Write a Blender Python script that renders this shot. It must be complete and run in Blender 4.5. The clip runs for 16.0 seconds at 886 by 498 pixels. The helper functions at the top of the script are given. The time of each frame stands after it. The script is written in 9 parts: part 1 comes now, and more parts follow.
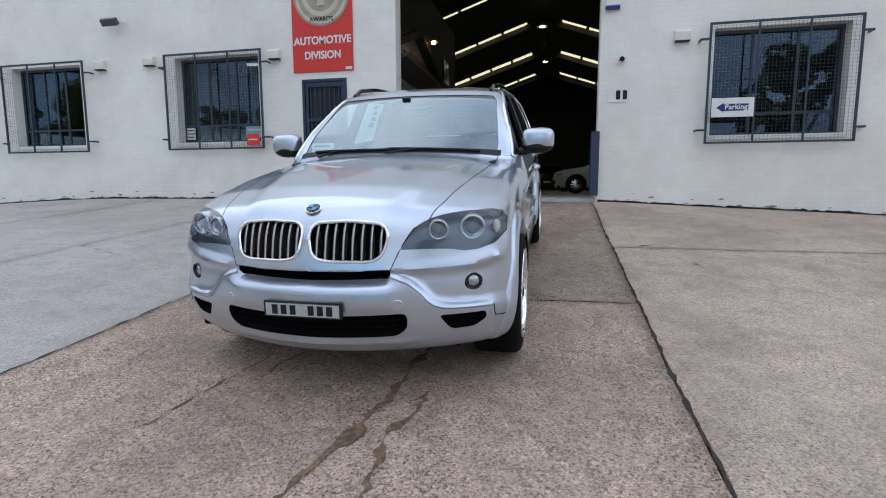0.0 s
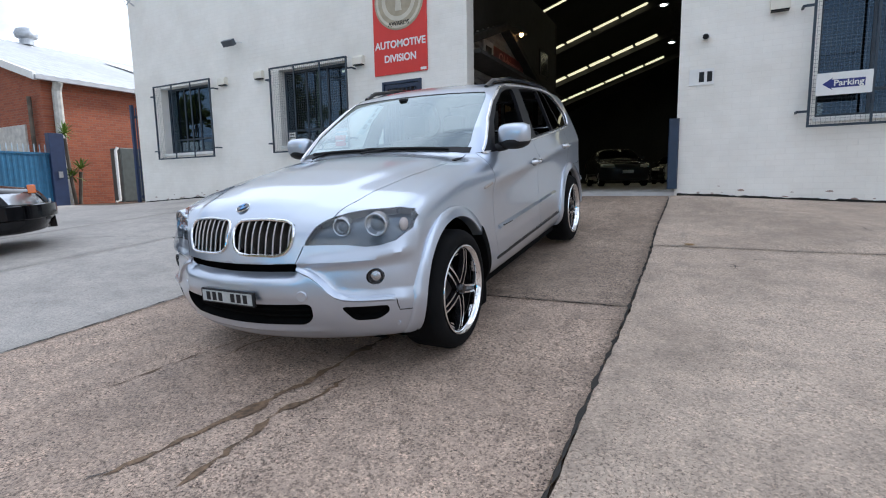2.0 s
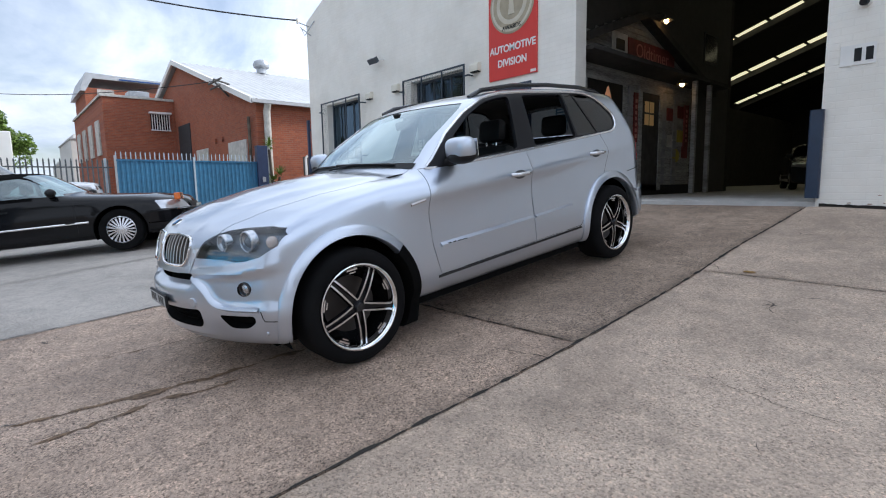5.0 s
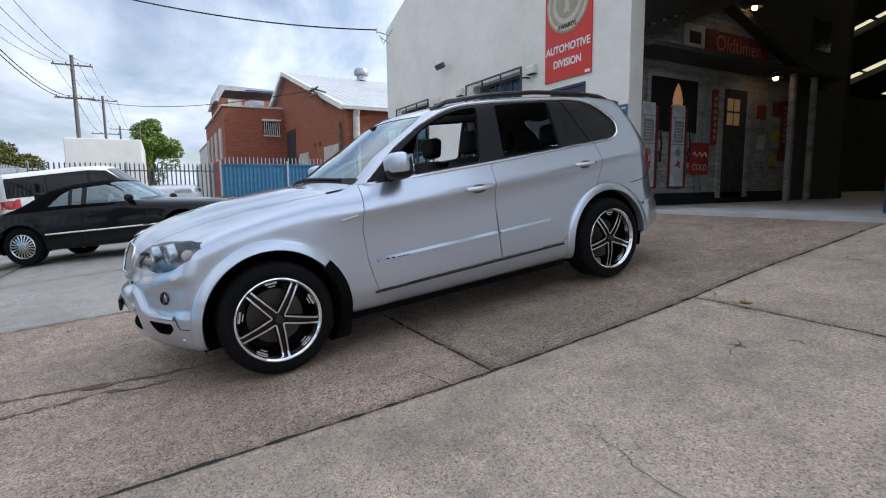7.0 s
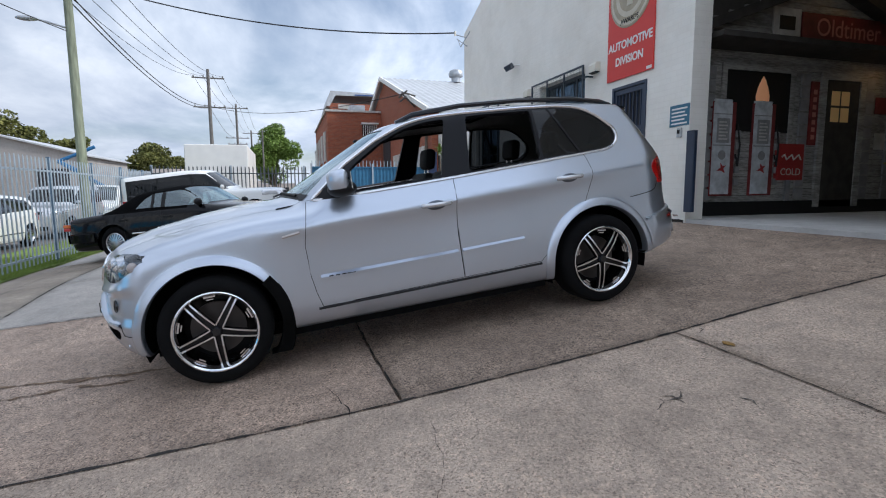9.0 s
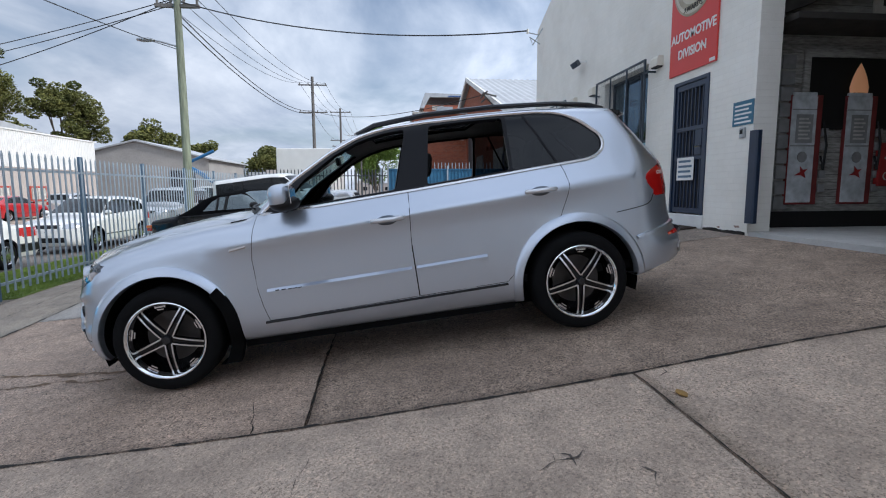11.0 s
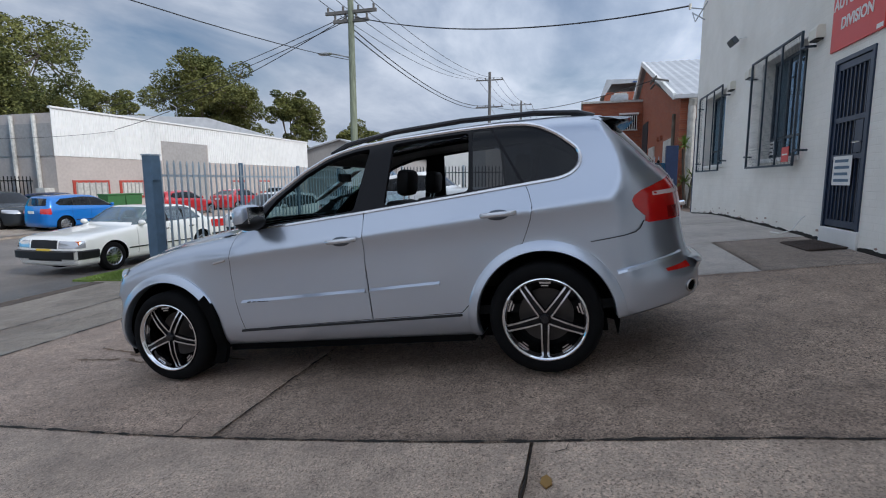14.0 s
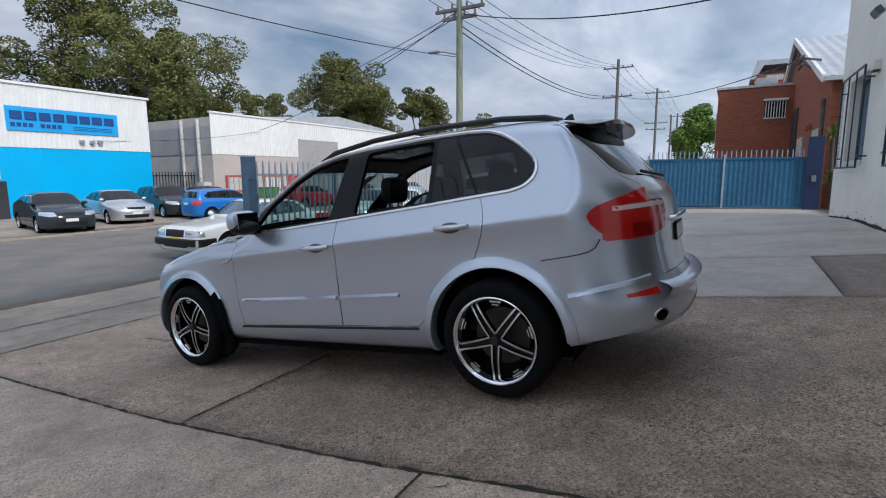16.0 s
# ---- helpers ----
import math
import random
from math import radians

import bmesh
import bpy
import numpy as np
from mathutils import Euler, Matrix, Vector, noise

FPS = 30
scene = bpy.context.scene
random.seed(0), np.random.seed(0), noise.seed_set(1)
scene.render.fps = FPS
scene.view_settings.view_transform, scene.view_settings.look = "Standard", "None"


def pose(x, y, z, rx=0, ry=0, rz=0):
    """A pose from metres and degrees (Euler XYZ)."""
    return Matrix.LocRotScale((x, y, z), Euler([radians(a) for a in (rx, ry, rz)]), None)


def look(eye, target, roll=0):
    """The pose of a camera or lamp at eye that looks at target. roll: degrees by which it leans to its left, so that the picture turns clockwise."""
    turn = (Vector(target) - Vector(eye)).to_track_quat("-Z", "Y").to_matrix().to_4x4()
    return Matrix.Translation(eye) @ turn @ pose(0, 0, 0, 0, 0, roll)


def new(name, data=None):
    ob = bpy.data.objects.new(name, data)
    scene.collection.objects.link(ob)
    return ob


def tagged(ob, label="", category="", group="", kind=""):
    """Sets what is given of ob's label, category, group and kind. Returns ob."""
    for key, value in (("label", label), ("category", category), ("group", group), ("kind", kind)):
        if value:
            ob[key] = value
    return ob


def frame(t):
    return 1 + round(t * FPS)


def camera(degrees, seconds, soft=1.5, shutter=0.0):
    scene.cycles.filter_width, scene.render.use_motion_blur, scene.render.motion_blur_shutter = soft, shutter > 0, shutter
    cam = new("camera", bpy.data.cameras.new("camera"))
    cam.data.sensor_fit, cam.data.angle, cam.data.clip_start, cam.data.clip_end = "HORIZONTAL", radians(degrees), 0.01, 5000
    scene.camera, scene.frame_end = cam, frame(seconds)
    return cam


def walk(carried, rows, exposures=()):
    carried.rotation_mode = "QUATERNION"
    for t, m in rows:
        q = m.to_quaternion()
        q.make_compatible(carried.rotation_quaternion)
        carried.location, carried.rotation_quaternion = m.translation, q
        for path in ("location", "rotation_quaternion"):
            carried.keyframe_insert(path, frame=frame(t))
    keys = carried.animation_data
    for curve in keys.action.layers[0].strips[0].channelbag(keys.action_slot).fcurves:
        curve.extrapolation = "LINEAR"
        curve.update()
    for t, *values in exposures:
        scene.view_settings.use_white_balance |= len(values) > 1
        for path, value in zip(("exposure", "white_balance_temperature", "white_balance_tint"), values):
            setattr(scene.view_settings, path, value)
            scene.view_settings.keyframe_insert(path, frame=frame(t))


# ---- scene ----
cam = camera(82.7, 16.0, 1.1)
METRES, EYE, TILT, LEAN, TURN = 9.0, 1.27, 0.0, 0.0, 12.4
ROWS = [
    (0.0, 0.0, 0.0, 0.0, -0.01, -6.86, 0.12),
    (0.5, 0.0296, -0.003, -0.0008, 4.38, -6.95, 0.64),
    (1.0, 0.0628, -0.0046, 0.001, 8.76, -7.14, 1.08),
    (1.5, 0.0913, -0.0017, -0.0004, 11.48, -7.17, 1.24),
    (2.0, 0.1242, 0.006, 0.0015, 14.53, -7.36, 1.02),
    (2.5, 0.1545, 0.0113, 0.0019, 16.87, -7.28, 0.83),
    (3.0, 0.1898, 0.0219, 0.0025, 20.33, -7.3, 0.87),
    (3.5, 0.2209, 0.0352, 0.0024, 24.96, -7.12, 1.18),
    (4.0, 0.2459, 0.052, 0.004, 28.72, -7.08, 1.34),
    (6.5, 0.3665, 0.1645, 0.0196, 46.1, -6.89, 0.56),
    (7.0, 0.3858, 0.1872, 0.0209, 48.38, -6.81, 0.72),
    (7.5, 0.4063, 0.2135, 0.0251, 51.64, -6.72, 0.99),
    (8.0, 0.4204, 0.2417, 0.0258, 54.81, -6.7, 0.92),
    (8.5, 0.432, 0.2679, 0.0309, 57.5, -6.76, 0.6),
    (9.0, 0.444, 0.2972, 0.0335, 60.49, -6.8, 0.42),
    (11.5, 0.4763, 0.4418, 0.0495, 75.89, -6.91, 0.49),
    (12.0, 0.4806, 0.4721, 0.0542, 80.66, -7.09, 0.7),
    (12.5, 0.4784, 0.4986, 0.0551, 83.96, -7.34, 0.34),
    (13.0, 0.475, 0.5291, 0.0606, 86.66, -7.59, -0.19),
    (13.5, 0.4716, 0.5604, 0.0621, 88.98, -7.64, -0.13),
    (14.0, 0.4695, 0.5891, 0.0664, 92.56, -7.67, 0.32),
    (14.5, 0.4656, 0.6192, 0.069, 96.48, -7.76, 0.55),
    (15.0, 0.4551, 0.6493, 0.072, 99.97, -8.01, 0.29),
    (15.5, 0.4473, 0.6744, 0.075, 102.83, -8.22, 0.12),
    (16.0, 0.4378, 0.7062, 0.0779, 106.97, -8.34, 0.31),
]
EXPOSURES = [(0.0, 0.2, 6030, 10), (2.0, 0.28, 6030, 10), (4.0, 0.2, 6080, 10), (7.0, 0.0, 6080, 10), (9.0, -0.1, 6030, 10), (11.5, -0.3, 5950, 10), (12.5, -0.47, 5920, 10), (14.0, -0.5, 5900, 10), (16.0, -0.46, 5900, 10)]
walk(cam, [(t, pose(0, 0, EYE, TILT, LEAN, TURN) @ pose(METRES * x, METRES * y, METRES * z, 90 + pitch, roll, yaw)) for t, x, y, z, yaw, pitch, roll in ROWS], EXPOSURES)

# ---- world and light ----
world = bpy.data.worlds.new("sky")
scene.world = world
world.use_nodes = True
SUN_ELEV, SUN_ROT = radians(36), radians(20)


def build_world():
    nt = world.node_tree
    nt.nodes.clear()
    out = nt.nodes.new("ShaderNodeOutputWorld")
    bg = nt.nodes.new("ShaderNodeBackground")
    sky = nt.nodes.new("ShaderNodeTexSky")
    sky.sky_type, sky.sun_disc = "NISHITA", False
    sky.sun_elevation, sky.sun_rotation = SUN_ELEV, SUN_ROT
    sky.air_density, sky.dust_density, sky.ozone_density = 1.0, 1.2, 1.0
    # layered overcast: clouds on a plane overhead, streaked along the street
    tc = nt.nodes.new("ShaderNodeTexCoord")
    sep = nt.nodes.new("ShaderNodeSeparateXYZ")
    nt.links.new(tc.outputs["Generated"], sep.inputs[0])
    zc = nt.nodes.new("ShaderNodeMath")
    zc.operation, zc.inputs[1].default_value = "MAXIMUM", 0.0
    nt.links.new(sep.outputs["Z"], zc.inputs[0])
    za = nt.nodes.new("ShaderNodeMath")
    za.operation, za.inputs[1].default_value = "ADD", 0.30
    nt.links.new(zc.outputs[0], za.inputs[0])
    comb = nt.nodes.new("ShaderNodeCombineXYZ")
    for ax in ("X", "Y"):
        dv = nt.nodes.new("ShaderNodeMath")
        dv.operation = "DIVIDE"
        nt.links.new(sep.outputs[ax], dv.inputs[0])
        nt.links.new(za.outputs[0], dv.inputs[1])
        nt.links.new(dv.outputs[0], comb.inputs[ax])
    mp = nt.nodes.new("ShaderNodeMapping")
    mp.inputs["Scale"].default_value = (0.9, 1.1, 1.0)
    mp.inputs["Rotation"].default_value = (0, 0, 0.5)
    nt.links.new(comb.outputs[0], mp.inputs[0])
    n1 = nt.nodes.new("ShaderNodeTexNoise")
    n1.inputs["Scale"].default_value, n1.inputs["Detail"].default_value = 1.1, 7
    n1.inputs["Roughness"].default_value, n1.inputs["Distortion"].default_value = 0.55, 0.5
    nt.links.new(mp.outputs[0], n1.inputs["Vector"])
    cover = nt.nodes.new("ShaderNodeValToRGB")
    cover.color_ramp.elements[0].position, cover.color_ramp.elements[1].position = 0.27, 0.50
    nt.links.new(n1.outputs["Fac"], cover.inputs[0])
    n2 = nt.nodes.new("ShaderNodeTexNoise")
    n2.inputs["Scale"].default_value, n2.inputs["Detail"].default_value = 2.3, 6
    n2.inputs["Roughness"].default_value, n2.inputs["Distortion"].default_value = 0.6, 0.3
    nt.links.new(mp.outputs[0], n2.inputs["Vector"])
    tone = nt.nodes.new("ShaderNodeValToRGB")
    e = tone.color_ramp.elements
    e[0].position, e[0].color = 0.32, (5.0, 5.7, 6.9, 1)
    e[1].position, e[1].color = 0.68, (9.0, 9.4, 10.1, 1)
    nt.links.new(n2.outputs["Fac"], tone.inputs[0])
    mix = nt.nodes.new("ShaderNodeMixRGB")
    nt.links.new(cover.outputs[0], mix.inputs[0])
    nt.links.new(sky.outputs[0], mix.inputs[1])
    nt.links.new(tone.outputs[0], mix.inputs[2])
    # the cloud is brighter towards the hidden sun
    dot = nt.nodes.new("ShaderNodeVectorMath")
    dot.operation = "DOT_PRODUCT"
    dot.inputs[1].default_value = (math.sin(SUN_ROT) * math.cos(SUN_ELEV), math.cos(SUN_ROT) * math.cos(SUN_ELEV), math.sin(SUN_ELEV))
    nt.links.new(tc.outputs["Generated"], dot.inputs[0])
    span = nt.nodes.new("ShaderNodeMapRange")
    span.inputs["From Min"].default_value, span.inputs["From Max"].default_value = -0.55, 0.75
    span.inputs["To Min"].default_value, span.inputs["To Max"].default_value = 0.66, 1.35
    nt.links.new(dot.outputs["Value"], span.inputs["Value"])
    lit = nt.nodes.new("ShaderNodeVectorMath")
    lit.operation = "SCALE"
    nt.links.new(mix.outputs[0], lit.inputs[0])
    nt.links.new(span.outputs[0], lit.inputs["Scale"])
    nt.links.new(lit.outputs[0], bg.inputs["Color"])
    bg.inputs["Strength"].default_value = 0.14
    nt.links.new(bg.outputs[0], out.inputs["Surface"])


build_world()
sun = new("sun", bpy.data.lights.new("sun", "SUN"))
sun.data.energy, sun.data.angle, sun.data.color = 3.6, radians(9), (1.0, 0.94, 0.86)
sun.matrix_world = look((math.sin(SUN_ROT) * 50 * math.cos(SUN_ELEV), math.cos(SUN_ROT) * 50 * math.cos(SUN_ELEV), 50 * math.sin(SUN_ELEV)), (0, 0, 0))


# ---- material helpers ----
def mat(name, color, rough=0.6, metal=0.0, vary=0.12, scale=6.0, bump=0.0, bump_scale=60.0, coat=0.0, spec=0.5, stretch=(1, 1, 1), color2=None, coarse=0.6):
    """A painted or plain surface with two scales of variation and a fine relief."""
    m = bpy.data.materials.new(name)
    m.use_nodes = True
    nt = m.node_tree
    b = nt.nodes["Principled BSDF"]
    b.inputs["Roughness"].default_value, b.inputs["Metallic"].default_value = rough, metal
    b.inputs["Specular IOR Level"].default_value = spec
    if coat:
        b.inputs["Coat Weight"].default_value, b.inputs["Coat Roughness"].default_value = coat, 0.03
    tc = nt.nodes.new("ShaderNodeTexCoord")
    mp = nt.nodes.new("ShaderNodeMapping")
    mp.inputs["Scale"].default_value = stretch
    nt.links.new(tc.outputs["Object"], mp.inputs[0])
    c1 = Vector(color)
    if vary or color2:
        n1 = nt.nodes.new("ShaderNodeTexNoise")
        n1.inputs["Scale"].default_value, n1.inputs["Detail"].default_value = scale, 6
        n2 = nt.nodes.new("ShaderNodeTexNoise")
        n2.inputs["Scale"].default_value, n2.inputs["Detail"].default_value = scale * coarse * 0.15, 4
        nt.links.new(mp.outputs[0], n1.inputs["Vector"])
        nt.links.new(mp.outputs[0], n2.inputs["Vector"])
        av = nt.nodes.new("ShaderNodeMath")
        av.operation = "ADD"
        nt.links.new(n1.outputs["Fac"], av.inputs[0])
        nt.links.new(n2.outputs["Fac"], av.inputs[1])
        rp = nt.nodes.new("ShaderNodeValToRGB")
        rp.color_ramp.elements[0].position, rp.color_ramp.elements[1].position = 0.38, 0.62
        hv = nt.nodes.new("ShaderNodeMath")
        hv.operation, hv.inputs[1].default_value = "MULTIPLY", 0.5
        nt.links.new(av.outputs[0], hv.inputs[0])
        nt.links.new(hv.outputs[0], rp.inputs[0])
        c2 = Vector(color2) if color2 else c1 * (1 - 2 * vary)
        rp.color_ramp.elements[0].color = (*c2, 1)
        rp.color_ramp.elements[1].color = (*c1, 1)
        nt.links.new(rp.outputs[0], b.inputs["Base Color"])
    else:
        b.inputs["Base Color"].default_value = (*c1, 1)
    if bump:
        n3 = nt.nodes.new("ShaderNodeTexNoise")
        n3.inputs["Scale"].default_value, n3.inputs["Detail"].default_value = bump_scale, 4
        nt.links.new(mp.outputs[0], n3.inputs["Vector"])
        bp = nt.nodes.new("ShaderNodeBump")
        bp.inputs["Strength"].default_value, bp.inputs["Distance"].default_value = bump, 0.01
        nt.links.new(n3.outputs["Fac"], bp.inputs["Height"])
        nt.links.new(bp.outputs[0], b.inputs["Normal"])
    return m


def glow(name, color, strength):
    m = bpy.data.materials.new(name)
    m.use_nodes = True
    b = m.node_tree.nodes["Principled BSDF"]
    b.inputs["Base Color"].default_value = (*color, 1)
    b.inputs["Emission Color"].default_value, b.inputs["Emission Strength"].default_value = (*color, 1), strength
    return m


def glass(name, tint=(1, 1, 1), rough=0.0, mirror=0.07, sheen=(1, 1, 1)):
    """Thin sheet glass: clear through, with a mirror share that grows at grazing angles."""
    m = bpy.data.materials.new(name)
    m.use_nodes = True
    nt = m.node_tree
    nt.nodes.clear()
    out = nt.nodes.new("ShaderNodeOutputMaterial")
    tr, gl, mx, fr = (nt.nodes.new("ShaderNode" + k) for k in ("BsdfTransparent", "BsdfGlossy", "MixShader", "LayerWeight"))
    tr.inputs["Color"].default_value = (*tint, 1)
    gl.inputs["Roughness"].default_value = rough
    gl.inputs["Color"].default_value = (*sheen, 1)
    fr.inputs["Blend"].default_value = 0.5
    pw, sc = nt.nodes.new("ShaderNodeMath"), nt.nodes.new("ShaderNodeMath")
    pw.operation, pw.inputs[1].default_value = "POWER", 4.0
    sc.operation, sc.inputs[1].default_value, sc.inputs[2].default_value = "MULTIPLY_ADD", 1.0 - mirror, mirror
    nt.links.new(fr.outputs["Facing"], pw.inputs[0])
    nt.links.new(pw.outputs[0], sc.inputs[0])
    nt.links.new(sc.outputs[0], mx.inputs[0])
    nt.links.new(tr.outputs[0], mx.inputs[1])
    nt.links.new(gl.outputs[0], mx.inputs[2])
    nt.links.new(mx.outputs[0], out.inputs["Surface"])
    return m


# ---- mesh helpers ----
def mesh_of(bm, name, smooth=False):
    bmesh.ops.recalc_face_normals(bm, faces=bm.faces)
    me = bpy.data.meshes.new(name)
    if smooth:
        for f in bm.faces:
            f.smooth = True
        for e in bm.edges:
            if len(e.link_faces) == 2 and e.calc_face_angle(0) > radians(38):
                e.smooth = False
    bm.to_mesh(me)
    bm.free()
    return me


def part(name, bm, material, parent=None, label="", smooth=False):
    """One mesh object under a thing or part."""
    me = mesh_of(bm, name, smooth)
    me.materials.append(material)
    ob = new(name, me)
    if parent is not None:
        ob.parent = parent
    if label:
        tagged(ob, label)
    return ob


def thing(name, m, label, category, group="", kind=""):
    ob = new(name)
    ob.empty_display_size = 0.2
    ob.matrix_world = m
    return tagged(ob, label, category, group, kind)


def box(bm, x0, x1, y0, y1, z0, z1, bevel=0.0):
    vs = [bm.verts.new((x, y, z)) for x in (x0, x1) for y in (y0, y1) for z in (z0, z1)]
    fs = [bm.faces.new([vs[i] for i in q]) for q in ((0, 1, 3, 2), (4, 6, 7, 5), (0, 4, 5, 1), (2, 3, 7, 6), (0, 2, 6, 4), (1, 5, 7, 3))]
    if bevel:
        es = list({e for f in fs for e in f.edges})
        bmesh.ops.bevel(bm, geom=es, offset=bevel, segments=2, affect="EDGES", profile=0.5)
    return bm


def boxes(*args, bevel=0.0):
    bm = bmesh.new()
    for a in args:
        box(bm, *a, bevel=bevel)
    return bm


def tube(bm, pts, r, seg=8, caps=True, r1=None):
    """A round bar along points; r1: radius at its end."""
    pts = [Vector(p) for p in pts]
    rings = []
    for i, p in enumerate(pts):
        d = (pts[min(i + 1, len(pts) - 1)] - pts[max(i - 1, 0)]).normalized()
        a = d.orthogonal().normalized() if i == 0 else (a - d * a.dot(d)).normalized()
        b = d.cross(a)
        rr = r if r1 is None else r + (r1 - r) * i / (len(pts) - 1)
        rings.append([bm.verts.new(p + rr * (math.cos(2 * math.pi * k / seg) * a + math.sin(2 * math.pi * k / seg) * b)) for k in range(seg)])
    for r0_, r1_ in zip(rings, rings[1:]):
        for k in range(seg):
            bm.faces.new((r0_[k], r0_[(k + 1) % seg], r1_[(k + 1) % seg], r1_[k]))
    if caps:
        bm.faces.new(rings[0][::-1])
        bm.faces.new(rings[-1])
    return bm


def tubes(*runs, r=0.02, seg=8):
    bm = bmesh.new()
    for pts in runs:
        tube(bm, pts, r, seg)
    return bm


def prism(bm, outline, d0, d1, axis="y"):
    """A flat outline given a thickness along an axis. The outline's pairs are the two other axes in xyz order."""
    def at(p, d):
        return {"x": (d, p[0], p[1]), "y": (p[0], d, p[1]), "z": (p[0], p[1], d)}[axis]
    a = [bm.verts.new(at(p, d0)) for p in outline]
    b = [bm.verts.new(at(p, d1)) for p in outline]
    n = len(outline)
    bm.faces.new(a)
    bm.faces.new(b[::-1])
    for i in range(n):
        bm.faces.new((a[i], b[i], b[(i + 1) % n], a[(i + 1) % n]))
    return bm


def text_mesh(name, body, size, material, m, parent=None, extrude=0.002, align="CENTER", squeeze=1.0, bold=0.0):
    cu = bpy.data.curves.new(name, "FONT")
    cu.body, cu.size, cu.extrude, cu.align_x, cu.align_y, cu.offset = body, size, extrude, align, "CENTER", bold
    tmp = new(name, cu)
    dg = bpy.context.evaluated_depsgraph_get()
    me = bpy.data.meshes.new_from_object(tmp.evaluated_get(dg))
    bpy.data.objects.remove(tmp)
    bpy.data.curves.remove(cu)
    me.materials.clear()
    me.materials.append(material)
    ob = new(name, me)
    if parent is not None:
        ob.parent = parent
    ob.matrix_basis = m @ Matrix.Diagonal((squeeze, 1, 1, 1))
    return ob


# ---- ground shape ----
GY = (-60, -16, -5.9, -3, -1.2, 0, 1, 2, 3, 4, 5, 6, 7, 8, 9.2, 12, 60)
GR = (-0.1, -0.05, -0.12, -0.08, 0.0, 0.06, 0.13, 0.205, 0.28, 0.375, 0.49, 0.62, 0.765, 0.89, 1.05, 1.07, 1.07)
GL = (-0.1, -0.05, -0.12, -0.02, 0.08, 0.23, 0.34, 0.43, 0.53, 0.62, 0.70, 0.78, 0.86, 0.95, 1.08, 1.10, 1.10)
GF = (-0.1, -0.05, -0.12, -0.02, 0.06, 0.2, 0.32, 0.44, 0.55, 0.64, 0.70, 0.73, 0.75, 0.78, 0.80, 0.85, 0.9)


def smooth01(v):
    v = min(1.0, max(0.0, v))
    return v * v * (3 - 2 * v)


def profile(table, y):
    return sum(float(np.interp(y + d, GY, table)) * w for d, w in ((-0.5, 0.25), (0, 0.5), (0.5, 0.25)))


def ground_z(x, y):
    if y < -20 or x < -45 or x > 40:
        y = max(y, -60)
    left = smooth01((-2.0 - x) / 4.0)
    far = smooth01((-9.0 - x) / 7.0)
    z = profile(GR, y)
    if left > 0:
        zl = profile(GL, y)
        if far > 0:
            zl = zl * (1 - far) + profile(GF, y) * far
        z = z * (1 - left) + zl * left
    # the forecourt falls to the east along the wall
    return z - 0.048 * min(6.0, max(0.0, x - 0.9)) * smooth01((y - 5.5) / 3.5)


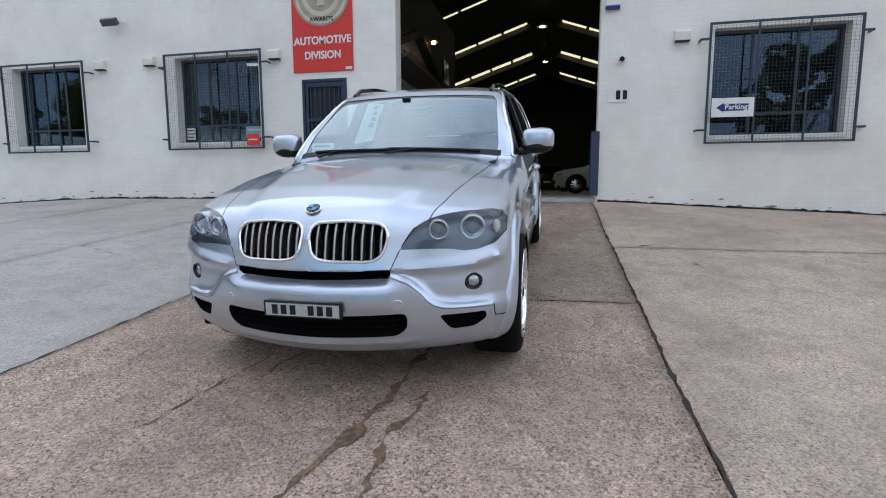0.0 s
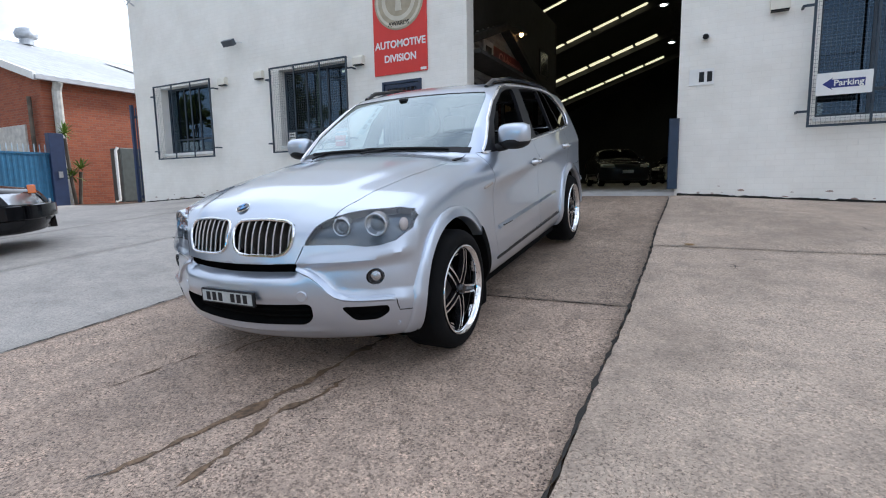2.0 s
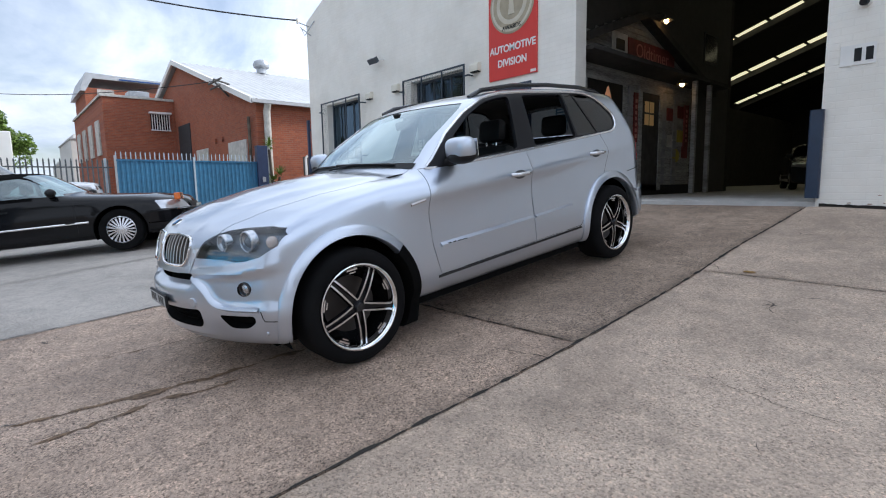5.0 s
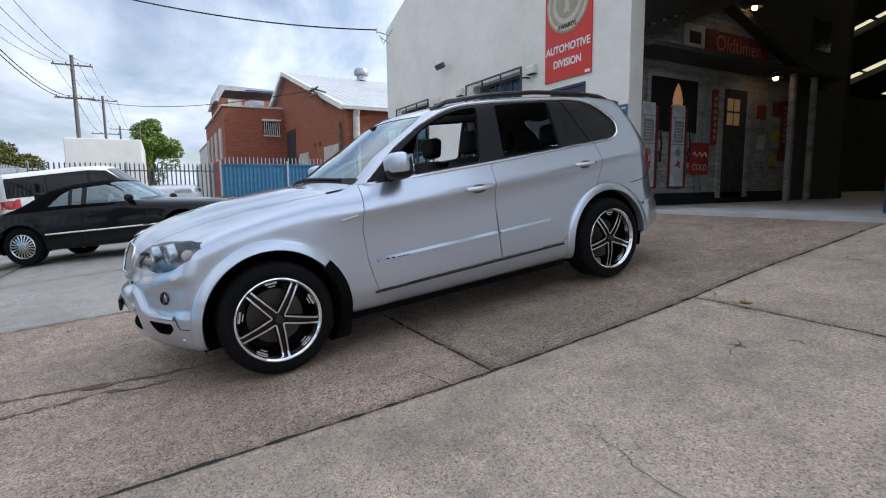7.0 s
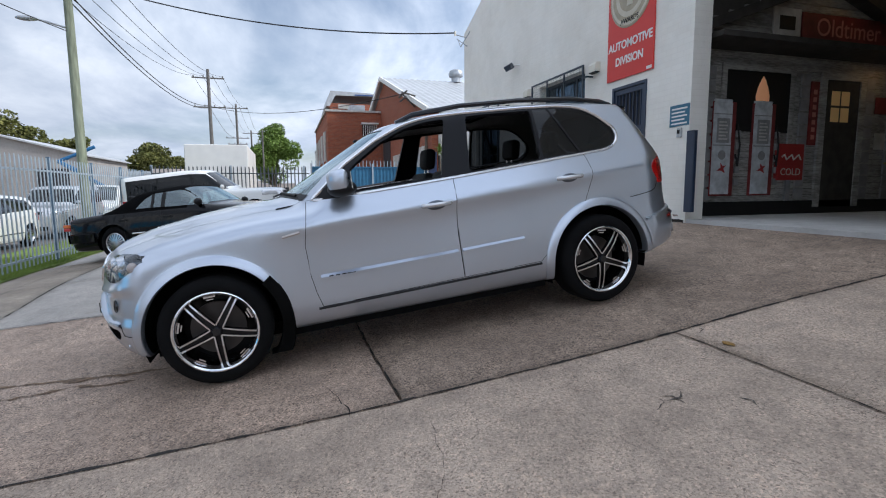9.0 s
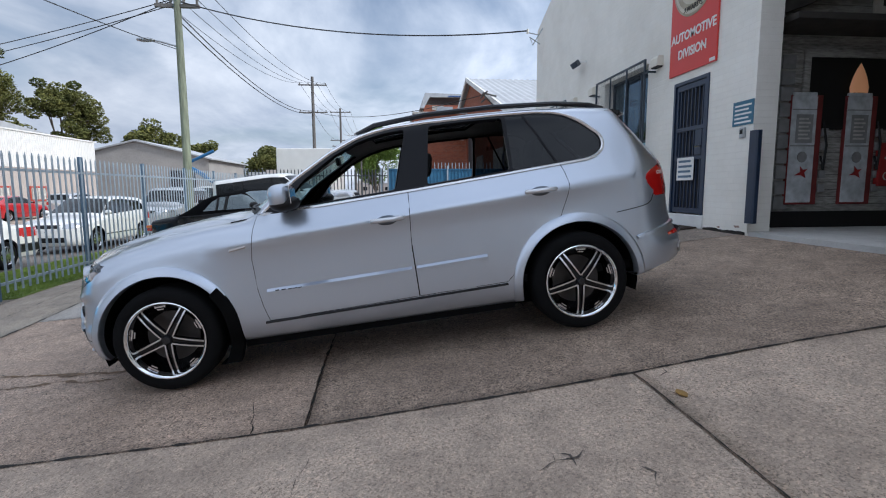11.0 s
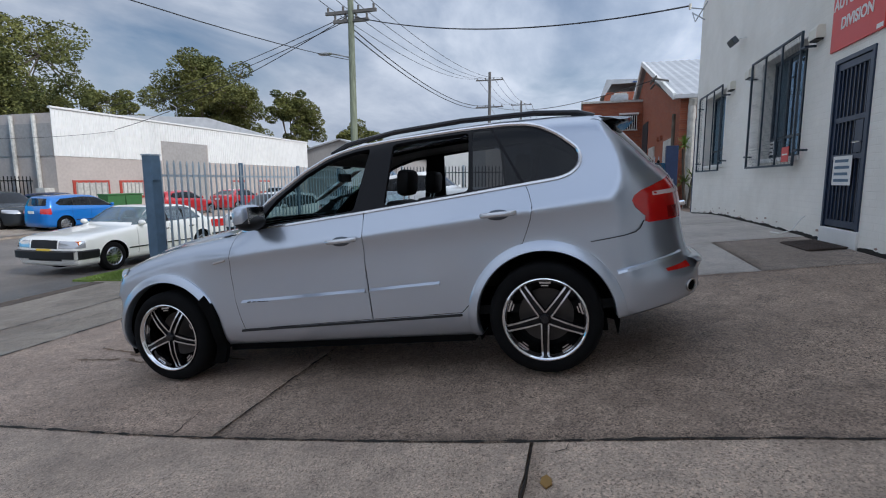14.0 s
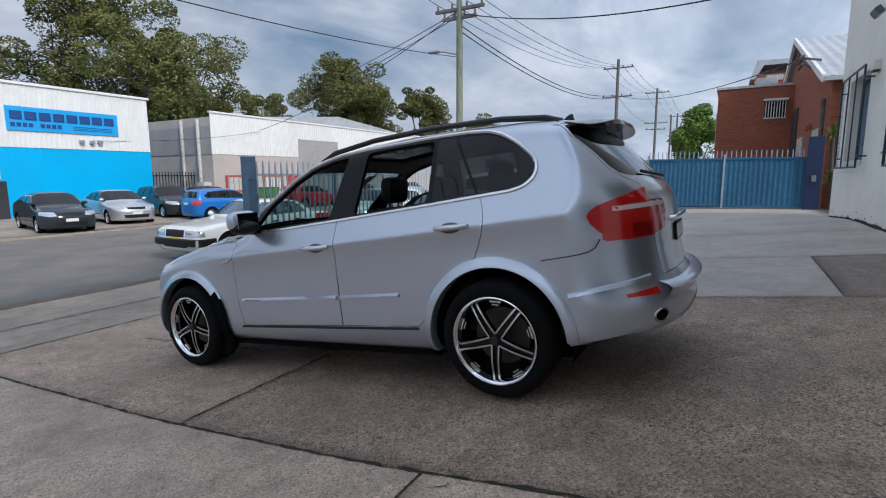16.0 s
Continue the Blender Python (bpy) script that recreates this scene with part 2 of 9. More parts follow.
# ---- materials ----
def concrete(name, base, dark, pebble=0.5, stain=0.5):
    """Old exposed-aggregate concrete: short dark flecks, pale and dark stones, broad stains and fine pits."""
    m = bpy.data.materials.new(name)
    m.use_nodes = True
    nt = m.node_tree
    b = nt.nodes["Principled BSDF"]
    tc = nt.nodes.new("ShaderNodeTexCoord")

    def noise_node(scale, detail, rough=0.5, distort=0.0):
        n = nt.nodes.new("ShaderNodeTexNoise")
        n.inputs["Scale"].default_value, n.inputs["Detail"].default_value = scale, detail
        n.inputs["Roughness"].default_value, n.inputs["Distortion"].default_value = rough, distort
        nt.links.new(tc.outputs["Object"], n.inputs["Vector"])
        return n.outputs["Fac"]

    def ramp(src, stops):
        r = nt.nodes.new("ShaderNodeValToRGB")
        el = r.color_ramp.elements
        while len(el) < len(stops):
            el.new(0.5)
        for e, (p, c) in zip(el, stops):
            e.position, e.color = p, (*c, 1)
        nt.links.new(src, r.inputs[0])
        return r.outputs[0]

    def times(c1, c2, fac):
        mx = nt.nodes.new("ShaderNodeMixRGB")
        mx.blend_type = "MULTIPLY"
        if isinstance(fac, float):
            mx.inputs[0].default_value = fac
        else:
            nt.links.new(fac, mx.inputs[0])
        nt.links.new(c1, mx.inputs[1])
        nt.links.new(c2, mx.inputs[2])
        return mx.outputs[0]

    vo = nt.nodes.new("ShaderNodeTexVoronoi")
    vo.inputs["Scale"].default_value = 105
    nt.links.new(tc.outputs["Object"], vo.inputs["Vector"])
    sp = nt.nodes.new("ShaderNodeSeparateColor")
    nt.links.new(vo.outputs["Color"], sp.inputs[0])
    mid = noise_node(5, 9, 0.66)
    fleck = noise_node(88, 3, 0.6, 0.8)
    worn = noise_node(1.6, 5, 0.6, 0.4)
    fine = noise_node(170, 3)
    col = ramp(mid, [(0.30, dark), (0.58, base)])
    col = times(col, ramp(sp.outputs[0], [(0.0, (0.45, 0.43, 0.42)), (0.35, (0.95, 0.94, 0.93)), (0.8, (1.08, 1.07, 1.05)), (1.0, (1.55, 1.52, 1.46))]), pebble)
    show = nt.nodes.new("ShaderNodeMapRange")
    show.inputs["From Min"].default_value, show.inputs["From Max"].default_value = 0.36, 0.60
    show.inputs["To Min"].default_value, show.inputs["To Max"].default_value = pebble * 0.40, min(1.0, pebble * 1.15)
    nt.links.new(worn, show.inputs["Value"])
    col = times(col, ramp(fleck, [(0.0, (0.12, 0.10, 0.09)), (0.395, (0.20, 0.17, 0.15)), (0.44, (1.0, 1.0, 1.0)), (1.0, (1.22, 1.21, 1.19))]), show.outputs[0])
    pit = noise_node(34, 4, 0.62, 1.4)
    low = min(1.0, 0.34 + 4.0 * (0.95 - pebble))
    col = times(col, ramp(pit, [(0.0, (low * 0.6, low * 0.55, low * 0.52)), (0.385, (low, low * 0.94, low * 0.9)), (0.435, (1.0, 1.0, 1.0)), (1.0, (1.12, 1.11, 1.10))]), show.outputs[0])
    col = times(col, ramp(noise_node(0.8, 7, 0.62), [(0.34, (0.62, 0.60, 0.585)), (0.60, (1.06, 1.05, 1.04))]), stain)
    nt.links.new(col, b.inputs["Base Color"])
    rr = nt.nodes.new("ShaderNodeMapRange")
    rr.inputs["To Min"].default_value, rr.inputs["To Max"].default_value = 0.5, 0.9
    nt.links.new(mid, rr.inputs["Value"])
    nt.links.new(rr.outputs[0], b.inputs["Roughness"])
    ad = nt.nodes.new("ShaderNodeMath")
    ad.operation = "ADD"
    nt.links.new(fleck, ad.inputs[0])
    nt.links.new(fine, ad.inputs[1])
    bp = nt.nodes.new("ShaderNodeBump")
    bp.inputs["Strength"].default_value, bp.inputs["Distance"].default_value = 0.7, 0.008
    nt.links.new(ad.outputs[0], bp.inputs["Height"])
    nt.links.new(bp.outputs[0], b.inputs["Normal"])
    return m


def brickwork(name, c1, c2, mortar, relief=0.5, size=1.0, rough=0.85, plane="xz"):
    """Stretcher-bond brick at true size (230 x 76 mm with 10 mm joints), with colour and relief."""
    m = bpy.data.materials.new(name)
    m.use_nodes = True
    nt = m.node_tree
    b = nt.nodes["Principled BSDF"]
    b.inputs["Roughness"].default_value = rough
    tc = nt.nodes.new("ShaderNodeTexCoord")
    sp, cb = nt.nodes.new("ShaderNodeSeparateXYZ"), nt.nodes.new("ShaderNodeCombineXYZ")
    nt.links.new(tc.outputs["Object"], sp.inputs[0])
    nt.links.new(sp.outputs["X" if plane[0] == "x" else "Y"], cb.inputs["X"])
    nt.links.new(sp.outputs["Z"], cb.inputs["Y"])
    br = nt.nodes.new("ShaderNodeTexBrick")
    br.inputs["Scale"].default_value = 1.0
    br.inputs["Brick Width"].default_value, br.inputs["Row Height"].default_value = 0.24 * size, 0.086 * size
    br.inputs["Mortar Size"].default_value, br.inputs["Mortar Smooth"].default_value = 0.006 * size, 0.4
    br.inputs["Color1"].default_value, br.inputs["Color2"].default_value, br.inputs["Mortar"].default_value = (*c1, 1), (*c2, 1), (*mortar, 1)
    nt.links.new(cb.outputs[0], br.inputs["Vector"])
    no = nt.nodes.new("ShaderNodeTexNoise")
    no.inputs["Scale"].default_value, no.inputs["Detail"].default_value, no.inputs["Roughness"].default_value = 0.8, 8, 0.65
    nt.links.new(tc.outputs["Object"], no.inputs["Vector"])
    rp = nt.nodes.new("ShaderNodeValToRGB")
    rp.color_ramp.elements[0].position, rp.color_ramp.elements[1].position = 0.3, 0.62
    rp.color_ramp.elements[0].color, rp.color_ramp.elements[1].color = (0.86, 0.85, 0.83, 1), (1.0, 1.0, 1.0, 1)
    nt.links.new(no.outputs["Fac"], rp.inputs[0])
    mx = nt.nodes.new("ShaderNodeMixRGB")
    mx.blend_type, mx.inputs[0].default_value = "MULTIPLY", 1.0
    nt.links.new(br.outputs["Color"], mx.inputs[1])
    nt.links.new(rp.outputs[0], mx.inputs[2])
    nt.links.new(mx.outputs[0], b.inputs["Base Color"])
    f2 = nt.nodes.new("ShaderNodeTexNoise")
    f2.inputs["Scale"].default_value, f2.inputs["Detail"].default_value = 28, 5
    nt.links.new(tc.outputs["Object"], f2.inputs["Vector"])
    ml = nt.nodes.new("ShaderNodeMath")
    ml.operation, ml.inputs[1].default_value = "MULTIPLY_ADD", -1.0
    nt.links.new(br.outputs["Fac"], ml.inputs[0])
    nt.links.new(f2.outputs["Fac"], ml.inputs[2])
    bp = nt.nodes.new("ShaderNodeBump")
    bp.inputs["Strength"].default_value, bp.inputs["Distance"].default_value = relief, 0.008
    nt.links.new(ml.outputs[0], bp.inputs["Height"])
    nt.links.new(bp.outputs[0], b.inputs["Normal"])
    return m


M = {}
M["slab_brown"] = concrete("aggregate_concrete_brown", (0.51, 0.385, 0.30), (0.34, 0.258, 0.202), 0.9, 0.8)
M["slab_worn"] = concrete("aggregate_concrete_dark_brown", (0.44, 0.338, 0.262), (0.27, 0.205, 0.16), 0.95, 0.9)
M["slab_grey"] = concrete("aggregate_concrete_grey", (0.545, 0.435, 0.345), (0.39, 0.31, 0.247), 0.62, 0.8)
M["slab_dark"] = concrete("rough_dark_concrete", (0.33, 0.27, 0.225), (0.21, 0.17, 0.14), 0.9, 0.6)
M["slab_left"] = concrete("worn_grey_concrete", (0.50, 0.46, 0.415), (0.38, 0.35, 0.315), 0.4, 0.5)
M["apron"] = concrete("driveway_apron_concrete", (0.42, 0.355, 0.285), (0.29, 0.245, 0.20), 0.6, 0.9)
M["asphalt"] = concrete("road_asphalt", (0.20, 0.18, 0.163), (0.15, 0.136, 0.124), 0.5, 0.7)
M["soil"] = mat("bare_soil", (0.16, 0.12, 0.09), 0.95, vary=0.25, bump=0.5, bump_scale=30)
M["joint"] = mat("joint_dirt", (0.035, 0.03, 0.025), 0.95, vary=0.2)
M["grass"] = mat("mown_grass", (0.22, 0.30, 0.055), 0.9, vary=0.2, scale=20, bump=0.8, bump_scale=90, color2=(0.12, 0.18, 0.03))
M["wall"] = brickwork("painted_brick_white", (0.86, 0.83, 0.765), (0.84, 0.81, 0.745), (0.82, 0.79, 0.725), 0.42, rough=0.6)
M["wall_side"] = brickwork("painted_brick_white_side", (0.86, 0.83, 0.765), (0.84, 0.81, 0.745), (0.82, 0.79, 0.725), 0.42, rough=0.6, plane="yz")
M["red_brick"] = brickwork("red_brick", (0.36, 0.105, 0.05), (0.27, 0.075, 0.04), (0.26, 0.17, 0.12), 0.6)
M["red_brick_side"] = brickwork("red_brick_side", (0.36, 0.105, 0.05), (0.27, 0.075, 0.04), (0.26, 0.17, 0.12), 0.6, plane="yz")
M["navy"] = mat("navy_gloss_paint", (0.02, 0.035, 0.07), 0.35, vary=0.1, spec=0.5)
M["bar"] = mat("dark_blue_bar_paint", (0.028, 0.045, 0.065), 0.45, vary=0.15)
M["white"] = mat("white_paint", (0.78, 0.77, 0.74), 0.5, vary=0.05)
M["cream"] = mat("cream_plastic", (0.72, 0.68, 0.58), 0.45, vary=0.05)
M["black"] = mat("black_plastic", (0.014, 0.014, 0.015), 0.5, vary=0.1, spec=0.25)
M["rubber"] = mat("tyre_rubber", (0.009, 0.009, 0.0095), 0.85, spec=0.10, vary=0.2, bump=0.2, bump_scale=200)
M["chrome"] = mat("chrome", (0.85, 0.85, 0.86), 0.08, metal=1.0, vary=0)
M["steel"] = mat("galvanised_steel", (0.5, 0.52, 0.54), 0.4, metal=0.9, vary=0.15)
M["alu"] = mat("machined_aluminium", (0.72, 0.72, 0.74), 0.22, metal=1.0, vary=0.03)
M["win"] = glass("window_glass", (0.36, 0.41, 0.46), mirror=0.085, sheen=(0.55, 0.78, 1.0))
# Near-black colour stands in for the gloom of unlit rooms and openings.
M["unlit_room_black"] = mat("unlit_room_black", (0.035, 0.035, 0.04), 0.8, vary=0.2)
M["steel_roof"] = mat("weathered_steel_roofing", (0.52, 0.53, 0.54), 0.45, metal=0.3, vary=0.12, scale=2)
M["white_clad"] = mat("white_steel_cladding", (0.76, 0.75, 0.72), 0.5, vary=0.06, scale=2)
M["sky_blue"] = mat("bright_blue_paint", (0.0, 0.40, 0.76), 0.5, vary=0.06)
M["fence_blue"] = mat("teal_blue_fence_paint", (0.03, 0.14, 0.26), 0.45, vary=0.15)
M["fence_grey"] = mat("grey_blue_palisade_paint", (0.36, 0.43, 0.49), 0.45, vary=0.12)
M["post_blue"] = mat("faded_blue_post_paint", (0.10, 0.17, 0.25), 0.5, vary=0.15)
M["red"] = mat("red_sign_vinyl", (0.62, 0.035, 0.025), 0.35, vary=0.03)
M["bronze"] = mat("bronze_print", (0.42, 0.36, 0.25), 0.4, vary=0.15)
M["bronze_l"] = mat("pale_bronze_print", (0.60, 0.55, 0.44), 0.4, vary=0.1)
M["timber"] = mat("weathered_grey_timber", (0.40, 0.39, 0.36), 0.8, vary=0.3, scale=8, stretch=(1, 1, 6), bump=0.3)
M["pole"] = mat("green_treated_pole", (0.28, 0.31, 0.22), 0.85, vary=0.25, scale=5, stretch=(3, 3, 0.4))
M["far_wood"] = mat("grey_pole_wood", (0.17, 0.16, 0.15), 0.85, vary=0.2)
M["cable"] = mat("black_cable", (0.02, 0.02, 0.022), 0.6, vary=0)
M["leaf"] = mat("gum_leaf", (0.20, 0.195, 0.058), 0.7, vary=0.3, scale=0.6, color2=(0.05, 0.068, 0.022), spec=0.2)
M["leaf_bright"] = mat("bright_leaf", (0.17, 0.26, 0.04), 0.65, vary=0.3, scale=1.0, color2=(0.09, 0.15, 0.022))
M["bark"] = mat("tree_bark", (0.16, 0.13, 0.10), 0.9, vary=0.3, scale=4)
M["paint_grey"] = mat("grey_render", (0.36, 0.34, 0.32), 0.8, vary=0.1)
M["shed_floor"] = concrete("smooth_shed_floor", (0.64, 0.63, 0.61), (0.54, 0.53, 0.51), 0.1, 0.5)
M["skylight"] = glow("skylight_sheet", (1.0, 0.90, 0.56), 0.85)

# ---- ground ----
def ground_sheet():
    bm = bmesh.new()
    xs = [-3000, -900, -300, -150, -90, -60, -45] + [-38 + 1.0 * i for i in range(60)] + [24, 30, 45, 80, 200, 900, 3000]
    ys = [-3000, -900, -300, -120, -60, -40, -30] + [-24 + 0.75 * i for i in range(46)] + [11, 13, 20, 40, 80, 300, 900, 3000]
    grid = [[bm.verts.new((x, y, ground_z(x, y) - 0.05)) for y in ys] for x in xs]
    for i in range(len(xs) - 1):
        for j in range(len(ys) - 1):
            bm.faces.new((grid[i][j], grid[i + 1][j], grid[i + 1][j + 1], grid[i][j + 1]))
    ob = part("ground", bm, M["soil"], smooth=True)
    return tagged(ob, "bare earth ground that runs under the paving to the horizon", "ground", kind="structure")


ground_sheet()


def slab(parent, name, outline_x, outline_y, material, step=0.12, gap=0.006, rough_edge=0.011, lift=0.0, label=""):
    """A cast slab that follows the fall of the ground, with a worn edge on every side."""
    (x0, x1), (y0, y1) = outline_x, outline_y
    nx, ny = max(2, int((x1 - x0) / step)), max(2, int((y1 - y0) / step))
    bm = bmesh.new()
    grid = []
    for i in range(nx + 1):
        row = []
        for j in range(ny + 1):
            x, y = x0 + (x1 - x0) * i / nx, y0 + (y1 - y0) * j / ny
            w = rough_edge * (noise.noise((x * 5, y * 5, 3)) + 0.9 * noise.noise((x * 17, y * 17, 8)) + 0.5 * noise.noise((x * 41, y * 41, 2)))
            wide = 0.03 * noise.noise((x * 0.7, y * 0.7, 5)) if rough_edge > 0.004 else 0
            if i == 0:
                x += gap + abs(w)
            if i == nx:
                x -= gap + abs(w)
            if j == 0:
                y += gap + abs(w)
            if j == ny:
                y -= gap + abs(w)
            if i in (0, nx):
                x += wide
            if j in (0, ny):
                y += wide
            row.append(bm.verts.new((x, y, ground_z(x, y) + lift)))
        grid.append(row)
    for i in range(nx):
        for j in range(ny):
            f = bm.faces.new((grid[i][j], grid[i + 1][j], grid[i + 1][j + 1], grid[i][j + 1]))
            f.smooth = True
    rim = [grid[i][0] for i in range(nx + 1)] + [grid[nx][j] for j in range(1, ny + 1)] + [grid[i][ny] for i in range(nx - 1, -1, -1)] + [grid[0][j] for j in range(ny - 1, 0, -1)]
    low = [bm.verts.new((v.co.x, v.co.y, v.co.z - 0.045 - lift)) for v in rim]
    for k in range(len(rim)):
        bm.faces.new((rim[k], rim[(k + 1) % len(rim)], low[(k + 1) % len(rim)], low[k]))
    me = bpy.data.meshes.new(name)
    bm.to_mesh(me)
    bm.free()
    me.materials.append(material)
    ob = new(name, me)
    ob.parent = parent
    if label:
        tagged(ob, label)
    return ob


pavement = thing("pavement", pose(0, 0, 0), "sloping forecourt of old cracked concrete slabs", "pavement", kind="structure")
JX, JL = 0.64, -3.0
for xr, yr, mm, st in (
    ((JL, JX), (0.3, 4.02), "slab_brown", 0.1), ((JL, JX), (4.02, 9.2), "slab_worn", 0.1),
    ((JX, 5.0), (0.3, 5.89), "slab_grey", 0.1), ((JX, 5.0), (5.89, 9.2), "slab_grey", 0.12), ((5.0, 12), (0.3, 9.2), "slab_grey", 0.3),
    ((-8.0, -5.2), (0.3, 9.2), "slab_left", 0.2), ((-5.2, JL), (0.3, 8.0), "slab_left", 0.2), ((-13.0, -8.0), (-0.9, 9.2), "slab_left", 0.25),
    ((-17.7, -13.0), (-0.9, 9.6), "slab_left", 0.4),
    ((-5.2, JL), (8.0, 9.2), "slab_dark", 0.15),
    ((-8.0, 6.0), (-1.0, 0.3), "apron", 0.2), ((-4.6, 6.0), (-3.0, -1.0), "apron", 0.2),
):
    slab(pavement, "concrete_slab", xr, yr, M[mm], st, *((0.0, 0.0) if mm == "slab_left" and xr[0] > -9 else ()))
road = thing("road", pose(0, 0, 0), "grey asphalt street with worn patches", "road", kind="structure")
slab(road, "road_surface", (-150, 60), (-13.4, -3.02), M["asphalt"], 1.2, 0.0, 0.0, -0.02)
far_path = thing("pavement", pose(0, 0, 0), "worn concrete frontage across the street", "pavement", kind="structure")
slab(far_path, "concrete_slab", (-60, 30), (-24, -13.4), M["apron"], 1.0, 0.0, 0.0, 0.06)
verge = thing("verge", pose(0, 0, 0), "strip of mown green grass beside the road", "grass verge", kind="structure")
slab(verge, "turf", (-60, -4.62), (-3.6, -1.0), M["grass"], 0.3, 0.0, 0.004, 0.02)



def grass_blades(x0, x1, y0, y1, n, seed):
    """Short uneven blades over the mown strip."""
    rg = random.Random(seed)
    verts, faces = [], []
    for _ in range(n):
        x, y = rg.uniform(x0, x1), rg.uniform(y0, y1)
        z = ground_z(x, y) + 0.015
        a, h, w = rg.uniform(0, 6.28), rg.uniform(0.025, 0.075), rg.uniform(0.004, 0.008)
        lean = rg.uniform(-0.03, 0.03)
        c, t = math.cos(a), math.sin(a)
        i = len(verts)
        verts += [(x - c * w, y - t * w, z), (x + c * w, y + t * w, z), (x + lean * t, y - lean * c, z + h)]
        faces.append((i, i + 1, i + 2))
    me = bpy.data.meshes.new("grass_blades")
    me.from_pydata(verts, [], faces)
    me.materials.append(M["grass"])
    ob = new("grass_blades", me)
    ob.parent = verge
    tagged(ob, "short green grass blades", kind="stuff")


grass_blades(-11.0, -4.6, -3.4, -1.0, 26000, 8)
# ---- the white building ----
WY, WT = 9.25, 0.32
WX0, WX1, EAVE, RIDGE_X, RIDGE_Z = -12.95, 11.6, 6.62, -0.7, 10.9
WINDOWS = ((-11.85, -10.0), (-7.65, -5.75), (2.48, 4.42))
WZ0, WZ1 = 2.22, 3.92
DROP = (0.0, 0.0, 0.09)
DOOR = (-4.82, -3.9, 1.25, 3.36)
BAY = (-2.92, 0.7, 1.0, 5.4)


def facade():
    """The front wall in upright strips, so that its openings go right through."""
    def top(x):
        return EAVE + (RIDGE_Z - EAVE) * (1 - abs(x - RIDGE_X) / (RIDGE_X - WX0 if x < RIDGE_X else WX1 - RIDGE_X))
    holes = sorted([(a, b, WZ0 - d, WZ1 - d) for (a, b), d in zip(WINDOWS, DROP)] + [DOOR, BAY])
    bm = bmesh.new()
    x = WX0
    for a, b, z0, z1 in holes:
        prism(bm, [(x, 0.5), (a, 0.5), (a, top(a)), (x, top(x))], WY, WY + WT)
        if z0 > 1.1:
            prism(bm, [(a, 0.5), (b, 0.5), (b, z0), (a, z0)], WY, WY + WT)
        mid = [(RIDGE_X, RIDGE_Z)] if a < RIDGE_X < b else []
        prism(bm, [(a, z1), (b, z1), (b, top(b))] + mid + [(a, top(a))], WY, WY + WT)
        x = b
    prism(bm, [(x, 0.5), (WX1, 0.5), (WX1, top(WX1)), (x, top(x))], WY, WY + WT)
    ob = part("wall_front", bm, M["wall"])
    return tagged(ob, "white-painted brick gable front of a workshop", "wall", kind="structure")


facade()
for name, x in (("wall_west", WX0), ("wall_east", WX1 - WT)):
    tagged(part(name, boxes((x, x + WT, WY + WT, 45, 0.5, EAVE - 0.02)), M["wall_side"]), "white-painted brick side wall of a workshop", "wall", kind="structure")
# The far wall's near-black paint supplies the shade at the back.
tagged(part("wall_back", boxes((WX0, WX1, 45, 45.3, 0.5, RIDGE_Z)), M["unlit_room_black"]), "back wall of the workshop, painted near-black for its shade", "wall", kind="structure")
tagged(part("floor", boxes((WX0 + WT, WX1 - WT, WY + 0.02, 45, 0.6, 1.085)), M["shed_floor"]), "smooth grey concrete workshop floor", "floor", kind="structure")


# Unseen wall, added to cut sky light and reflections on the car's side.
tagged(part("wall_unseen_screen", boxes((13.2, 13.5, -1.5, 9.25, -0.2, 4.2)), M["wall_side"]), "unseen white brick wall added to shape reflections on the car", "wall", kind="structure")


def crack(name, pts, width, material, label, group="", wander=0.04, seed=1):
    """A crack or stain line that wanders between a few points of the paving."""
    rg = random.Random(seed)
    path = []
    for a, b in zip(pts, pts[1:]):
        n = max(3, int(math.hypot(b[0] - a[0], b[1] - a[1]) / 0.035))
        for k in range(n):
            t = k / n
            x, y = a[0] + (b[0] - a[0]) * t, a[1] + (b[1] - a[1]) * t
            path.append((x + wander * noise.noise((x * 6, y * 6, seed)) + wander * 0.6 * noise.noise((x * 25, y * 25, seed)), y + wander * noise.noise((x * 6, y * 6, seed + 9))))
    bm = bmesh.new()
    prev = None
    for k, (x, y) in enumerate(path):
        xa, ya = path[max(k - 1, 0)]
        xb, yb = path[min(k + 1, len(path) - 1)]
        d = Vector((xb - xa, yb - ya)).normalized()
        fade = min(1.0, k / 6 + 0.15, (len(path) - k) / 6)
        w = width * fade * max(0.06, 0.55 + 1.3 * noise.noise((x * 9, y * 9, seed + 3)) + 0.5 * (rg.random() - 0.5))
        nx, ny = -d.y * w / 2, d.x * w / 2
        row = [bm.verts.new((x + s * nx, y + s * ny, ground_z(x + s * nx, y + s * ny) + 0.0045)) for s in (-1, 1)]
        if prev:
            bm.faces.new((prev[0], prev[1], row[1], row[0]))
        prev = row
    ob = part(name, bm, material, pavement, label)
    return ob


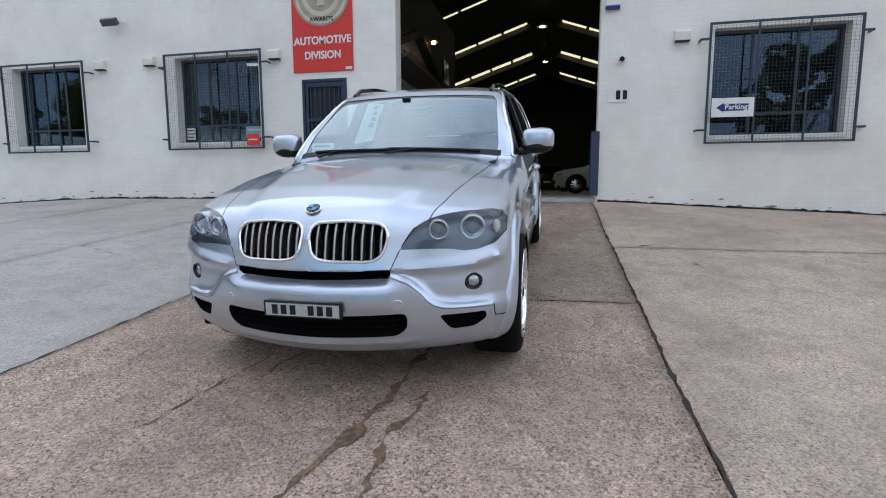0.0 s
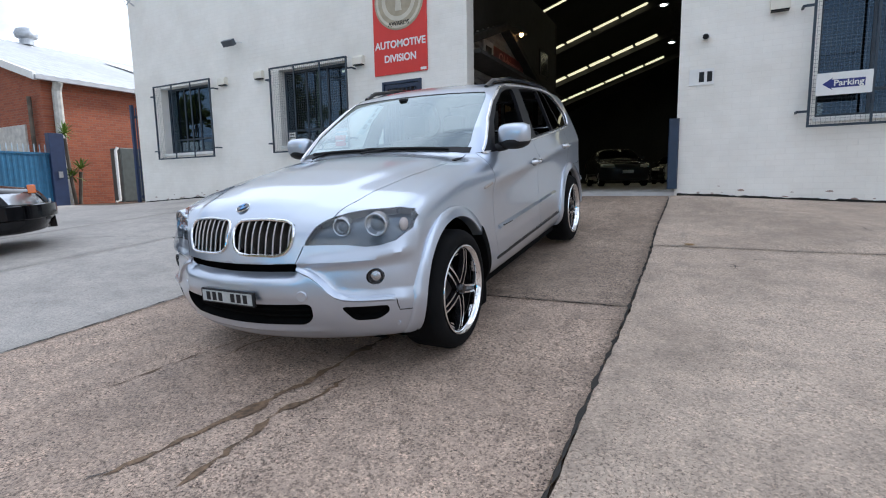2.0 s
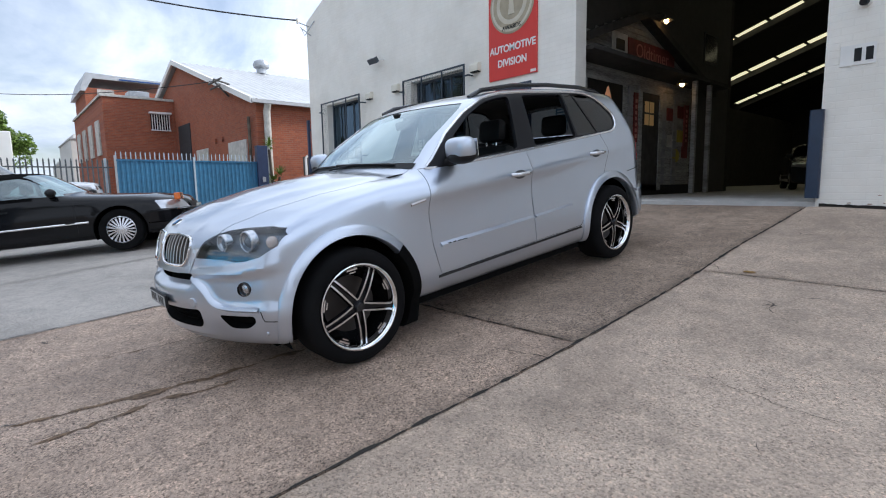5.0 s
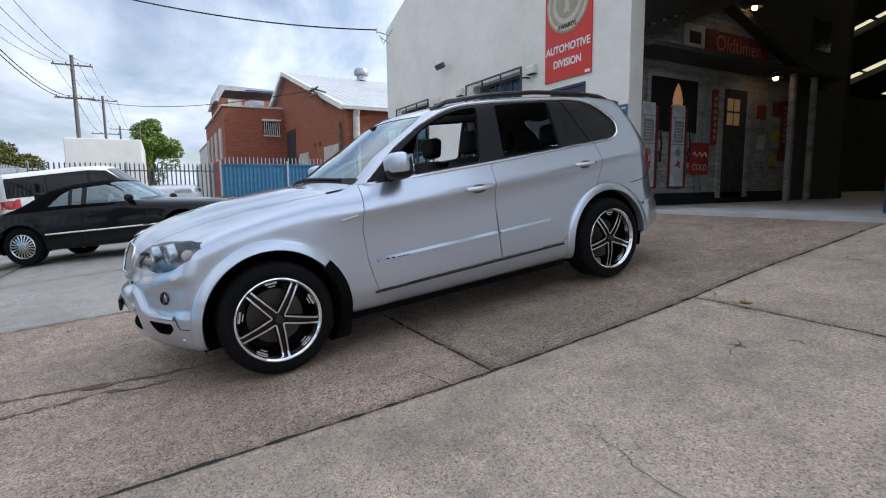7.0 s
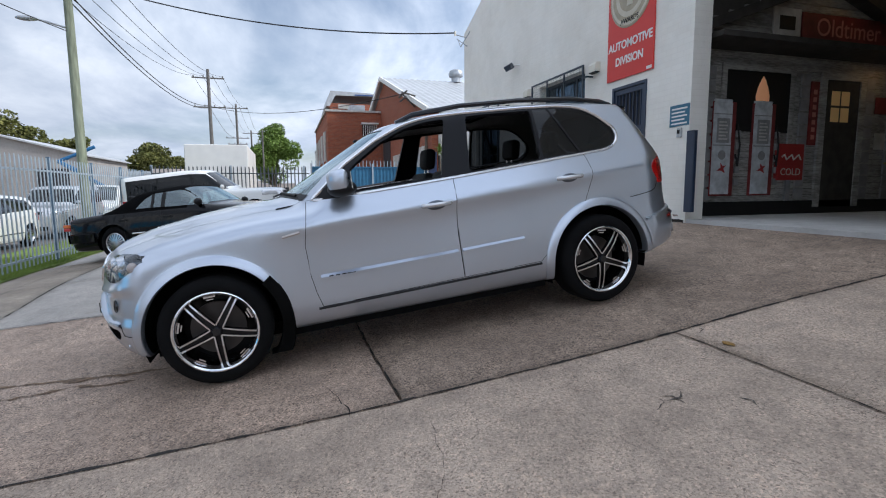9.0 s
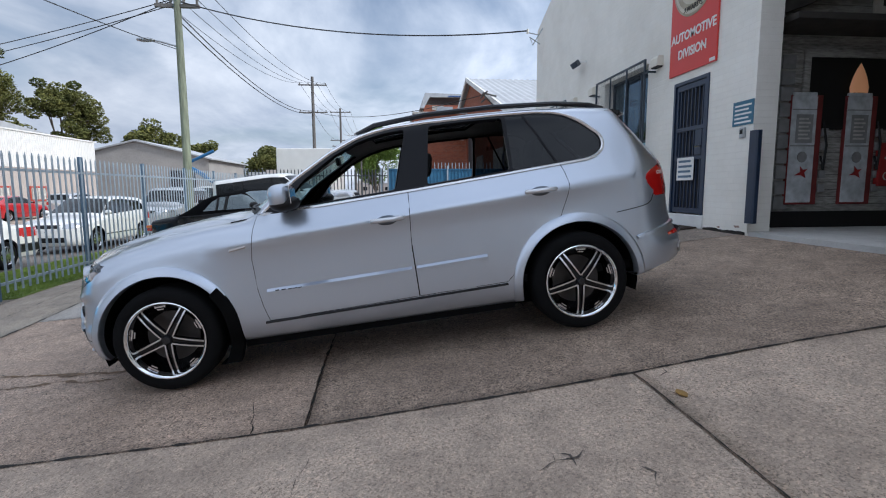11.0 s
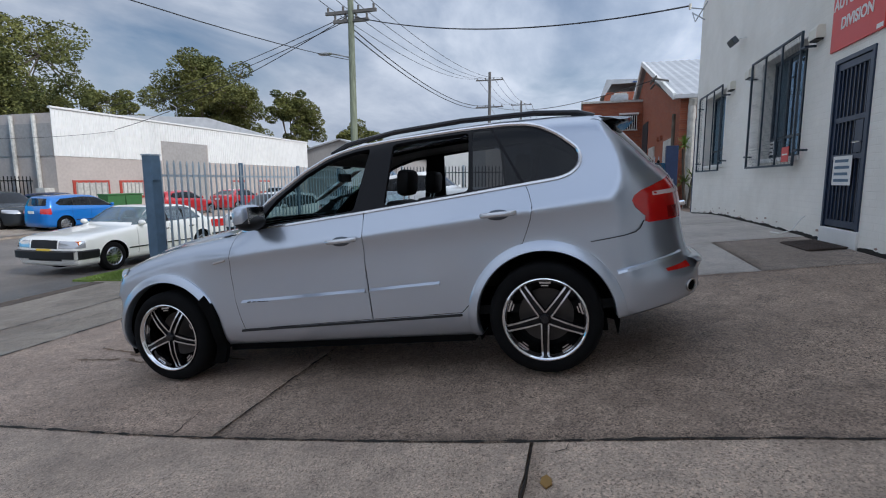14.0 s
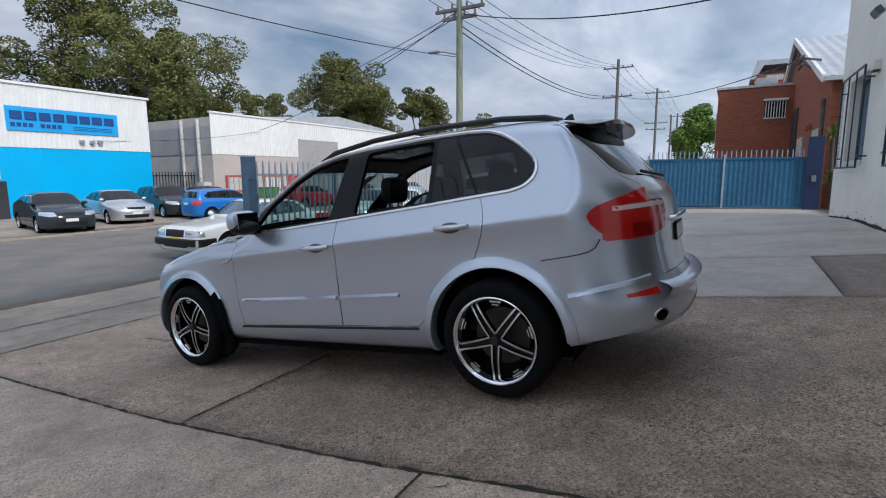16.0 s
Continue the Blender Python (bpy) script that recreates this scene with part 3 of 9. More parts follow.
M["rust"] = mat("rusty_crack_stain", (0.24, 0.15, 0.085), 0.8, vary=0.35, scale=40)
M["tread"] = mat("rubbed_tyre_mark", (0.20, 0.145, 0.115), 0.8, vary=0.3, scale=40)
M["crack"] = mat("dark_crack", (0.03, 0.026, 0.022), 0.95, vary=0.3, scale=20)
M["stain"] = mat("oily_stain", (0.15, 0.12, 0.10), 0.7, vary=0.35, scale=25)
crack("crack", [(-0.72, 3.3), (-0.75, 2.8), (-0.79, 2.34), (-0.83, 2.0), (-0.92, 1.7), (-0.97, 1.3)], 0.060, M["rust"], "rust-stained crack", seed=2)
crack("crack", [(-0.59, 2.49), (-0.62, 2.19), (-0.70, 2.01), (-0.66, 1.80), (-0.64, 1.3)], 0.042, M["rust"], "rust-stained crack", seed=3)
crack("crack", [(-1.66, 2.75), (-1.74, 2.29), (-1.78, 2.0), (-1.88, 1.7)], 0.018, M["rust"], "rust-stained crack", seed=4)
crack("crack", [(-1.5, 2.75), (-1.56, 2.38)], 0.03, M["rust"], "", seed=5)
crack("crack", [(0.10, 3.62), (0.56, 3.74), (0.90, 3.78)], 0.006, M["crack"], "", seed=6)
crack("crack", [(0.9, 4.13), (1.3, 4.07), (1.78, 3.94), (2.2, 3.92)], 0.004, M["crack"], "", seed=7)
crack("crack", [(2.6, 7.3), (2.75, 6.6), (2.62, 6.1)], 0.006, M["crack"], "", seed=8)
crack("crack", [(-6.6, 4.2), (-5.2, 4.6), (-4.4, 4.4)], 0.012, M["crack"], "", seed=9)
for k in range(44):
    x, y = -0.42 + 0.034 * (k // 2), (6.43, 6.55)[k % 2]
    crack("tyre_mark", [(x, y - 0.03), (x + 0.004, y), (x - 0.004, y + 0.03)], 0.014, M["tread"], "", seed=200 + k, wander=0.01)
rgs = random.Random(44)
for k in range(70):
    x, y = rgs.uniform(-2.7, 4.2), rgs.uniform(1.0, 8.8)
    a = rgs.uniform(0, 6.28)
    crack("stain", [(x, y), (x + 0.09 * math.cos(a), y + 0.09 * math.sin(a)), (x + 0.16 * math.cos(a + 0.5), y + 0.16 * math.sin(a + 0.5))], rgs.uniform(0.008, 0.04), M["stain"], "", seed=50 + k, wander=0.02)
def wall_foot(xa, xb, seed):
    """A ragged dark line where the paint has come away at the foot of the front wall."""
    bm = bmesh.new()
    prev = None
    n = int((xb - xa) / 0.05)
    for k in range(n + 1):
        x = xa + (xb - xa) * k / n
        h = 0.028 + 0.030 * noise.noise((x * 2.1, seed, 0)) + 0.025 * noise.noise((x * 11, seed, 4))
        g = ground_z(x, 9.2)
        row = [bm.verts.new((x, WY - d, g + z)) for d, z in ((0.006, -0.04), (0.006, max(0.004, h)), (-0.002, max(0.004, h) + 0.003))]
        if prev:
            for q in range(2):
                bm.faces.new((prev[q], row[q], row[q + 1], prev[q + 1]))
        prev = row
    part("wall_foot_dirt", bm, M["crack"], pavement, "dark ragged line at the foot of a wall")
    rg = random.Random(seed)
    for k in range(int((xb - xa) * 3)):
        x, z = rg.uniform(xa, xb), abs(rg.gauss(0, 0.05)) + 0.04
        r = rg.uniform(0.012, 0.05)
        pts = [(x + r * 1.6 * math.cos(a) * rg.uniform(0.5, 1), ground_z(x, 9.2) + z + 0.5 * r * math.sin(a) * rg.uniform(0.5, 1)) for a in np.linspace(0, 5.6, 8)]
        part("paint_chip", prism(bmesh.new(), pts, WY - 0.004, WY + 0.001), M["chip"], pavement)


M["chip"] = mat("bare_brick_chip", (0.42, 0.30, 0.24), 0.9, vary=0.2)
for k, (xa, xb) in enumerate(((-12.9, -4.86), (-3.88, -2.95), (0.74, 11.4))):
    wall_foot(xa, xb, 300 + k)
JOINTS = (((JX, 0.3), (JX, 9.2)), ((JL, 0.3), (JL, 7.9)), ((JL, 4.02), (JX, 4.02)), ((JX, 5.89), (5.0, 5.89)), ((-8.0, 0.3), (6.0, 0.3)), ((-8.0, -1.0), (6.0, -1.0)), ((-8.0, -0.35), (6.0, -0.35)))
for k, ((xa, ya), (xb, yb)) in enumerate(JOINTS):
    n = int(math.hypot(xb - xa, yb - ya) / 0.2)
    line = [(xa + (xb - xa) * i / n, ya + (yb - ya) * i / n) for i in range(n + 1)]
    off = [0.03 * noise.noise((x * 0.7, y * 0.7, 5)) for x, y in line]
    crack("joint_dirt", [((x + o, y) if xa == xb else (x, y + o)) for (x, y), o in zip(line, off)], (0.027, 0.016, 0.018, 0.011, 0.030, 0.030, 0.014)[k], M["joint"], "dark dirt packed in a joint", seed=120 + k, wander=0.010)
slab(pavement, "dirt_strip", (-4.5, 6.0), (-2.98, -2.62), M["soil"], 0.08, 0.0, 0.06, 0.006, "dry brown dirt along the kerb")
lf = thing("fallen_leaf", pose(1.0, 5.99, ground_z(1.0, 5.99) + 0.006), "dry yellow-brown leaf on the concrete", "leaf")
M["dry_leaf"] = mat("dry_leaf", (0.38, 0.22, 0.06), 0.7, vary=0.2)
part("blade", prism(bmesh.new(), [(-0.045, 0.0), (-0.02, 0.022), (0.02, 0.026), (0.05, 0.004), (0.02, -0.022), (-0.02, -0.02)], 0.0, 0.006, "z"), M["dry_leaf"], lf)


# ---- cars: bodies from smooth sections, cut into panels ----
def smax(a, b, k):
    h = np.clip(0.5 + 0.5 * (a - b) / k, 0, 1)
    return b + (a - b) * h + k * h * (1 - h)


class Shell:
    """A car body as a smooth solid. x forward, y to its left, z up, origin on the ground midway between the axles."""

    def __init__(self, top, nose, tail, side, axles, arch, flare=0.0, nose_c=(0.3, 0.68), tail_c=(0.15, 0.75), crown=(0.10, 0.05), k=(0.10, 0.16), belt=1.1, sweep=0.28, floor=0.22, creases=None, hub=0.35, nose_power=6, tail_power=6, upright=0.0, tail_k=0.07):
        self.top, self.nose, self.tail, self.side = (np.array(v, float).T for v in (top, nose, tail, side))
        self.axles, self.arch, self.flare, self.nc, self.tc, self.crown, self.k = axles, arch, flare, nose_c, tail_c, crown, k
        self.belt, self.sweep, self.floor, self.creases, self.hub = belt, sweep, floor, creases, hub
        self.nose_power, self.tail_power, self.upright, self.tail_k = nose_power, tail_power, upright, tail_k

    def interp(self, v, table):
        xs, ys = table
        return sum(np.interp(v + d, xs, ys) * w for d, w in ((-0.03, 0.25), (0, 0.5), (0.03, 0.25)))

    def value(self, x, y, z):
        y = np.abs(y)
        w = self.interp(z, self.side)
        for a in self.axles:
            d = np.hypot(x - a, z - self.hub)
            w = w + self.flare * np.clip((self.arch + 0.08 - d) / 0.05, 0, 1) ** 2 * (z < 1.0)
        if self.creases:
            w = w + self.creases(x, z)
        hood = np.clip((z - self.belt) / 0.2, 0, 1)
        xs = x + self.sweep * (1 - self.upright * hood) * y * y
        zt = self.interp(xs, self.top) - (self.crown[0] * (1 - hood) + self.crown[1] * hood) * y * y
        k = self.k[0] * (1 - hood) + self.k[1] * hood
        f = smax(y - w, z - zt, k)
        f = smax(f, x - (self.interp(z, self.nose) - self.nc[0] * y ** 2 - self.nc[1] * y ** self.nose_power), 0.07)
        f = smax(f, (self.interp(z, self.tail) + self.tc[0] * y ** 2 + self.tc[1] * y ** self.tail_power) - x, self.tail_k)
        return smax(f, self.floor - z, 0.06)

    def cast(self, o, d, far=3.5):
        """Where rays from inside leave the solid."""
        lo, hi = np.zeros(len(o)), np.full(len(o), far)
        for _ in range(34):
            m = 0.5 * (lo + hi)
            p = o + d * m[:, None]
            inside = self.value(p[:, 0], p[:, 1], p[:, 2]) < 0
            lo, hi = np.where(inside, m, lo), np.where(inside, hi, m)
        return o + d * lo[:, None]

    def at_side(self, x, z, out=0.0):
        p = self.cast(np.array([[x, 0.0, z]]), np.array([[0, 1.0, 0]]))[0]
        return Vector((x, p[1] + out, z))

    def at_front(self, y, z, out=0.0, x0=0.5):
        p = self.cast(np.array([[x0, y, z]]), np.array([[1.0, 0, 0]]))[0]
        return Vector((p[0] + out, y, z))

    def at_rear(self, y, z, out=0.0):
        p = self.cast(np.array([[-0.5, y, z]]), np.array([[-1.0, 0, 0]]))[0]
        return Vector((p[0] - out, y, z))

    def at_top(self, x, y, out=0.0):
        p = self.cast(np.array([[x, y, 0.7]]), np.array([[0, 0, 1.0]]))[0]
        return Vector((x, y, p[2] + out))

    def half(self, x0, x1, nx=128, ne=40, nt=80, zc=0.72):
        """The left half of the skin as a grid: stations between x0 and x1, and fans at both ends."""
        st = [(x1, p) for p in np.linspace(math.pi / 2 * 0.995, 0, ne, endpoint=False)] + [(x, 0.0) for x in np.linspace(x1, x0, nx)] + [(x0, -p) for p in np.linspace(0, math.pi / 2 * 0.995, ne + 1)[1:]]
        th = np.linspace(0.02, math.pi, nt)
        o = np.array([(x, 0.0, zc) for x, p in st for t in th])
        d = np.array([(math.sin(p), math.cos(p) * math.sin(t), -math.cos(p) * math.cos(t)) for x, p in st for t in th])
        pts = self.cast(o, d)
        bm = bmesh.new()
        n = len(th)
        vs = [bm.verts.new((p[0], 0.0 if j % n in (0, n - 1) else max(p[1], 0.0), p[2])) for j, p in enumerate(pts)]
        for i in range(len(st) - 1):
            for j in range(n - 1):
                q = (vs[i * n + j], vs[(i + 1) * n + j], vs[(i + 1) * n + j + 1], vs[i * n + j + 1])
                bm.faces.new(q)
        bm.faces.layers.int.new("panel")
        return bm


def inside(poly, a, b):
    hit = False
    for (x0, y0), (x1, y1) in zip(poly, poly[1:] + poly[:1]):
        if (y0 > b) != (y1 > b) and a < (x1 - x0) * (b - y0) / (y1 - y0) + x0:
            hit = not hit
    return hit


def cut(bm, poly, axes, where, tag):
    """Cut an outline through the skin, as seen along the third axis, and mark the faces within it."""
    i, j = axes
    u0, u1 = min(p[0] for p in poly) - 0.2, max(p[0] for p in poly) + 0.2
    v0, v1 = min(p[1] for p in poly) - 0.2, max(p[1] for p in poly) + 0.2

    def near(f):
        c = f.verts[0].co
        return u0 < c[i] < u1 and v0 < c[j] < v1 and where(c)
    pool = [f for f in bm.faces if near(f)]
    for p, q in zip(poly, poly[1:] + poly[:1]):
        lo = (min(p[0], q[0]) - 0.002, min(p[1], q[1]) - 0.002)
        hi = (max(p[0], q[0]) + 0.002, max(p[1], q[1]) + 0.002)
        fs = []
        for f in pool:
            c = f.verts[0].co
            if not (lo[0] - 0.2 < c[i] < hi[0] + 0.2 and lo[1] - 0.2 < c[j] < hi[1] + 0.2):
                continue
            a, b = [v.co[i] for v in f.verts], [v.co[j] for v in f.verts]
            if max(a) >= lo[0] and min(a) <= hi[0] and max(b) >= lo[1] and min(b) <= hi[1]:
                fs.append(f)
        if not fs:
            continue
        co, no = [0.0] * 3, [0.0] * 3
        co[i], co[j] = p
        no[i], no[j] = -(q[1] - p[1]), q[0] - p[0]
        if abs(no[i]) + abs(no[j]) < 1e-6:
            continue
        geom = list({e for f in fs for e in f.edges} | {v for f in fs for v in f.verts}) + fs
        made = bmesh.ops.bisect_plane(bm, geom=geom, plane_co=co, plane_no=no, dist=1e-5)
        dropped = set(fs)
        pool = [f for f in pool if f.is_valid and f not in dropped] + [g for g in made["geom"] if isinstance(g, bmesh.types.BMFace)]
    lay = bm.faces.layers.int["panel"]
    for f in bm.faces:
        c = f.calc_center_median()
        if where(c) and inside(poly, c[i], c[j]):
            f[lay] = tag


def panel(bm, tags, both=False, mirror=False, offset=0.0, gap=0.0, skirt=0.0, pred=None):
    """A copy of the marked faces: moved along their normals, drawn in at the rim, with a rim turned inwards."""
    lay = bm.faces.layers.int["panel"]
    out = bmesh.new()
    bm.normal_update()
    known = {}
    for sgn in ((1, -1) if both else ((-1,) if mirror else (1,))):
        for f in bm.faces:
            if f[lay] not in tags or (pred and not pred(f.calc_center_median())):
                continue
            vs = []
            for v in f.verts:
                key = (v.index, 1 if abs(v.co.y) < 1e-7 else sgn)
                if key not in known:
                    c = v.co + v.normal * offset if offset else v.co.copy()
                    if abs(v.co.y) < 1e-7:
                        c.y = 0.0
                    known[key] = out.verts.new((c.x, c.y * sgn, c.z))
                vs.append(known[key])
            if len(set(vs)) > 2:
                try:
                    out.faces.new(vs if sgn > 0 else vs[::-1])
                except ValueError:
                    pass
    if gap or skirt:
        out.normal_update()
        rim = [e for e in out.edges if len(e.link_faces) == 1 and not (abs(e.verts[0].co.y) < 1e-6 and abs(e.verts[1].co.y) < 1e-6)]
        move = {}
        for e in rim:
            f = e.link_faces[0]
            d = f.calc_center_median() - (e.verts[0].co + e.verts[1].co) / 2
            t = (e.verts[1].co - e.verts[0].co).normalized()
            d = (d - t * d.dot(t)).normalized()
            for v in e.verts:
                move.setdefault(v, []).append(d)
        for v, ds in move.items():
            s = sum(ds, Vector()).normalized()
            v.co += s * gap
        if skirt:
            low = {v: out.verts.new(v.co - v.normal * skirt) for v in move}
            for e in rim:
                a, b = e.verts
                f = e.link_faces[0]
                idx = [l.vert for l in f.loops]
                k = idx.index(a)
                q = (b, a, low[a], low[b]) if idx[(k + 1) % len(idx)] == b else (a, b, low[b], low[a])
                out.faces.new(q)
                e.smooth = False
    return out


def skin_part(name, bm, material, parent, label=""):
    """Like part(), for skins whose faces already point outwards."""
    bmesh.ops.dissolve_degenerate(bm, dist=0.0012, edges=bm.edges)
    for f in bm.faces:
        f.smooth = True
    for e in bm.edges:
        if len(e.link_faces) == 2 and e.calc_face_angle(0.0) > 0.7:
            e.smooth = False
    me = bpy.data.meshes.new(name)
    bm.to_mesh(me)
    bm.free()
    me.materials.append(material)
    ob = new(name, me)
    ob.parent = parent
    if label:
        tagged(ob, label)
    return ob


def lathe(bm, prof, y0=0.0, seg=48):
    """Turn a profile of (radius, y) round the y axis."""
    rings = [[bm.verts.new((r * math.cos(2 * math.pi * k / seg), y0 + y, r * math.sin(2 * math.pi * k / seg))) for k in range(seg)] for r, y in prof]
    for a, b in zip(rings, rings[1:]):
        for k in range(seg):
            bm.faces.new((a[k], a[(k + 1) % seg], b[(k + 1) % seg], b[k]))
    return bm


def arc(cx, cz, r, a0, a1, n):
    return [(cx + r * math.cos(radians(a0 + (a1 - a0) * i / n)), cz + r * math.sin(radians(a0 + (a1 - a0) * i / n))) for i in range(n + 1)]


def round_poly(pts, r, n=4):
    """An outline with its corners rounded."""
    out = []
    for i, p in enumerate(pts):
        p = Vector(p)
        a, b = Vector(pts[i - 1]) - p, Vector(pts[(i + 1) % len(pts)]) - p
        ra = min(r, a.length * 0.45, b.length * 0.45)
        pa, pb = p + a.normalized() * ra, p + b.normalized() * ra
        for k in range(n + 1):
            t = k / n
            out.append(tuple(pa * (1 - t) ** 2 + p * 2 * t * (1 - t) + pb * t ** 2))
    return out


def car_paint(name, color, metal=0.0, rough=0.35, flake=0.0, coat=1.0):
    m = mat(name, color, rough, metal, vary=0.015, scale=3, coat=coat)
    if flake:
        nt = m.node_tree
        b = nt.nodes["Principled BSDF"]
        tc = nt.nodes.new("ShaderNodeTexCoord")
        no = nt.nodes.new("ShaderNodeTexNoise")
        no.inputs["Scale"].default_value = 900
        nt.links.new(tc.outputs["Object"], no.inputs["Vector"])
        bp = nt.nodes.new("ShaderNodeBump")
        bp.inputs["Strength"].default_value, bp.inputs["Distance"].default_value = flake, 0.001
        nt.links.new(no.outputs["Fac"], bp.inputs["Height"])
        nt.links.new(bp.outputs[0], b.inputs["Normal"])
    return m


M["silver"] = car_paint("silver_metallic_paint", (0.525, 0.572, 0.65), 0.82, 0.28, 0.05)
M["tint"] = glass("tinted_car_glass", (0.07, 0.075, 0.08), mirror=0.03)
M["screen"] = glass("windscreen_glass", (0.38, 0.53, 0.54), mirror=0.20, sheen=(0.85, 0.97, 1.0))
M["clear"] = glass("clear_lamp_glass", (0.88, 0.92, 0.95), mirror=0.06)
M["cabin"] = mat("black_leather", (0.012, 0.012, 0.0125), 0.55, spec=0.2, vary=0.2, bump=0.2, bump_scale=120)
M["cloth"] = mat("grey_headlining", (0.22, 0.215, 0.205), 0.95, vary=0.1)
M["pillar"] = mat("satin_black_pillar", (0.010, 0.010, 0.012), 0.38, vary=0, spec=0.18)
M["gloss"] = mat("gloss_black", (0.012, 0.012, 0.014), 0.12, vary=0)
M["rim_black"] = mat("gloss_black_wheel", (0.008, 0.008, 0.009), 0.25, vary=0, spec=0.3)
M["disc"] = mat("brake_disc", (0.10, 0.09, 0.085), 0.5, metal=0.9, vary=0.2)
M["lamp_red"] = mat("red_lamp_lens", (0.50, 0.012, 0.010), 0.12, vary=0.05, coat=1.0)
M["lamp_red_d"] = mat("dark_red_lamp_lens", (0.24, 0.006, 0.006), 0.12, vary=0.05, coat=1.0)
M["lamp_amber"] = mat("amber_lamp_lens", (0.75, 0.16, 0.02), 0.15, vary=0.05, coat=1.0)
M["lamp_bowl"] = mat("grey_lamp_housing", (0.11, 0.125, 0.145), 0.28, metal=0.9, vary=0)
M["slat_grey"] = mat("satin_grille_slat", (0.42, 0.39, 0.37), 0.32, metal=0.9, vary=0)
M["lamp_grey"] = mat("silvered_lamp_bowl", (0.50, 0.52, 0.55), 0.25, metal=0.9, vary=0)
M["lamp_eye"] = mat("smoked_lamp_lens", (0.10, 0.12, 0.145), 0.06, vary=0)
M["lamp_white"] = mat("clear_indicator_lens", (0.60, 0.47, 0.40), 0.2, vary=0.1, scale=40, coat=0.6)
M["plate_dim"] = mat("worn_number_plate", (0.46, 0.47, 0.46), 0.4, vary=0.1, scale=60)
M["trim_bright"] = mat("bright_window_trim", (0.80, 0.80, 0.82), 0.22, metal=0.85, vary=0)
M["plate_w"] = mat("white_number_plate", (0.74, 0.74, 0.70), 0.4, vary=0.03)
M["plate_y"] = mat("yellow_number_plate", (0.75, 0.55, 0.05), 0.4, vary=0.03)
M["well"] = mat("wheel_well_liner", (0.006, 0.006, 0.006), 0.95, vary=0.2, spec=0.05)


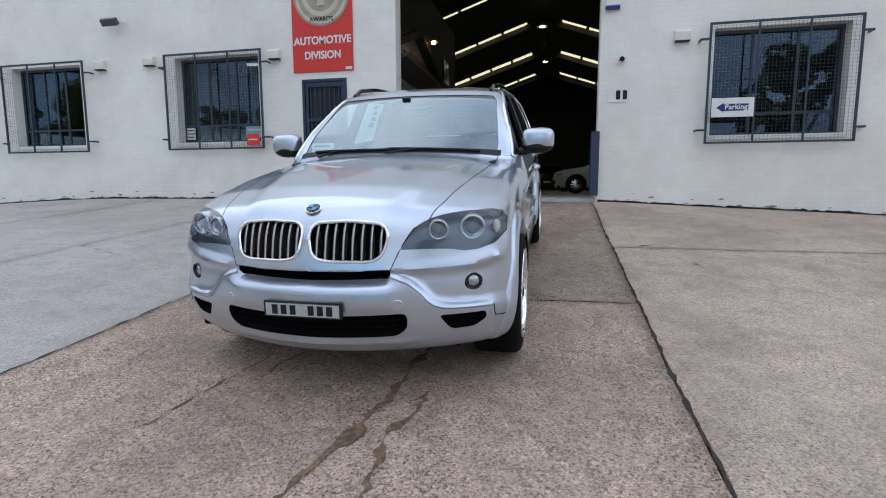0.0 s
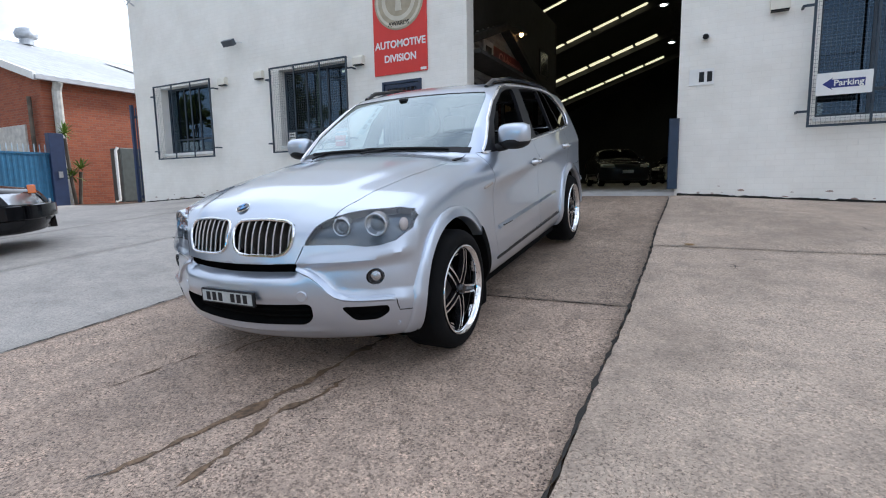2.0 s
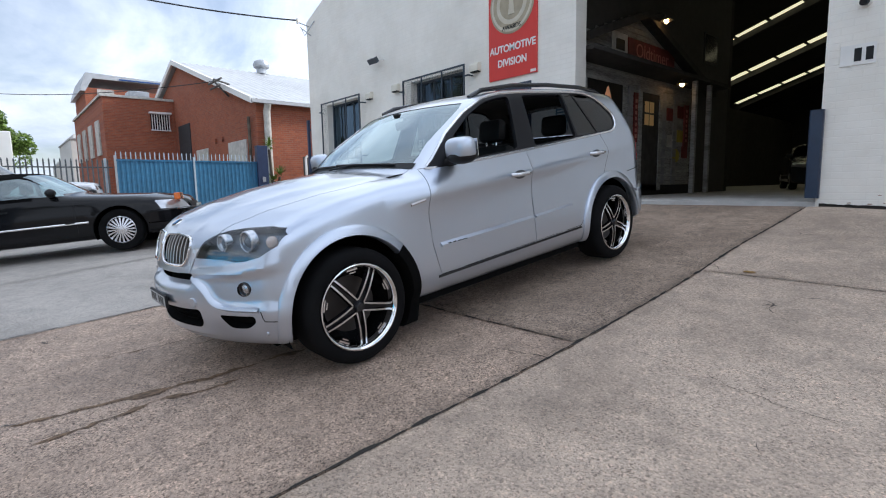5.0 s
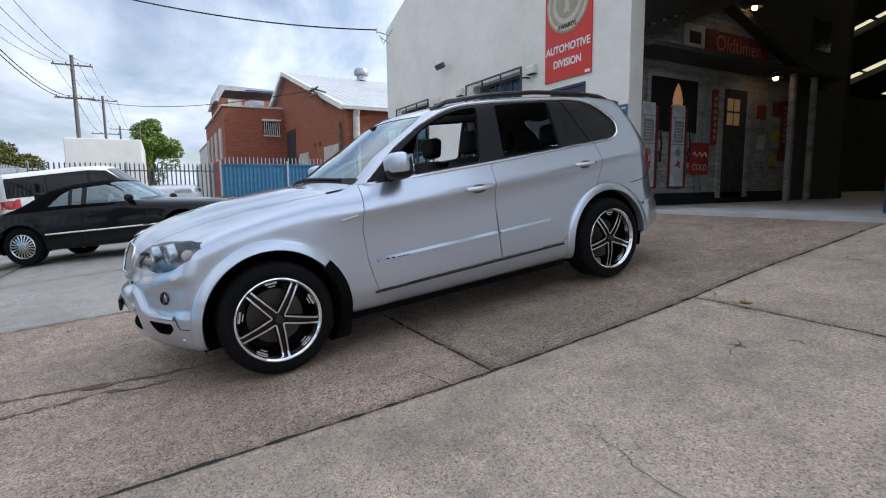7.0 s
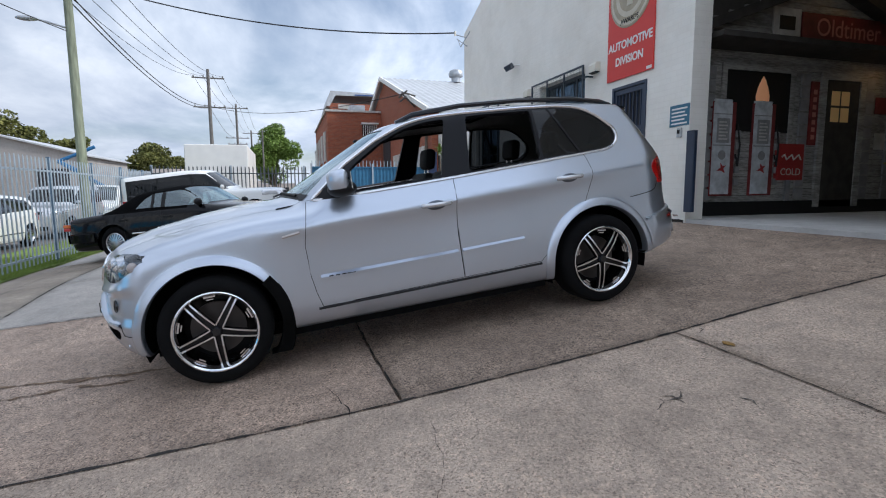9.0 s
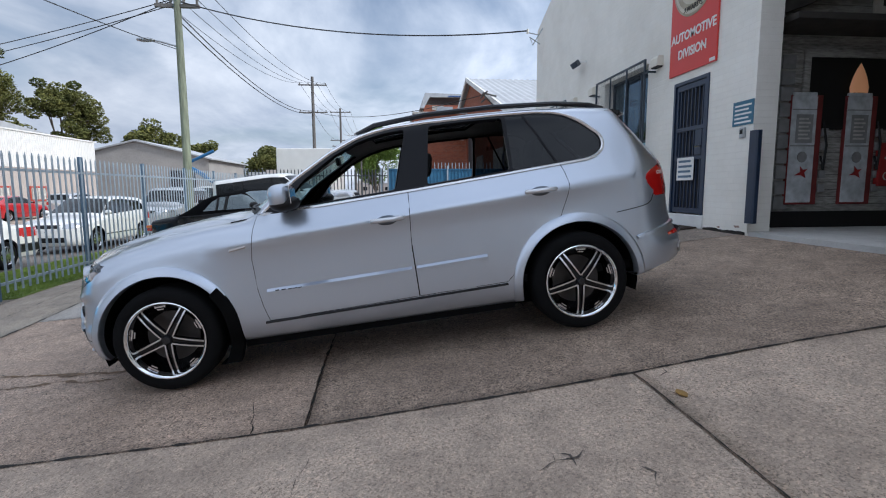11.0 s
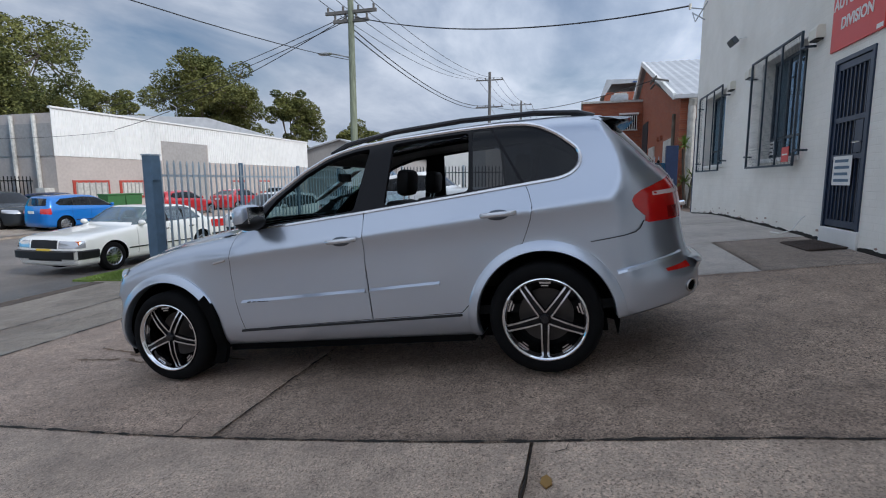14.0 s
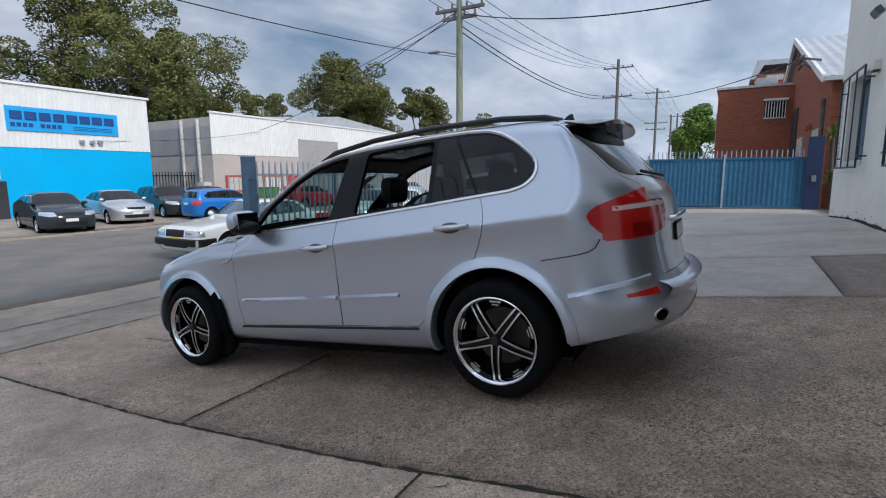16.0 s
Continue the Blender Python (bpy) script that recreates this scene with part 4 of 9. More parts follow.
def wheel_thing(parent, x, y, z, R, rim_r, width, style, side):
    """A wheel whose face looks towards +y (side 1) or -y (side -1)."""
    w = new("wheel")
    w.parent = parent
    w.matrix_basis = pose(x, y, z, 0, 0, 0 if side > 0 else 180)
    h = width
    bm = bmesh.new()
    lathe(bm, [(rim_r * 0.98, -0.035), (rim_r + 0.006, 0.0), (rim_r + 0.02, 0.006), ((rim_r + R) / 2, 0.004), (R - 0.018, -0.008), (R - 0.004, -0.03), (R, -0.05), (R, -h + 0.04), (R - 0.006, -h + 0.02), (R - 0.03, -h), (rim_r, -h + 0.01), (rim_r * 0.98, -h + 0.03)])
    skin = part("tyre", bm, M["rubber"], w, smooth=True)
    bm = bmesh.new()
    if style == "five":
        lathe(bm, [(rim_r * 1.012, -0.004), (rim_r * 1.0, 0.008), (rim_r * 0.975, 0.010), (rim_r * 0.945, 0.004), (rim_r * 0.905, -0.018), (rim_r * 0.90, -0.075)])
        part("rim_lip", bm, M["chrome"], w, "polished chrome outer lip", smooth=True)
        bm = lathe(bmesh.new(), [(rim_r * 0.885, -0.06), (rim_r * 0.88, -h + 0.03), (rim_r * 0.2, -h + 0.04)])
        part("barrel", bm, M["rim_black"], w, smooth=True)
        bm = lathe(bmesh.new(), [(0.0, -0.135), (rim_r * 0.66, -0.135), (rim_r * 0.66, -0.15)])
        part("brake_disc", bm, M["disc"], w, smooth=True)
        for i in range(5):
            a0 = radians((-92 if x > 0 else -85) + 72 * i)
            bm, face = bmesh.new(), bmesh.new()
            for s in (-1, 1):
                n = 7
                prev = prev_f = None
                for q in range(n):
                    t = q / (n - 1)
                    r = 0.034 + (rim_r * 0.90 - 0.034) * t
                    off = s * (0.0225 - 0.0050 * t)
                    hw = 0.0056 + 0.0012 * t
                    yy = -0.020 + 0.012 * math.sin(t * math.pi) - 0.018 * t
                    ring = []
                    for dx, dy in ((-hw - 0.004, -0.03), (-hw, 0), (hw, 0), (hw + 0.004, -0.03)):
                        lx, lz = r, off + dx
                        ring.append(bm.verts.new((lx * math.cos(a0) - lz * math.sin(a0), yy + dy, lx * math.sin(a0) + lz * math.cos(a0))))
                    fr = []
                    for dx in (-hw * 0.85, hw * 0.85):
                        lx, lz = r, off + dx
                        fr.append(face.verts.new((lx * math.cos(a0) - lz * math.sin(a0), yy + 0.0015, lx * math.sin(a0) + lz * math.cos(a0))))
                    if prev:
                        for c in range(3):
                            bm.faces.new((prev[c], prev[c + 1], ring[c + 1], ring[c]))
                        face.faces.new((prev_f[0], prev_f[1], fr[1], fr[0]))
                    prev, prev_f = ring, fr
            web = [bm.verts.new((r * math.cos(a0) - o * math.sin(a0), yy, r * math.sin(a0) + o * math.cos(a0))) for r, o, yy in ((0.034, -0.02, -0.028), (rim_r * 0.9, -0.016, -0.046), (rim_r * 0.9, 0.016, -0.046), (0.034, 0.02, -0.028))]
            bm.faces.new(web)
            sp = part("spoke", bm, M["rim_black"], w, smooth=True)
            part("spoke_face", face, M["alu"], sp, "machined bright spoke face")
            # small bright blocks where the black web meets the lip
            for ra, rb, hw in ((0.845, 0.885, 0.036), (0.785, 0.812, 0.022)):
                bm = box(bmesh.new(), rim_r * ra, rim_r * rb, -0.034, -0.026, -hw, hw)
                bmesh.ops.rotate(bm, verts=bm.verts, cent=(0, 0, 0), matrix=Matrix.Rotation(-a0 - radians(36), 3, "Y"))
                part("web_block", bm, M["alu"], sp)
        bm = bmesh.new()
        for k in range(30):
            a = radians(12 * k + 4)
            c = Vector((rim_r * 0.918 * math.cos(a), -0.02, rim_r * 0.918 * math.sin(a)))
            tube(bm, [c, c + Vector((0, 0.007, 0))], 0.0045, 6)
        tagged(part("rivets", bm, M["rim_black"], w), kind="stuff")
        bm = lathe(bmesh.new(), [(0.0, 0.006), (0.024, 0.005), (0.030, -0.002), (0.034, -0.03), (0.055, -0.05)], seg=24)
        part("centre_cap", bm, M["gloss"], w, smooth=True)
    else:
        n = {"mesh": 20, "spoke": 10, "disc": 14}.get(style, 10)
        lathe(bm, [(rim_r, -0.002), (rim_r * 0.96, 0.003), (rim_r * 0.90, -0.012), (rim_r * 0.88, -0.05)], seg=32)
        for k in range(n):
            a = 2 * math.pi * k / n
            hw = math.pi / n * rim_r * 0.42
            vs = [bm.verts.new((r * math.cos(a) - o * math.sin(a), yy, r * math.sin(a) + o * math.cos(a))) for r, o, yy in ((rim_r * 0.25, -hw * 0.6, -0.004), (rim_r * 0.9, -hw, -0.018), (rim_r * 0.9, hw, -0.018), (rim_r * 0.25, hw * 0.6, -0.004))]
            bm.faces.new(vs)
        lathe(bm, [(0.0, 0.002), (rim_r * 0.26, 0.0), (rim_r * 0.28, -0.02)], seg=32)
        part("rim", bm, M["alu"], w, smooth=True)
        part("barrel", lathe(bmesh.new(), [(rim_r * 0.89, -0.04), (rim_r * 0.5, -0.06), (0.0, -0.06)], seg=24), M["well"], w, smooth=True)
    return w


# ---- the silver car on the forecourt ----
def suv_creases(x, z):
    zc = 0.964 + 0.0505 * (0.82 - x) - 0.006 * np.clip(-1.3 - x, 0, 1)
    fade = np.clip((1.15 - x) / 0.4, 0, 1)
    return 0.044 * fade * np.exp(-np.abs(z - zc) / np.where(z > zc, 0.20, 0.075))


class SuvShell(Shell):
    def value(self, x, y, z):
        f = Shell.value(self, x, y, z)
        ya = np.abs(y)
        # raised middle of the bonnet, with two creases that spread towards the screen
        edge = 0.38 + (2.15 - x) * 0.24
        lift = 0.016 * (1 / (1 + np.exp(np.clip((ya - edge) / 0.018, -40, 40)))) * np.clip((x - 0.95) / 0.15, 0, 1) * np.clip((2.25 - x) / 0.2, 0, 1)
        f = np.where((x > 0.9) & (z > 0.9), f - lift, f)
        # bumper: fog lamp pocket between a crease and the raised blade, shelf under the slot, lip below the lower grille
        step = lambda u, w: 1 / (1 + np.exp(np.clip(-u / w, -40, 40)))
        blade = np.interp(ya, (0.40, 0.48, 0.545, 0.595, 0.67, 0.86, 0.95), (0.685, 0.662, 0.604, 0.547, 0.527, 0.516, 0.51))
        crease = np.interp(ya, (0.40, 0.59, 0.78, 0.91, 0.95), (0.695, 0.70, 0.703, 0.72, 0.73))
        d = -0.026 * step(z - blade - 0.010, 0.005) * step(crease - z, 0.009) * step(ya - 0.425, 0.012) * step(0.93 - ya, 0.015)
        d = d - 0.05 * step(z - 0.652, 0.006) * step(0.709 - z, 0.002) * step(0.395 - ya, 0.010)
        d = d + 0.016 * step(0.644 - z, 0.008) * step(z - 0.53, 0.012) * step(0.43 - ya, 0.02)
        d = d + 0.012 * np.exp(-((z - 0.352) / 0.012) ** 2) * step(0.50 - ya, 0.02)
        d = d + 0.014 * np.exp(-((z - crease - 0.022) / 0.020) ** 2) * step(ya - 0.44, 0.02) * step(0.90 - ya, 0.02)
        f = f - d * np.clip((x - 1.86) / 0.10, 0, 1)
        # the rear apron rises towards the tail
        return smax(f, np.where(x < -1.7, 0.355 + 0.16 * (-1.9 - x) - 0.06 * np.clip(0.75 - ya, 0, 0.5), 0.0) - z, 0.03)


SUV = SuvShell(
    top=[(-2.6, 1.46), (-2.3, 1.565), (-2.0, 1.635), (-1.6, 1.685), (-1.2, 1.712), (-0.8, 1.722), (-0.4, 1.715), (-0.1, 1.692), (0.1, 1.655), (0.22, 1.605), (0.95, 1.195), (1.03, 1.17), (1.3, 1.15), (1.6, 1.115), (1.9, 1.06), (2.1, 1.0), (2.2, 0.955), (2.3, 0.88), (2.45, 0.7)],
    nose=[(0.15, 2.10), (0.25, 2.21), (0.35, 2.28), (0.45, 2.315), (0.55, 2.322), (0.65, 2.31), (0.7, 2.295), (0.8, 2.27), (0.9, 2.24), (1.0, 2.175), (1.1, 2.1)],
    tail=[(0.2, -2.30), (0.32, -2.43), (0.42, -2.485), (0.55, -2.50), (0.61, -2.50), (0.65, -2.465), (0.70, -2.435), (0.75, -2.425), (0.85, -2.412), (1.0, -2.41), (1.12, -2.395), (1.2, -2.355), (1.4, -2.20), (1.6, -2.03), (1.75, -1.90)],
    side=[(0.15, 0.80), (0.25, 0.865), (0.3, 0.895), (0.36, 0.925), (0.43, 0.937), (0.55, 0.936), (0.7, 0.930), (0.85, 0.922), (0.97, 0.912), (1.03, 0.905), (1.1, 0.885), (1.16, 0.868), (1.25, 0.84), (1.4, 0.79), (1.55, 0.735), (1.65, 0.69), (1.75, 0.635), (1.85, 0.56)],
    axles=(1.4665, -1.4665), arch=0.43, flare=0.011, nose_c=(0.38, 0.10), tail_c=(0.15, 0.56), crown=(0.09, 0.055), k=(0.10, 0.09), belt=1.12, floor=0.27, creases=suv_creases, hub=0.385, nose_power=14, tail_power=7, upright=0.5, tail_k=0.028)
HUB, TYRE_R, RIM_R = 0.385, 0.36, 0.268
DLO = [(0.745, 1.145), (0.3, 1.160), (-0.31, 1.186), (-1.06, 1.225), (-1.41, 1.245), (-1.62, 1.256), (-1.70, 1.275), (-1.755, 1.318), (-1.774, 1.37), (-1.76, 1.43), (-1.65, 1.535), (-1.545, 1.603), (-1.45, 1.637), (-1.3, 1.655), (-1.0, 1.665), (-0.5, 1.667), (-0.25, 1.66), (-0.1, 1.638), (0.02, 1.605), (0.22, 1.52), (0.48, 1.365), (0.68, 1.195)]


def silver_suv():
    m = Matrix((
        (-0.0020, 1.0, 0.0, -1.13), (-0.99314, -0.0020, -0.1170, 4.495), (-0.1170, 0.0, 0.99314, 0.444), (0, 0, 0, 1)))
    car = thing("car", m, "silver four-wheel-drive wagon with black five-spoke wheels and open windows", "car")
    bm = SUV.half(-1.75, 1.70, 150, 84, 112)
    side = lambda c: c.y > 0.45
    front = lambda c: c.x > 1.75
    # doors first, then the windows and arches over them
    cut(bm, [(0.775, 1.15), (0.80, 1.01), (0.828, 0.85), (0.82, 0.636), (0.80, 0.52), (0.77, 0.412), (-0.285, 0.437), (-0.275, 0.8), (-0.30, 1.20), (0.2, 1.19)], (0, 2), side, 20)
    cut(bm, [(-0.30, 1.21), (-0.275, 0.8), (-0.285, 0.437), (-0.93, 0.45), (-0.985, 0.50), (-1.005, 0.55), (-1.04, 0.63), (-1.09, 0.71), (-1.21, 0.807), (-1.373, 0.875), (-1.41, 0.957), (-1.44, 1.03), (-1.455, 1.10), (-1.44, 1.19), (-1.41, 1.27)], (0, 2), side, 21)
    cut(bm, DLO, (0, 2), side, 10)
    cut(bm, round_poly([(0.60, 1.170), (-0.215, 1.206), (-0.335, 1.632), (-0.2, 1.624), (-0.08, 1.603), (0.02, 1.575), (0.2, 1.495), (0.41, 1.36)], 0.03, 3), (0, 2), side, 11)
    cut(bm, round_poly([(-0.44, 1.215), (-1.045, 1.245), (-1.06, 1.637), (-0.7, 1.642), (-0.51, 1.637)], 0.03, 3), (0, 2), side, 12)
    cut(bm, round_poly([(-1.07, 1.247), (-1.62, 1.276), (-1.69, 1.293), (-1.735, 1.328), (-1.752, 1.375), (-1.737, 1.43), (-1.635, 1.522), (-1.535, 1.585), (-1.44, 1.618), (-1.3, 1.634), (-1.085, 1.642)], 0.02, 2), (0, 2), side, 13)
    ar = [a for a in arc(1.4665, HUB, 0.437, -25, 205, 40)]
    cut(bm, ar + [(1.0, 0.1), (1.95, 0.1)], (0, 2), side, 1)
    ar = [a for a in arc(-1.4665, HUB, 0.443, -25, 205, 40)]
    cut(bm, ar + [(-1.95, 0.1), (-1.0, 0.1)], (0, 2), side, 1)
    # glass ahead and behind
    ys = [0.0, 0.15, 0.3, 0.45, 0.58, 0.68, 0.735]
    ws = [(0.925 - 0.28 * y * y, y) for y in ys] + [(0.70, 0.735), (0.20, 0.665)] + [(0.195 - 0.16 * y * y, y) for y in (0.63, 0.45, 0.3, 0.15)] + [(0.195, -0.02), (0.925, -0.02)]
    cut(bm, ws, (0, 1), lambda c: c.z > 1.12 and c.x > -0.2, 40)
    cut(bm, [(-0.02, 1.598), (0.55, 1.60), (0.69, 1.592), (0.705, 1.52), (0.685, 1.43), (0.678, 1.33), (0.655, 1.292), (0.58, 1.270), (0.4, 1.266), (-0.02, 1.262)], (1, 2), lambda c: c.x < -1.84, 41)
    cut(bm, [(-0.02, -0.06), (0.36, -0.09), (0.38, -0.5), (0.37, -0.95), (-0.02, -0.98)], (1, 0), lambda c: c.z > 1.5, 60)
    # bonnet
    hd = [(0.955 - 0.28 * y * y, y) for y in (0.0, 0.3, 0.5, 0.66, 0.745)] + [(1.3, 0.705), (1.68, 0.646), (1.926, 0.601), (2.076, 0.561), (2.5, 0.561), (2.5, -0.02), (0.955, -0.02)]
    cut(bm, hd, (0, 1), lambda c: c.z > 0.93 and c.x > 0.7, 30)
    cut(bm, [(-0.02, 0.711), (0.402, 0.711), (0.443, 0.805), (0.493, 0.891), (0.561, 0.934), (0.562, 0.96), (-0.02, 0.96)], (1, 2), lambda c: c.x > 1.9, 30)
    # nose
    kid = [(0.016, 0.875), (0.022, 0.912), (0.05, 0.931), (0.2, 0.938), (0.34, 0.925), (0.375, 0.905), (0.388, 0.865), (0.372, 0.80), (0.345, 0.768), (0.30, 0.757), (0.12, 0.760), (0.06, 0.770), (0.03, 0.80)]
    cut(bm, kid, (1, 2), front, 32)
    head = [(0.443, 0.805), (0.493, 0.891), (0.561, 0.934), (0.62, 0.947), (0.697, 0.954), (0.827, 0.952), (0.88, 0.936), (0.905, 0.90), (0.908, 0.849), (0.857, 0.80), (0.79, 0.784), (0.729, 0.781), (0.652, 0.796), (0.538, 0.803)]
    cut(bm, head, (1, 2), lambda c: c.x > 1.79, 31)
    cut(bm, [(-0.02, 0.709), (0.395, 0.709), (0.398, 0.69), (0.38, 0.668), (-0.02, 0.664)], (1, 2), front, 35)
    cut(bm, round_poly([(-0.05, 0.505), (0.475, 0.51), (0.47, 0.43), (0.42, 0.39), (-0.05, 0.385)], 0.035, 4), (1, 2), front, 33)
    cut(bm, round_poly([(0.612, 0.486), (0.824, 0.478), (0.823, 0.44), (0.768, 0.402), (0.665, 0.402)], 0.022, 3), (1, 2), front, 34)
    cut(bm, arc(0.764, 0.627, 0.040, 0, 342, 19), (1, 2), lambda c: c.x > 1.9, 36)
    # tail
    tail_x = lambda c: c.x < -1.95
    cut(bm, [(-0.02, 0.70), (0.58, 0.70), (0.60, 0.93), (0.60, 1.12), (0.575, 1.215), (0.66, 1.262), (0.70, 1.31), (0.71, 1.43), (0.725, 1.53), (0.70, 1.607), (-0.02, 1.612)], (1, 2), lambda c: c.x < -1.84 and c.y < 0.79, 43)
    cut(bm, [(-0.02, 1.598), (0.55, 1.60), (0.69, 1.592), (0.705, 1.52), (0.685, 1.43), (0.678, 1.33), (0.655, 1.292), (0.58, 1.270), (0.4, 1.266), (-0.02, 1.262)], (1, 2), lambda c: c.x < -1.84, 41)
    lamp = [(0.40, 1.116), (0.615, 1.121), (0.565, 1.196), (0.66, 1.183), (0.77, 1.158), (0.97, 1.08), (0.97, 0.93), (0.74, 0.927), (0.64, 0.930), (0.45, 0.957), (0.388, 1.05)]
    cut(bm, lamp, (1, 2), lambda c: c.x < -2.12, 42)
    cut(bm, [(-2.045, 1.07), (-2.06, 1.10), (-2.10, 1.125), (-2.2, 1.158), (-2.30, 1.185), (-2.6, 1.2), (-2.6, 0.928), (-2.23, 0.927), (-2.135, 0.952), (-2.10, 0.985), (-2.06, 1.03)], (0, 2), lambda c: c.y > 0.60 and c.x < -1.9, 42)
    bm.verts.index_update()
    P = lambda name, tags, material, parent=car, label="", **k: skin_part(name, panel(bm, tags, **k), material, parent, label)
    body = P("body", {0}, M["silver"], both=True, label="silver metallic body shell")
    P("bonnet", {30}, M["silver"], both=True, gap=0.005, skirt=0.02)
    # Added black sheet under the skin, so the panel gaps read as shaded.
    P("gap_shade_backing", {0, 20, 21, 30, 43}, M["well"], both=True, offset=-0.013, label="black backing added to fill the panel gaps with shade")
    P("windscreen", {40}, M["screen"], both=True, offset=-0.004, label="clear windscreen").visible_shadow = False
    P("rear_window", {41}, M["tint"], both=True, offset=-0.006, label="dark tinted rear window")
    P("sunroof", {60}, M["tint"], both=True, gap=0.004, skirt=0.01)
    P("tailgate", {43}, M["silver"], both=True, gap=0.0045, skirt=0.02)
    for mir in (False, True):
        s = -1 if mir else 1
        P("front_door", {20}, M["silver"], mirror=mir, gap=0.0042, skirt=0.02)
        P("rear_door", {21}, M["silver"], mirror=mir, gap=0.0042, skirt=0.02)
        P("window_frame", {10}, M["pillar"], mirror=mir, offset=-0.002, skirt=0.03, label="gloss black window frame and pillars")
        P("quarter_window", {13}, M["tint"], mirror=mir, offset=-0.004, label="dark tinted quarter window")
        # chrome line round the side windows
        pts = [SUV.at_side(x, z, 0.002) for x, z in round_poly(DLO, 0.03, 2)]
        pts = [Vector((p.x, s * p.y, p.z)) for p in pts]
        part("window_trim", tube(bmesh.new(), pts + pts[:1], 0.0125, 6, False), M["trim_bright"], car, "bright window trim", smooth=True)
        # slanting joint between the fixed pane of the rear door and the quarter window
        dv = bmesh.new()
        rows = [[dv.verts.new((q.x, s * q.y, q.z)) for q in (SUV.at_side(-1.215 - 0.185 * k / 8 + 0.009, 1.645 - 0.385 * k / 8, 0.0005), SUV.at_side(-1.215 - 0.185 * k / 8 - 0.009, 1.645 - 0.385 * k / 8, 0.0005))] for k in range(9)]
        for a, b in zip(rows, rows[1:]):
            dv.faces.new((a[0], a[1], b[1], b[0]))
        part("window_divider", dv, M["pillar"], car)
        # joint of the rear bumper under the lamp
        knots = ((-2.105, 0.945), (-2.08, 0.90), (-2.05, 0.882), (-2.00, 0.872), (-1.88, 0.858), (-1.768, 0.847))
        seam = [SUV.at_side(a[0] + (b[0] - a[0]) * k / 6, a[1] + (b[1] - a[1]) * k / 6, 0.0055) for a, b in zip(knots, knots[1:]) for k in range(6)]
        part("bumper_seam", tube(bmesh.new(), [(p.x, s * p.y, p.z) for p in seam], 0.0030, 6), M["black"], car)
        # door skins inside
        P("door_lining", {20, 21}, M["cabin"], mirror=mir, offset=-0.07)
        # wheel arch lips
        for ax in (1.4665, -1.4665):
            lip = bmesh.new()
            rings = []
            for x, z in arc(ax, HUB, 1.0, -14, 194 if ax < 0 else 150, 44):
                ux, uz = x - ax, z - HUB
                row = []
                for r, out in ((0.432, -0.05), (0.433, 0.010), (0.439, 0.019), (0.478, 0.019), (0.494, 0.013), (0.4985, 0.010), (0.4995, -0.006)):
                    px, pz = ax + ux * r, max(HUB + uz * r, 0.285)
                    q = SUV.at_side(px, pz, out)
                    row.append(lip.verts.new((q.x, s * q.y, q.z)))
                rings.append(row)
            for a, b in zip(rings, rings[1:]):
                for k in range(len(a) - 1):
                    lip.faces.new((a[k], a[k + 1], b[k + 1], b[k]))
            part("wheel_arch_trim", lip, M["silver"], car, smooth=True)
            well = bmesh.new()
            lathe(well, [(0.455, 0.90), (0.455, 0.52), (0.0, 0.50)], seg=40)
            bmesh.ops.translate(well, verts=well.verts, vec=(ax, 0, HUB))
            bmesh.ops.delete(well, geom=[v for v in well.verts if v.co.z < 0.2], context="VERTS")
            if s < 0:
                bmesh.ops.scale(well, verts=well.verts, vec=(1, -1, 1))
            part("wheel_well", well, M["well"], car, smooth=True)
            wheel_thing(car, ax, s * 0.966, HUB, TYRE_R, RIM_R, 0.27, "five", s)
            # black splash guard round the rear of the front arch
            if ax > 0:
                fl = bmesh.new()
                rows = []
                for px, pz in arc(0, 0, 1.0, 141, 222, 18):
                    row = []
                    for r, out in ((0.415, -0.12), (0.418, 0.022), (0.428, 0.026), (0.490 + 0.03 * max(0, -pz), 0.024), (0.499 + 0.03 * max(0, -pz), -0.005)):
                        wz = max(HUB + pz * r, 0.15)
                        q = SUV.at_side(ax + px * r, max(wz, 0.30), out)
                        row.append(fl.verts.new((q.x, s * q.y, wz)))
                    rows.append(row)
                for a, b in zip(rows, rows[1:]):
                    for k in range(4):
                        fl.faces.new((a[k], a[k + 1], b[k + 1], b[k]))
                part("mud_flap", fl, M["well"], car, "black plastic mud flap", smooth=True)
        # sill gap and lower rubbing strips
        def strip(name, pts, hw, out, material, label=""):
            b2 = bmesh.new()
            rows = []
            for x, z in pts:
                rows.append([b2.verts.new((q.x, s * q.y, q.z)) for q in (SUV.at_side(x, z - hw, 0.0), SUV.at_side(x, z - hw * 0.85, out), SUV.at_side(x, z - hw * 0.1, out), SUV.at_side(x, z + hw, 0.0))])
            for a, b in zip(rows, rows[1:]):
                for k in range(3):
                    b2.faces.new((a[k], a[k + 1], b[k + 1], b[k]))
            b2.faces.new(rows[0])
            b2.faces.new(rows[-1][::-1])
            return part(name, b2, material, car, label)
        line = lambda x0, z0, x1, z1, n=14: [(x0 + (x1 - x0) * i / n, z0 + (z1 - z0) * i / n) for i in range(n + 1)]
        strip("sill_gap", line(0.80, 0.404, -0.93, 0.436), 0.009, 0.010, M["black"], "black gap above the sill")
        strip("rubbing_strip", line(0.755, 0.622, -0.255, 0.643), 0.015, 0.024, M["silver"])
        strip("rubbing_strip", line(-0.29, 0.644, -0.80, 0.660), 0.013, 0.022, M["silver"])
